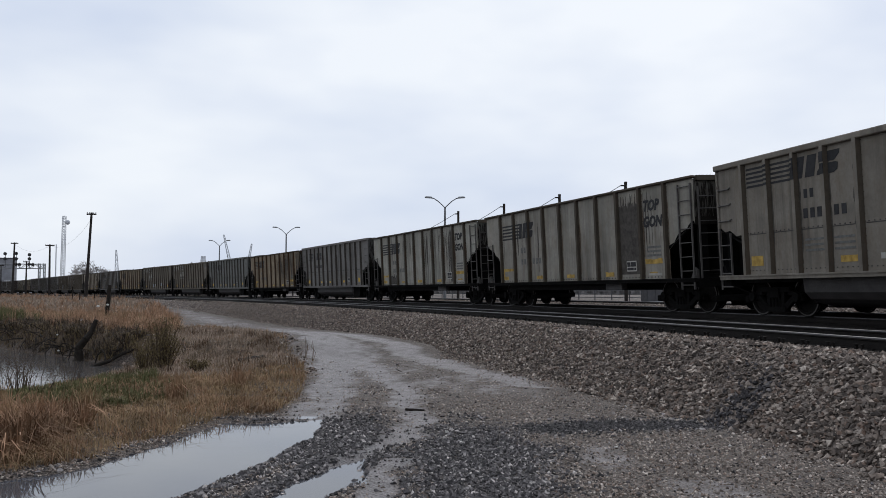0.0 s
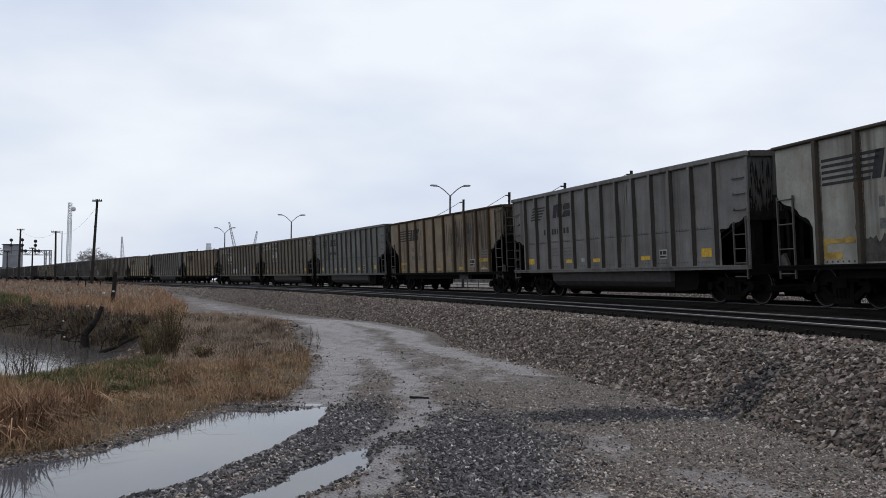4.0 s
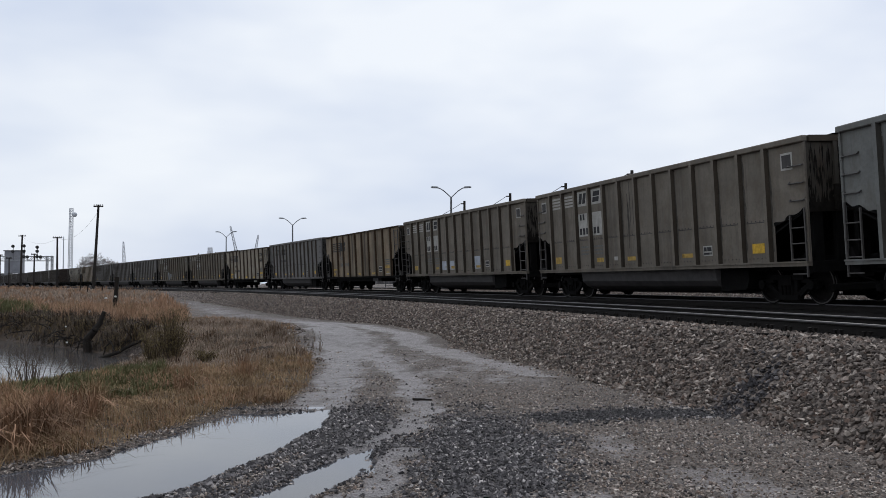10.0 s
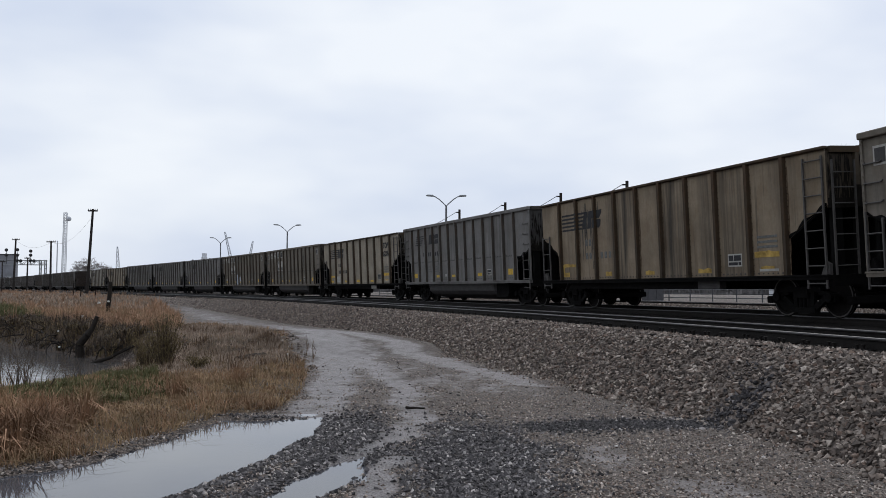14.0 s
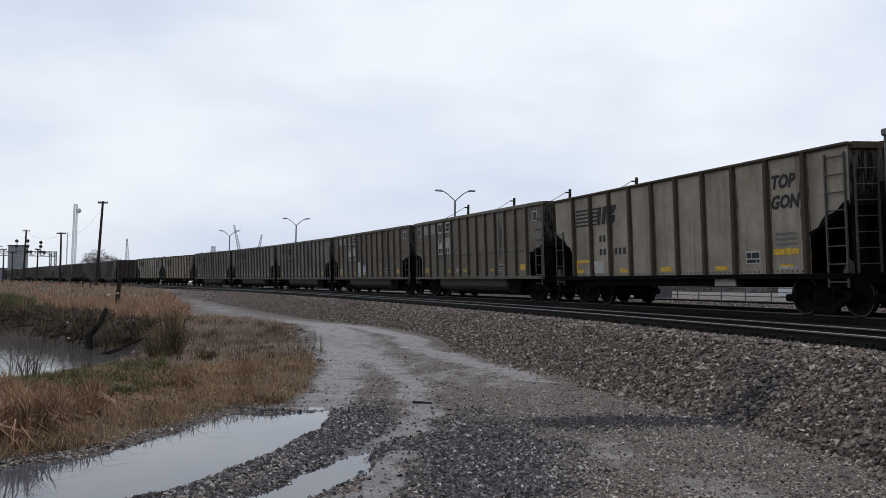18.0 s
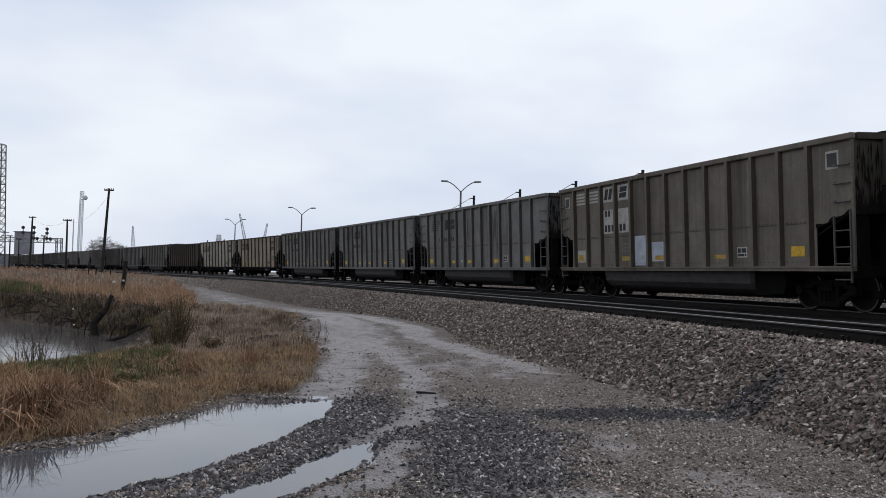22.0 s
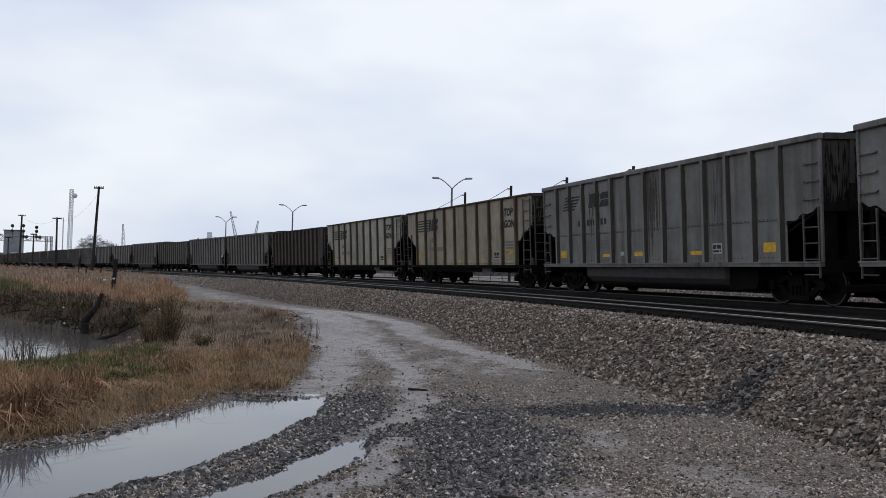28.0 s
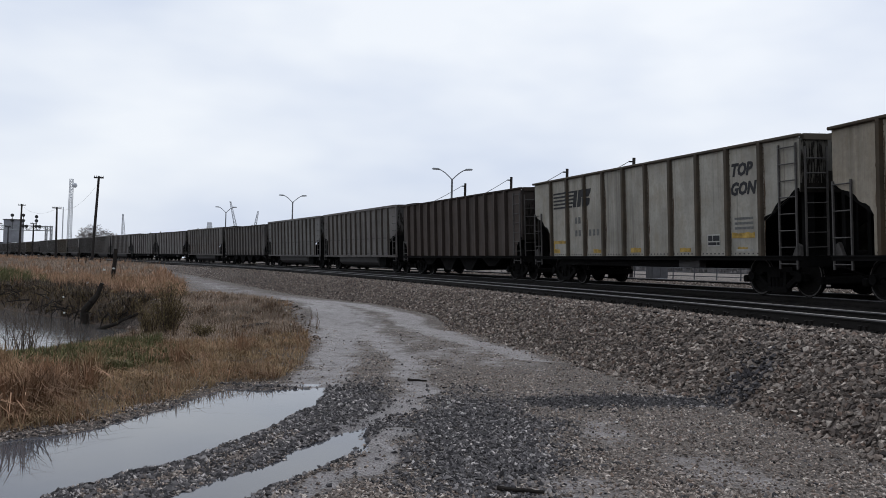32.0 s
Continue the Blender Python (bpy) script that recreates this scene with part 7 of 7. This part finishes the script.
def scrub(x, y, height, width, stems, material, seed, label, leaf=0.05, leaves=40, stem=None):
    """A bush of thin upright stems with small leaves."""
    r = np.random.default_rng(seed)
    z = gz1(x, y)
    bush = tagged(new("bush"), label, "bush")
    bush.matrix_basis = Matrix.Translation((x, y, z))
    bm = B()
    lx, ly, lz = [], [], []
    for i in range(stems):
        a = r.uniform(0, 2 * np.pi)
        d = Vector((math.cos(a), math.sin(a), 0)) * width * 0.5 * r.random() ** 0.6
        p = Vector((d.x * 0.25, d.y * 0.25, -0.05))
        q = Vector((d.x, d.y, height * r.uniform(0.5, 1.0)))
        mid = p.lerp(q, 0.5) + Vector((d.x * -0.15 + r.normal(0, 0.05), d.y * -0.15 + r.normal(0, 0.05), 0.05))
        tube(bm, p, mid, 0.008, 0.006, 4)
        tube(bm, mid, q, 0.006, 0.003, 4)
        t = r.uniform(0.15, 1.0, leaves)
        for k in t:
            c = p.lerp(mid, k * 2) if k < 0.5 else mid.lerp(q, k * 2 - 1)
            lx.append(c.x + r.normal(0, 0.05))
            ly.append(c.y + r.normal(0, 0.05))
            lz.append(c.z)
    part("stem", bm, stem or M_STALK, bush)["kind"] = "stuff"
    n = len(lx)
    p = np.stack([lx, ly, lz], 1)
    d = r.normal(0, 1, (n, 3))
    d[:, 2] = np.abs(d[:, 2]) + 0.6
    d = d / np.linalg.norm(d, axis=1)[:, None] * leaf
    e = np.cross(d, r.normal(0, 1, (n, 3)))
    e = e / np.linalg.norm(e, axis=1)[:, None] * leaf * (0.16 if leaf < 0.1 else 0.03)
    v = np.stack([p, p + d * 0.5 + e, p + d, p + d * 0.5 - e], 1).reshape(-1, 3)
    bulk("foliage", v, np.arange(n * 4).reshape(-1, 4), material, bush)


scrub(-6.2, 20.4, 1.25, 0.95, 70, M_SCRUB, 1, "olive-brown feathery bush beside the pond", 0.055, 44, M_TWIG)
scrub(-7.1, 22.0, 0.95, 0.9, 40, M_SCRUB, 2, "low olive-brown bush beside the pond", 0.055, 40, M_TWIG)
scrub(-4.9, 18.4, 0.28, 0.6, 26, M_SCRUB, 3, "low dark weed clump on the verge", 0.05, 30, M_TWIG)
for i, (x, y, h) in enumerate(((-7.9, 17.2, 0.95), (-8.3, 18.3, 1.1), (-7.3, 16.2, 0.8), (-8.7, 18.9, 0.8), (-7.0, 17.6, 0.6), (-7.6, 16.4, 1.0), (-8.2, 17.0, 1.1), (-7.2, 15.2, 0.75), (-6.4, 14.6, 0.6), (-6.9, 16.9, 0.8))):
    scrub(x, y, h, 0.9, 5, M_TWIG, 20 + i, "bare dark dead weed stalks at the pond shore", 0.14, 5, M_TWIG)
for i, (x, y, h) in enumerate(((-3.05, 21.6, 0.5), (-3.35, 22.4, 0.55), (-4.6, 24.0, 0.45))):
    scrub(x, y, h, 0.15, 3, M_STALK, 40 + i, "thin dead weed stalk at the road edge", 0.04, 5)


# ---- what moves: the train rolls along its line, and its wheelsets turn ----
LEAD = -20.782 - PITCH / 2


def rolled(t):
    """How far the train has come after t seconds."""
    return -0.1059 + 8.698 * t - 0.019856 * t * t + 0.0001352 * t ** 3


def car_pose(s):
    p, _ = line_at(s - TRUCK, TRAIN_RAIL, RAIL_Z)
    q, _ = line_at(s + TRUCK, TRAIN_RAIL, RAIL_Z)
    d = p - q
    return Matrix.Translation((p + q) / 2) @ Matrix.Rotation(math.atan2(d.y, d.x), 4, "Z") @ Matrix.Rotation(radians(CANT), 4, "X") @ Matrix.Translation((0, HALF_GAUGE, 0))


def motions():
    for i, car, _, _ in CARS:
        walk(car, [(t, car_pose(LEAD + i * PITCH - rolled(t))) for t in np.arange(0, 32.01, 1.0).tolist()])
    done = {}
    for i, car, _, _ in CARS:
        for o in car.children:
            if not o.name.startswith("wheelset"):
                continue
            at = o.matrix_basis.translation.copy()
            key = round(at.x, 2)
            if key not in done:
                rows = []
                for n in range(0, 961, 2):
                    t = n / 30
                    rows.append((t, Matrix.Translation(at) @ Matrix.Rotation(rolled(t) / 0.463, 4, "Y")))
                walk(o, rows)
                done[key] = o
            else:
                src = done[key].animation_data
                o.rotation_mode = "QUATERNION"
                o.animation_data_create()
                o.animation_data.action = src.action
                o.animation_data.action_slot = src.action_slot


motions()
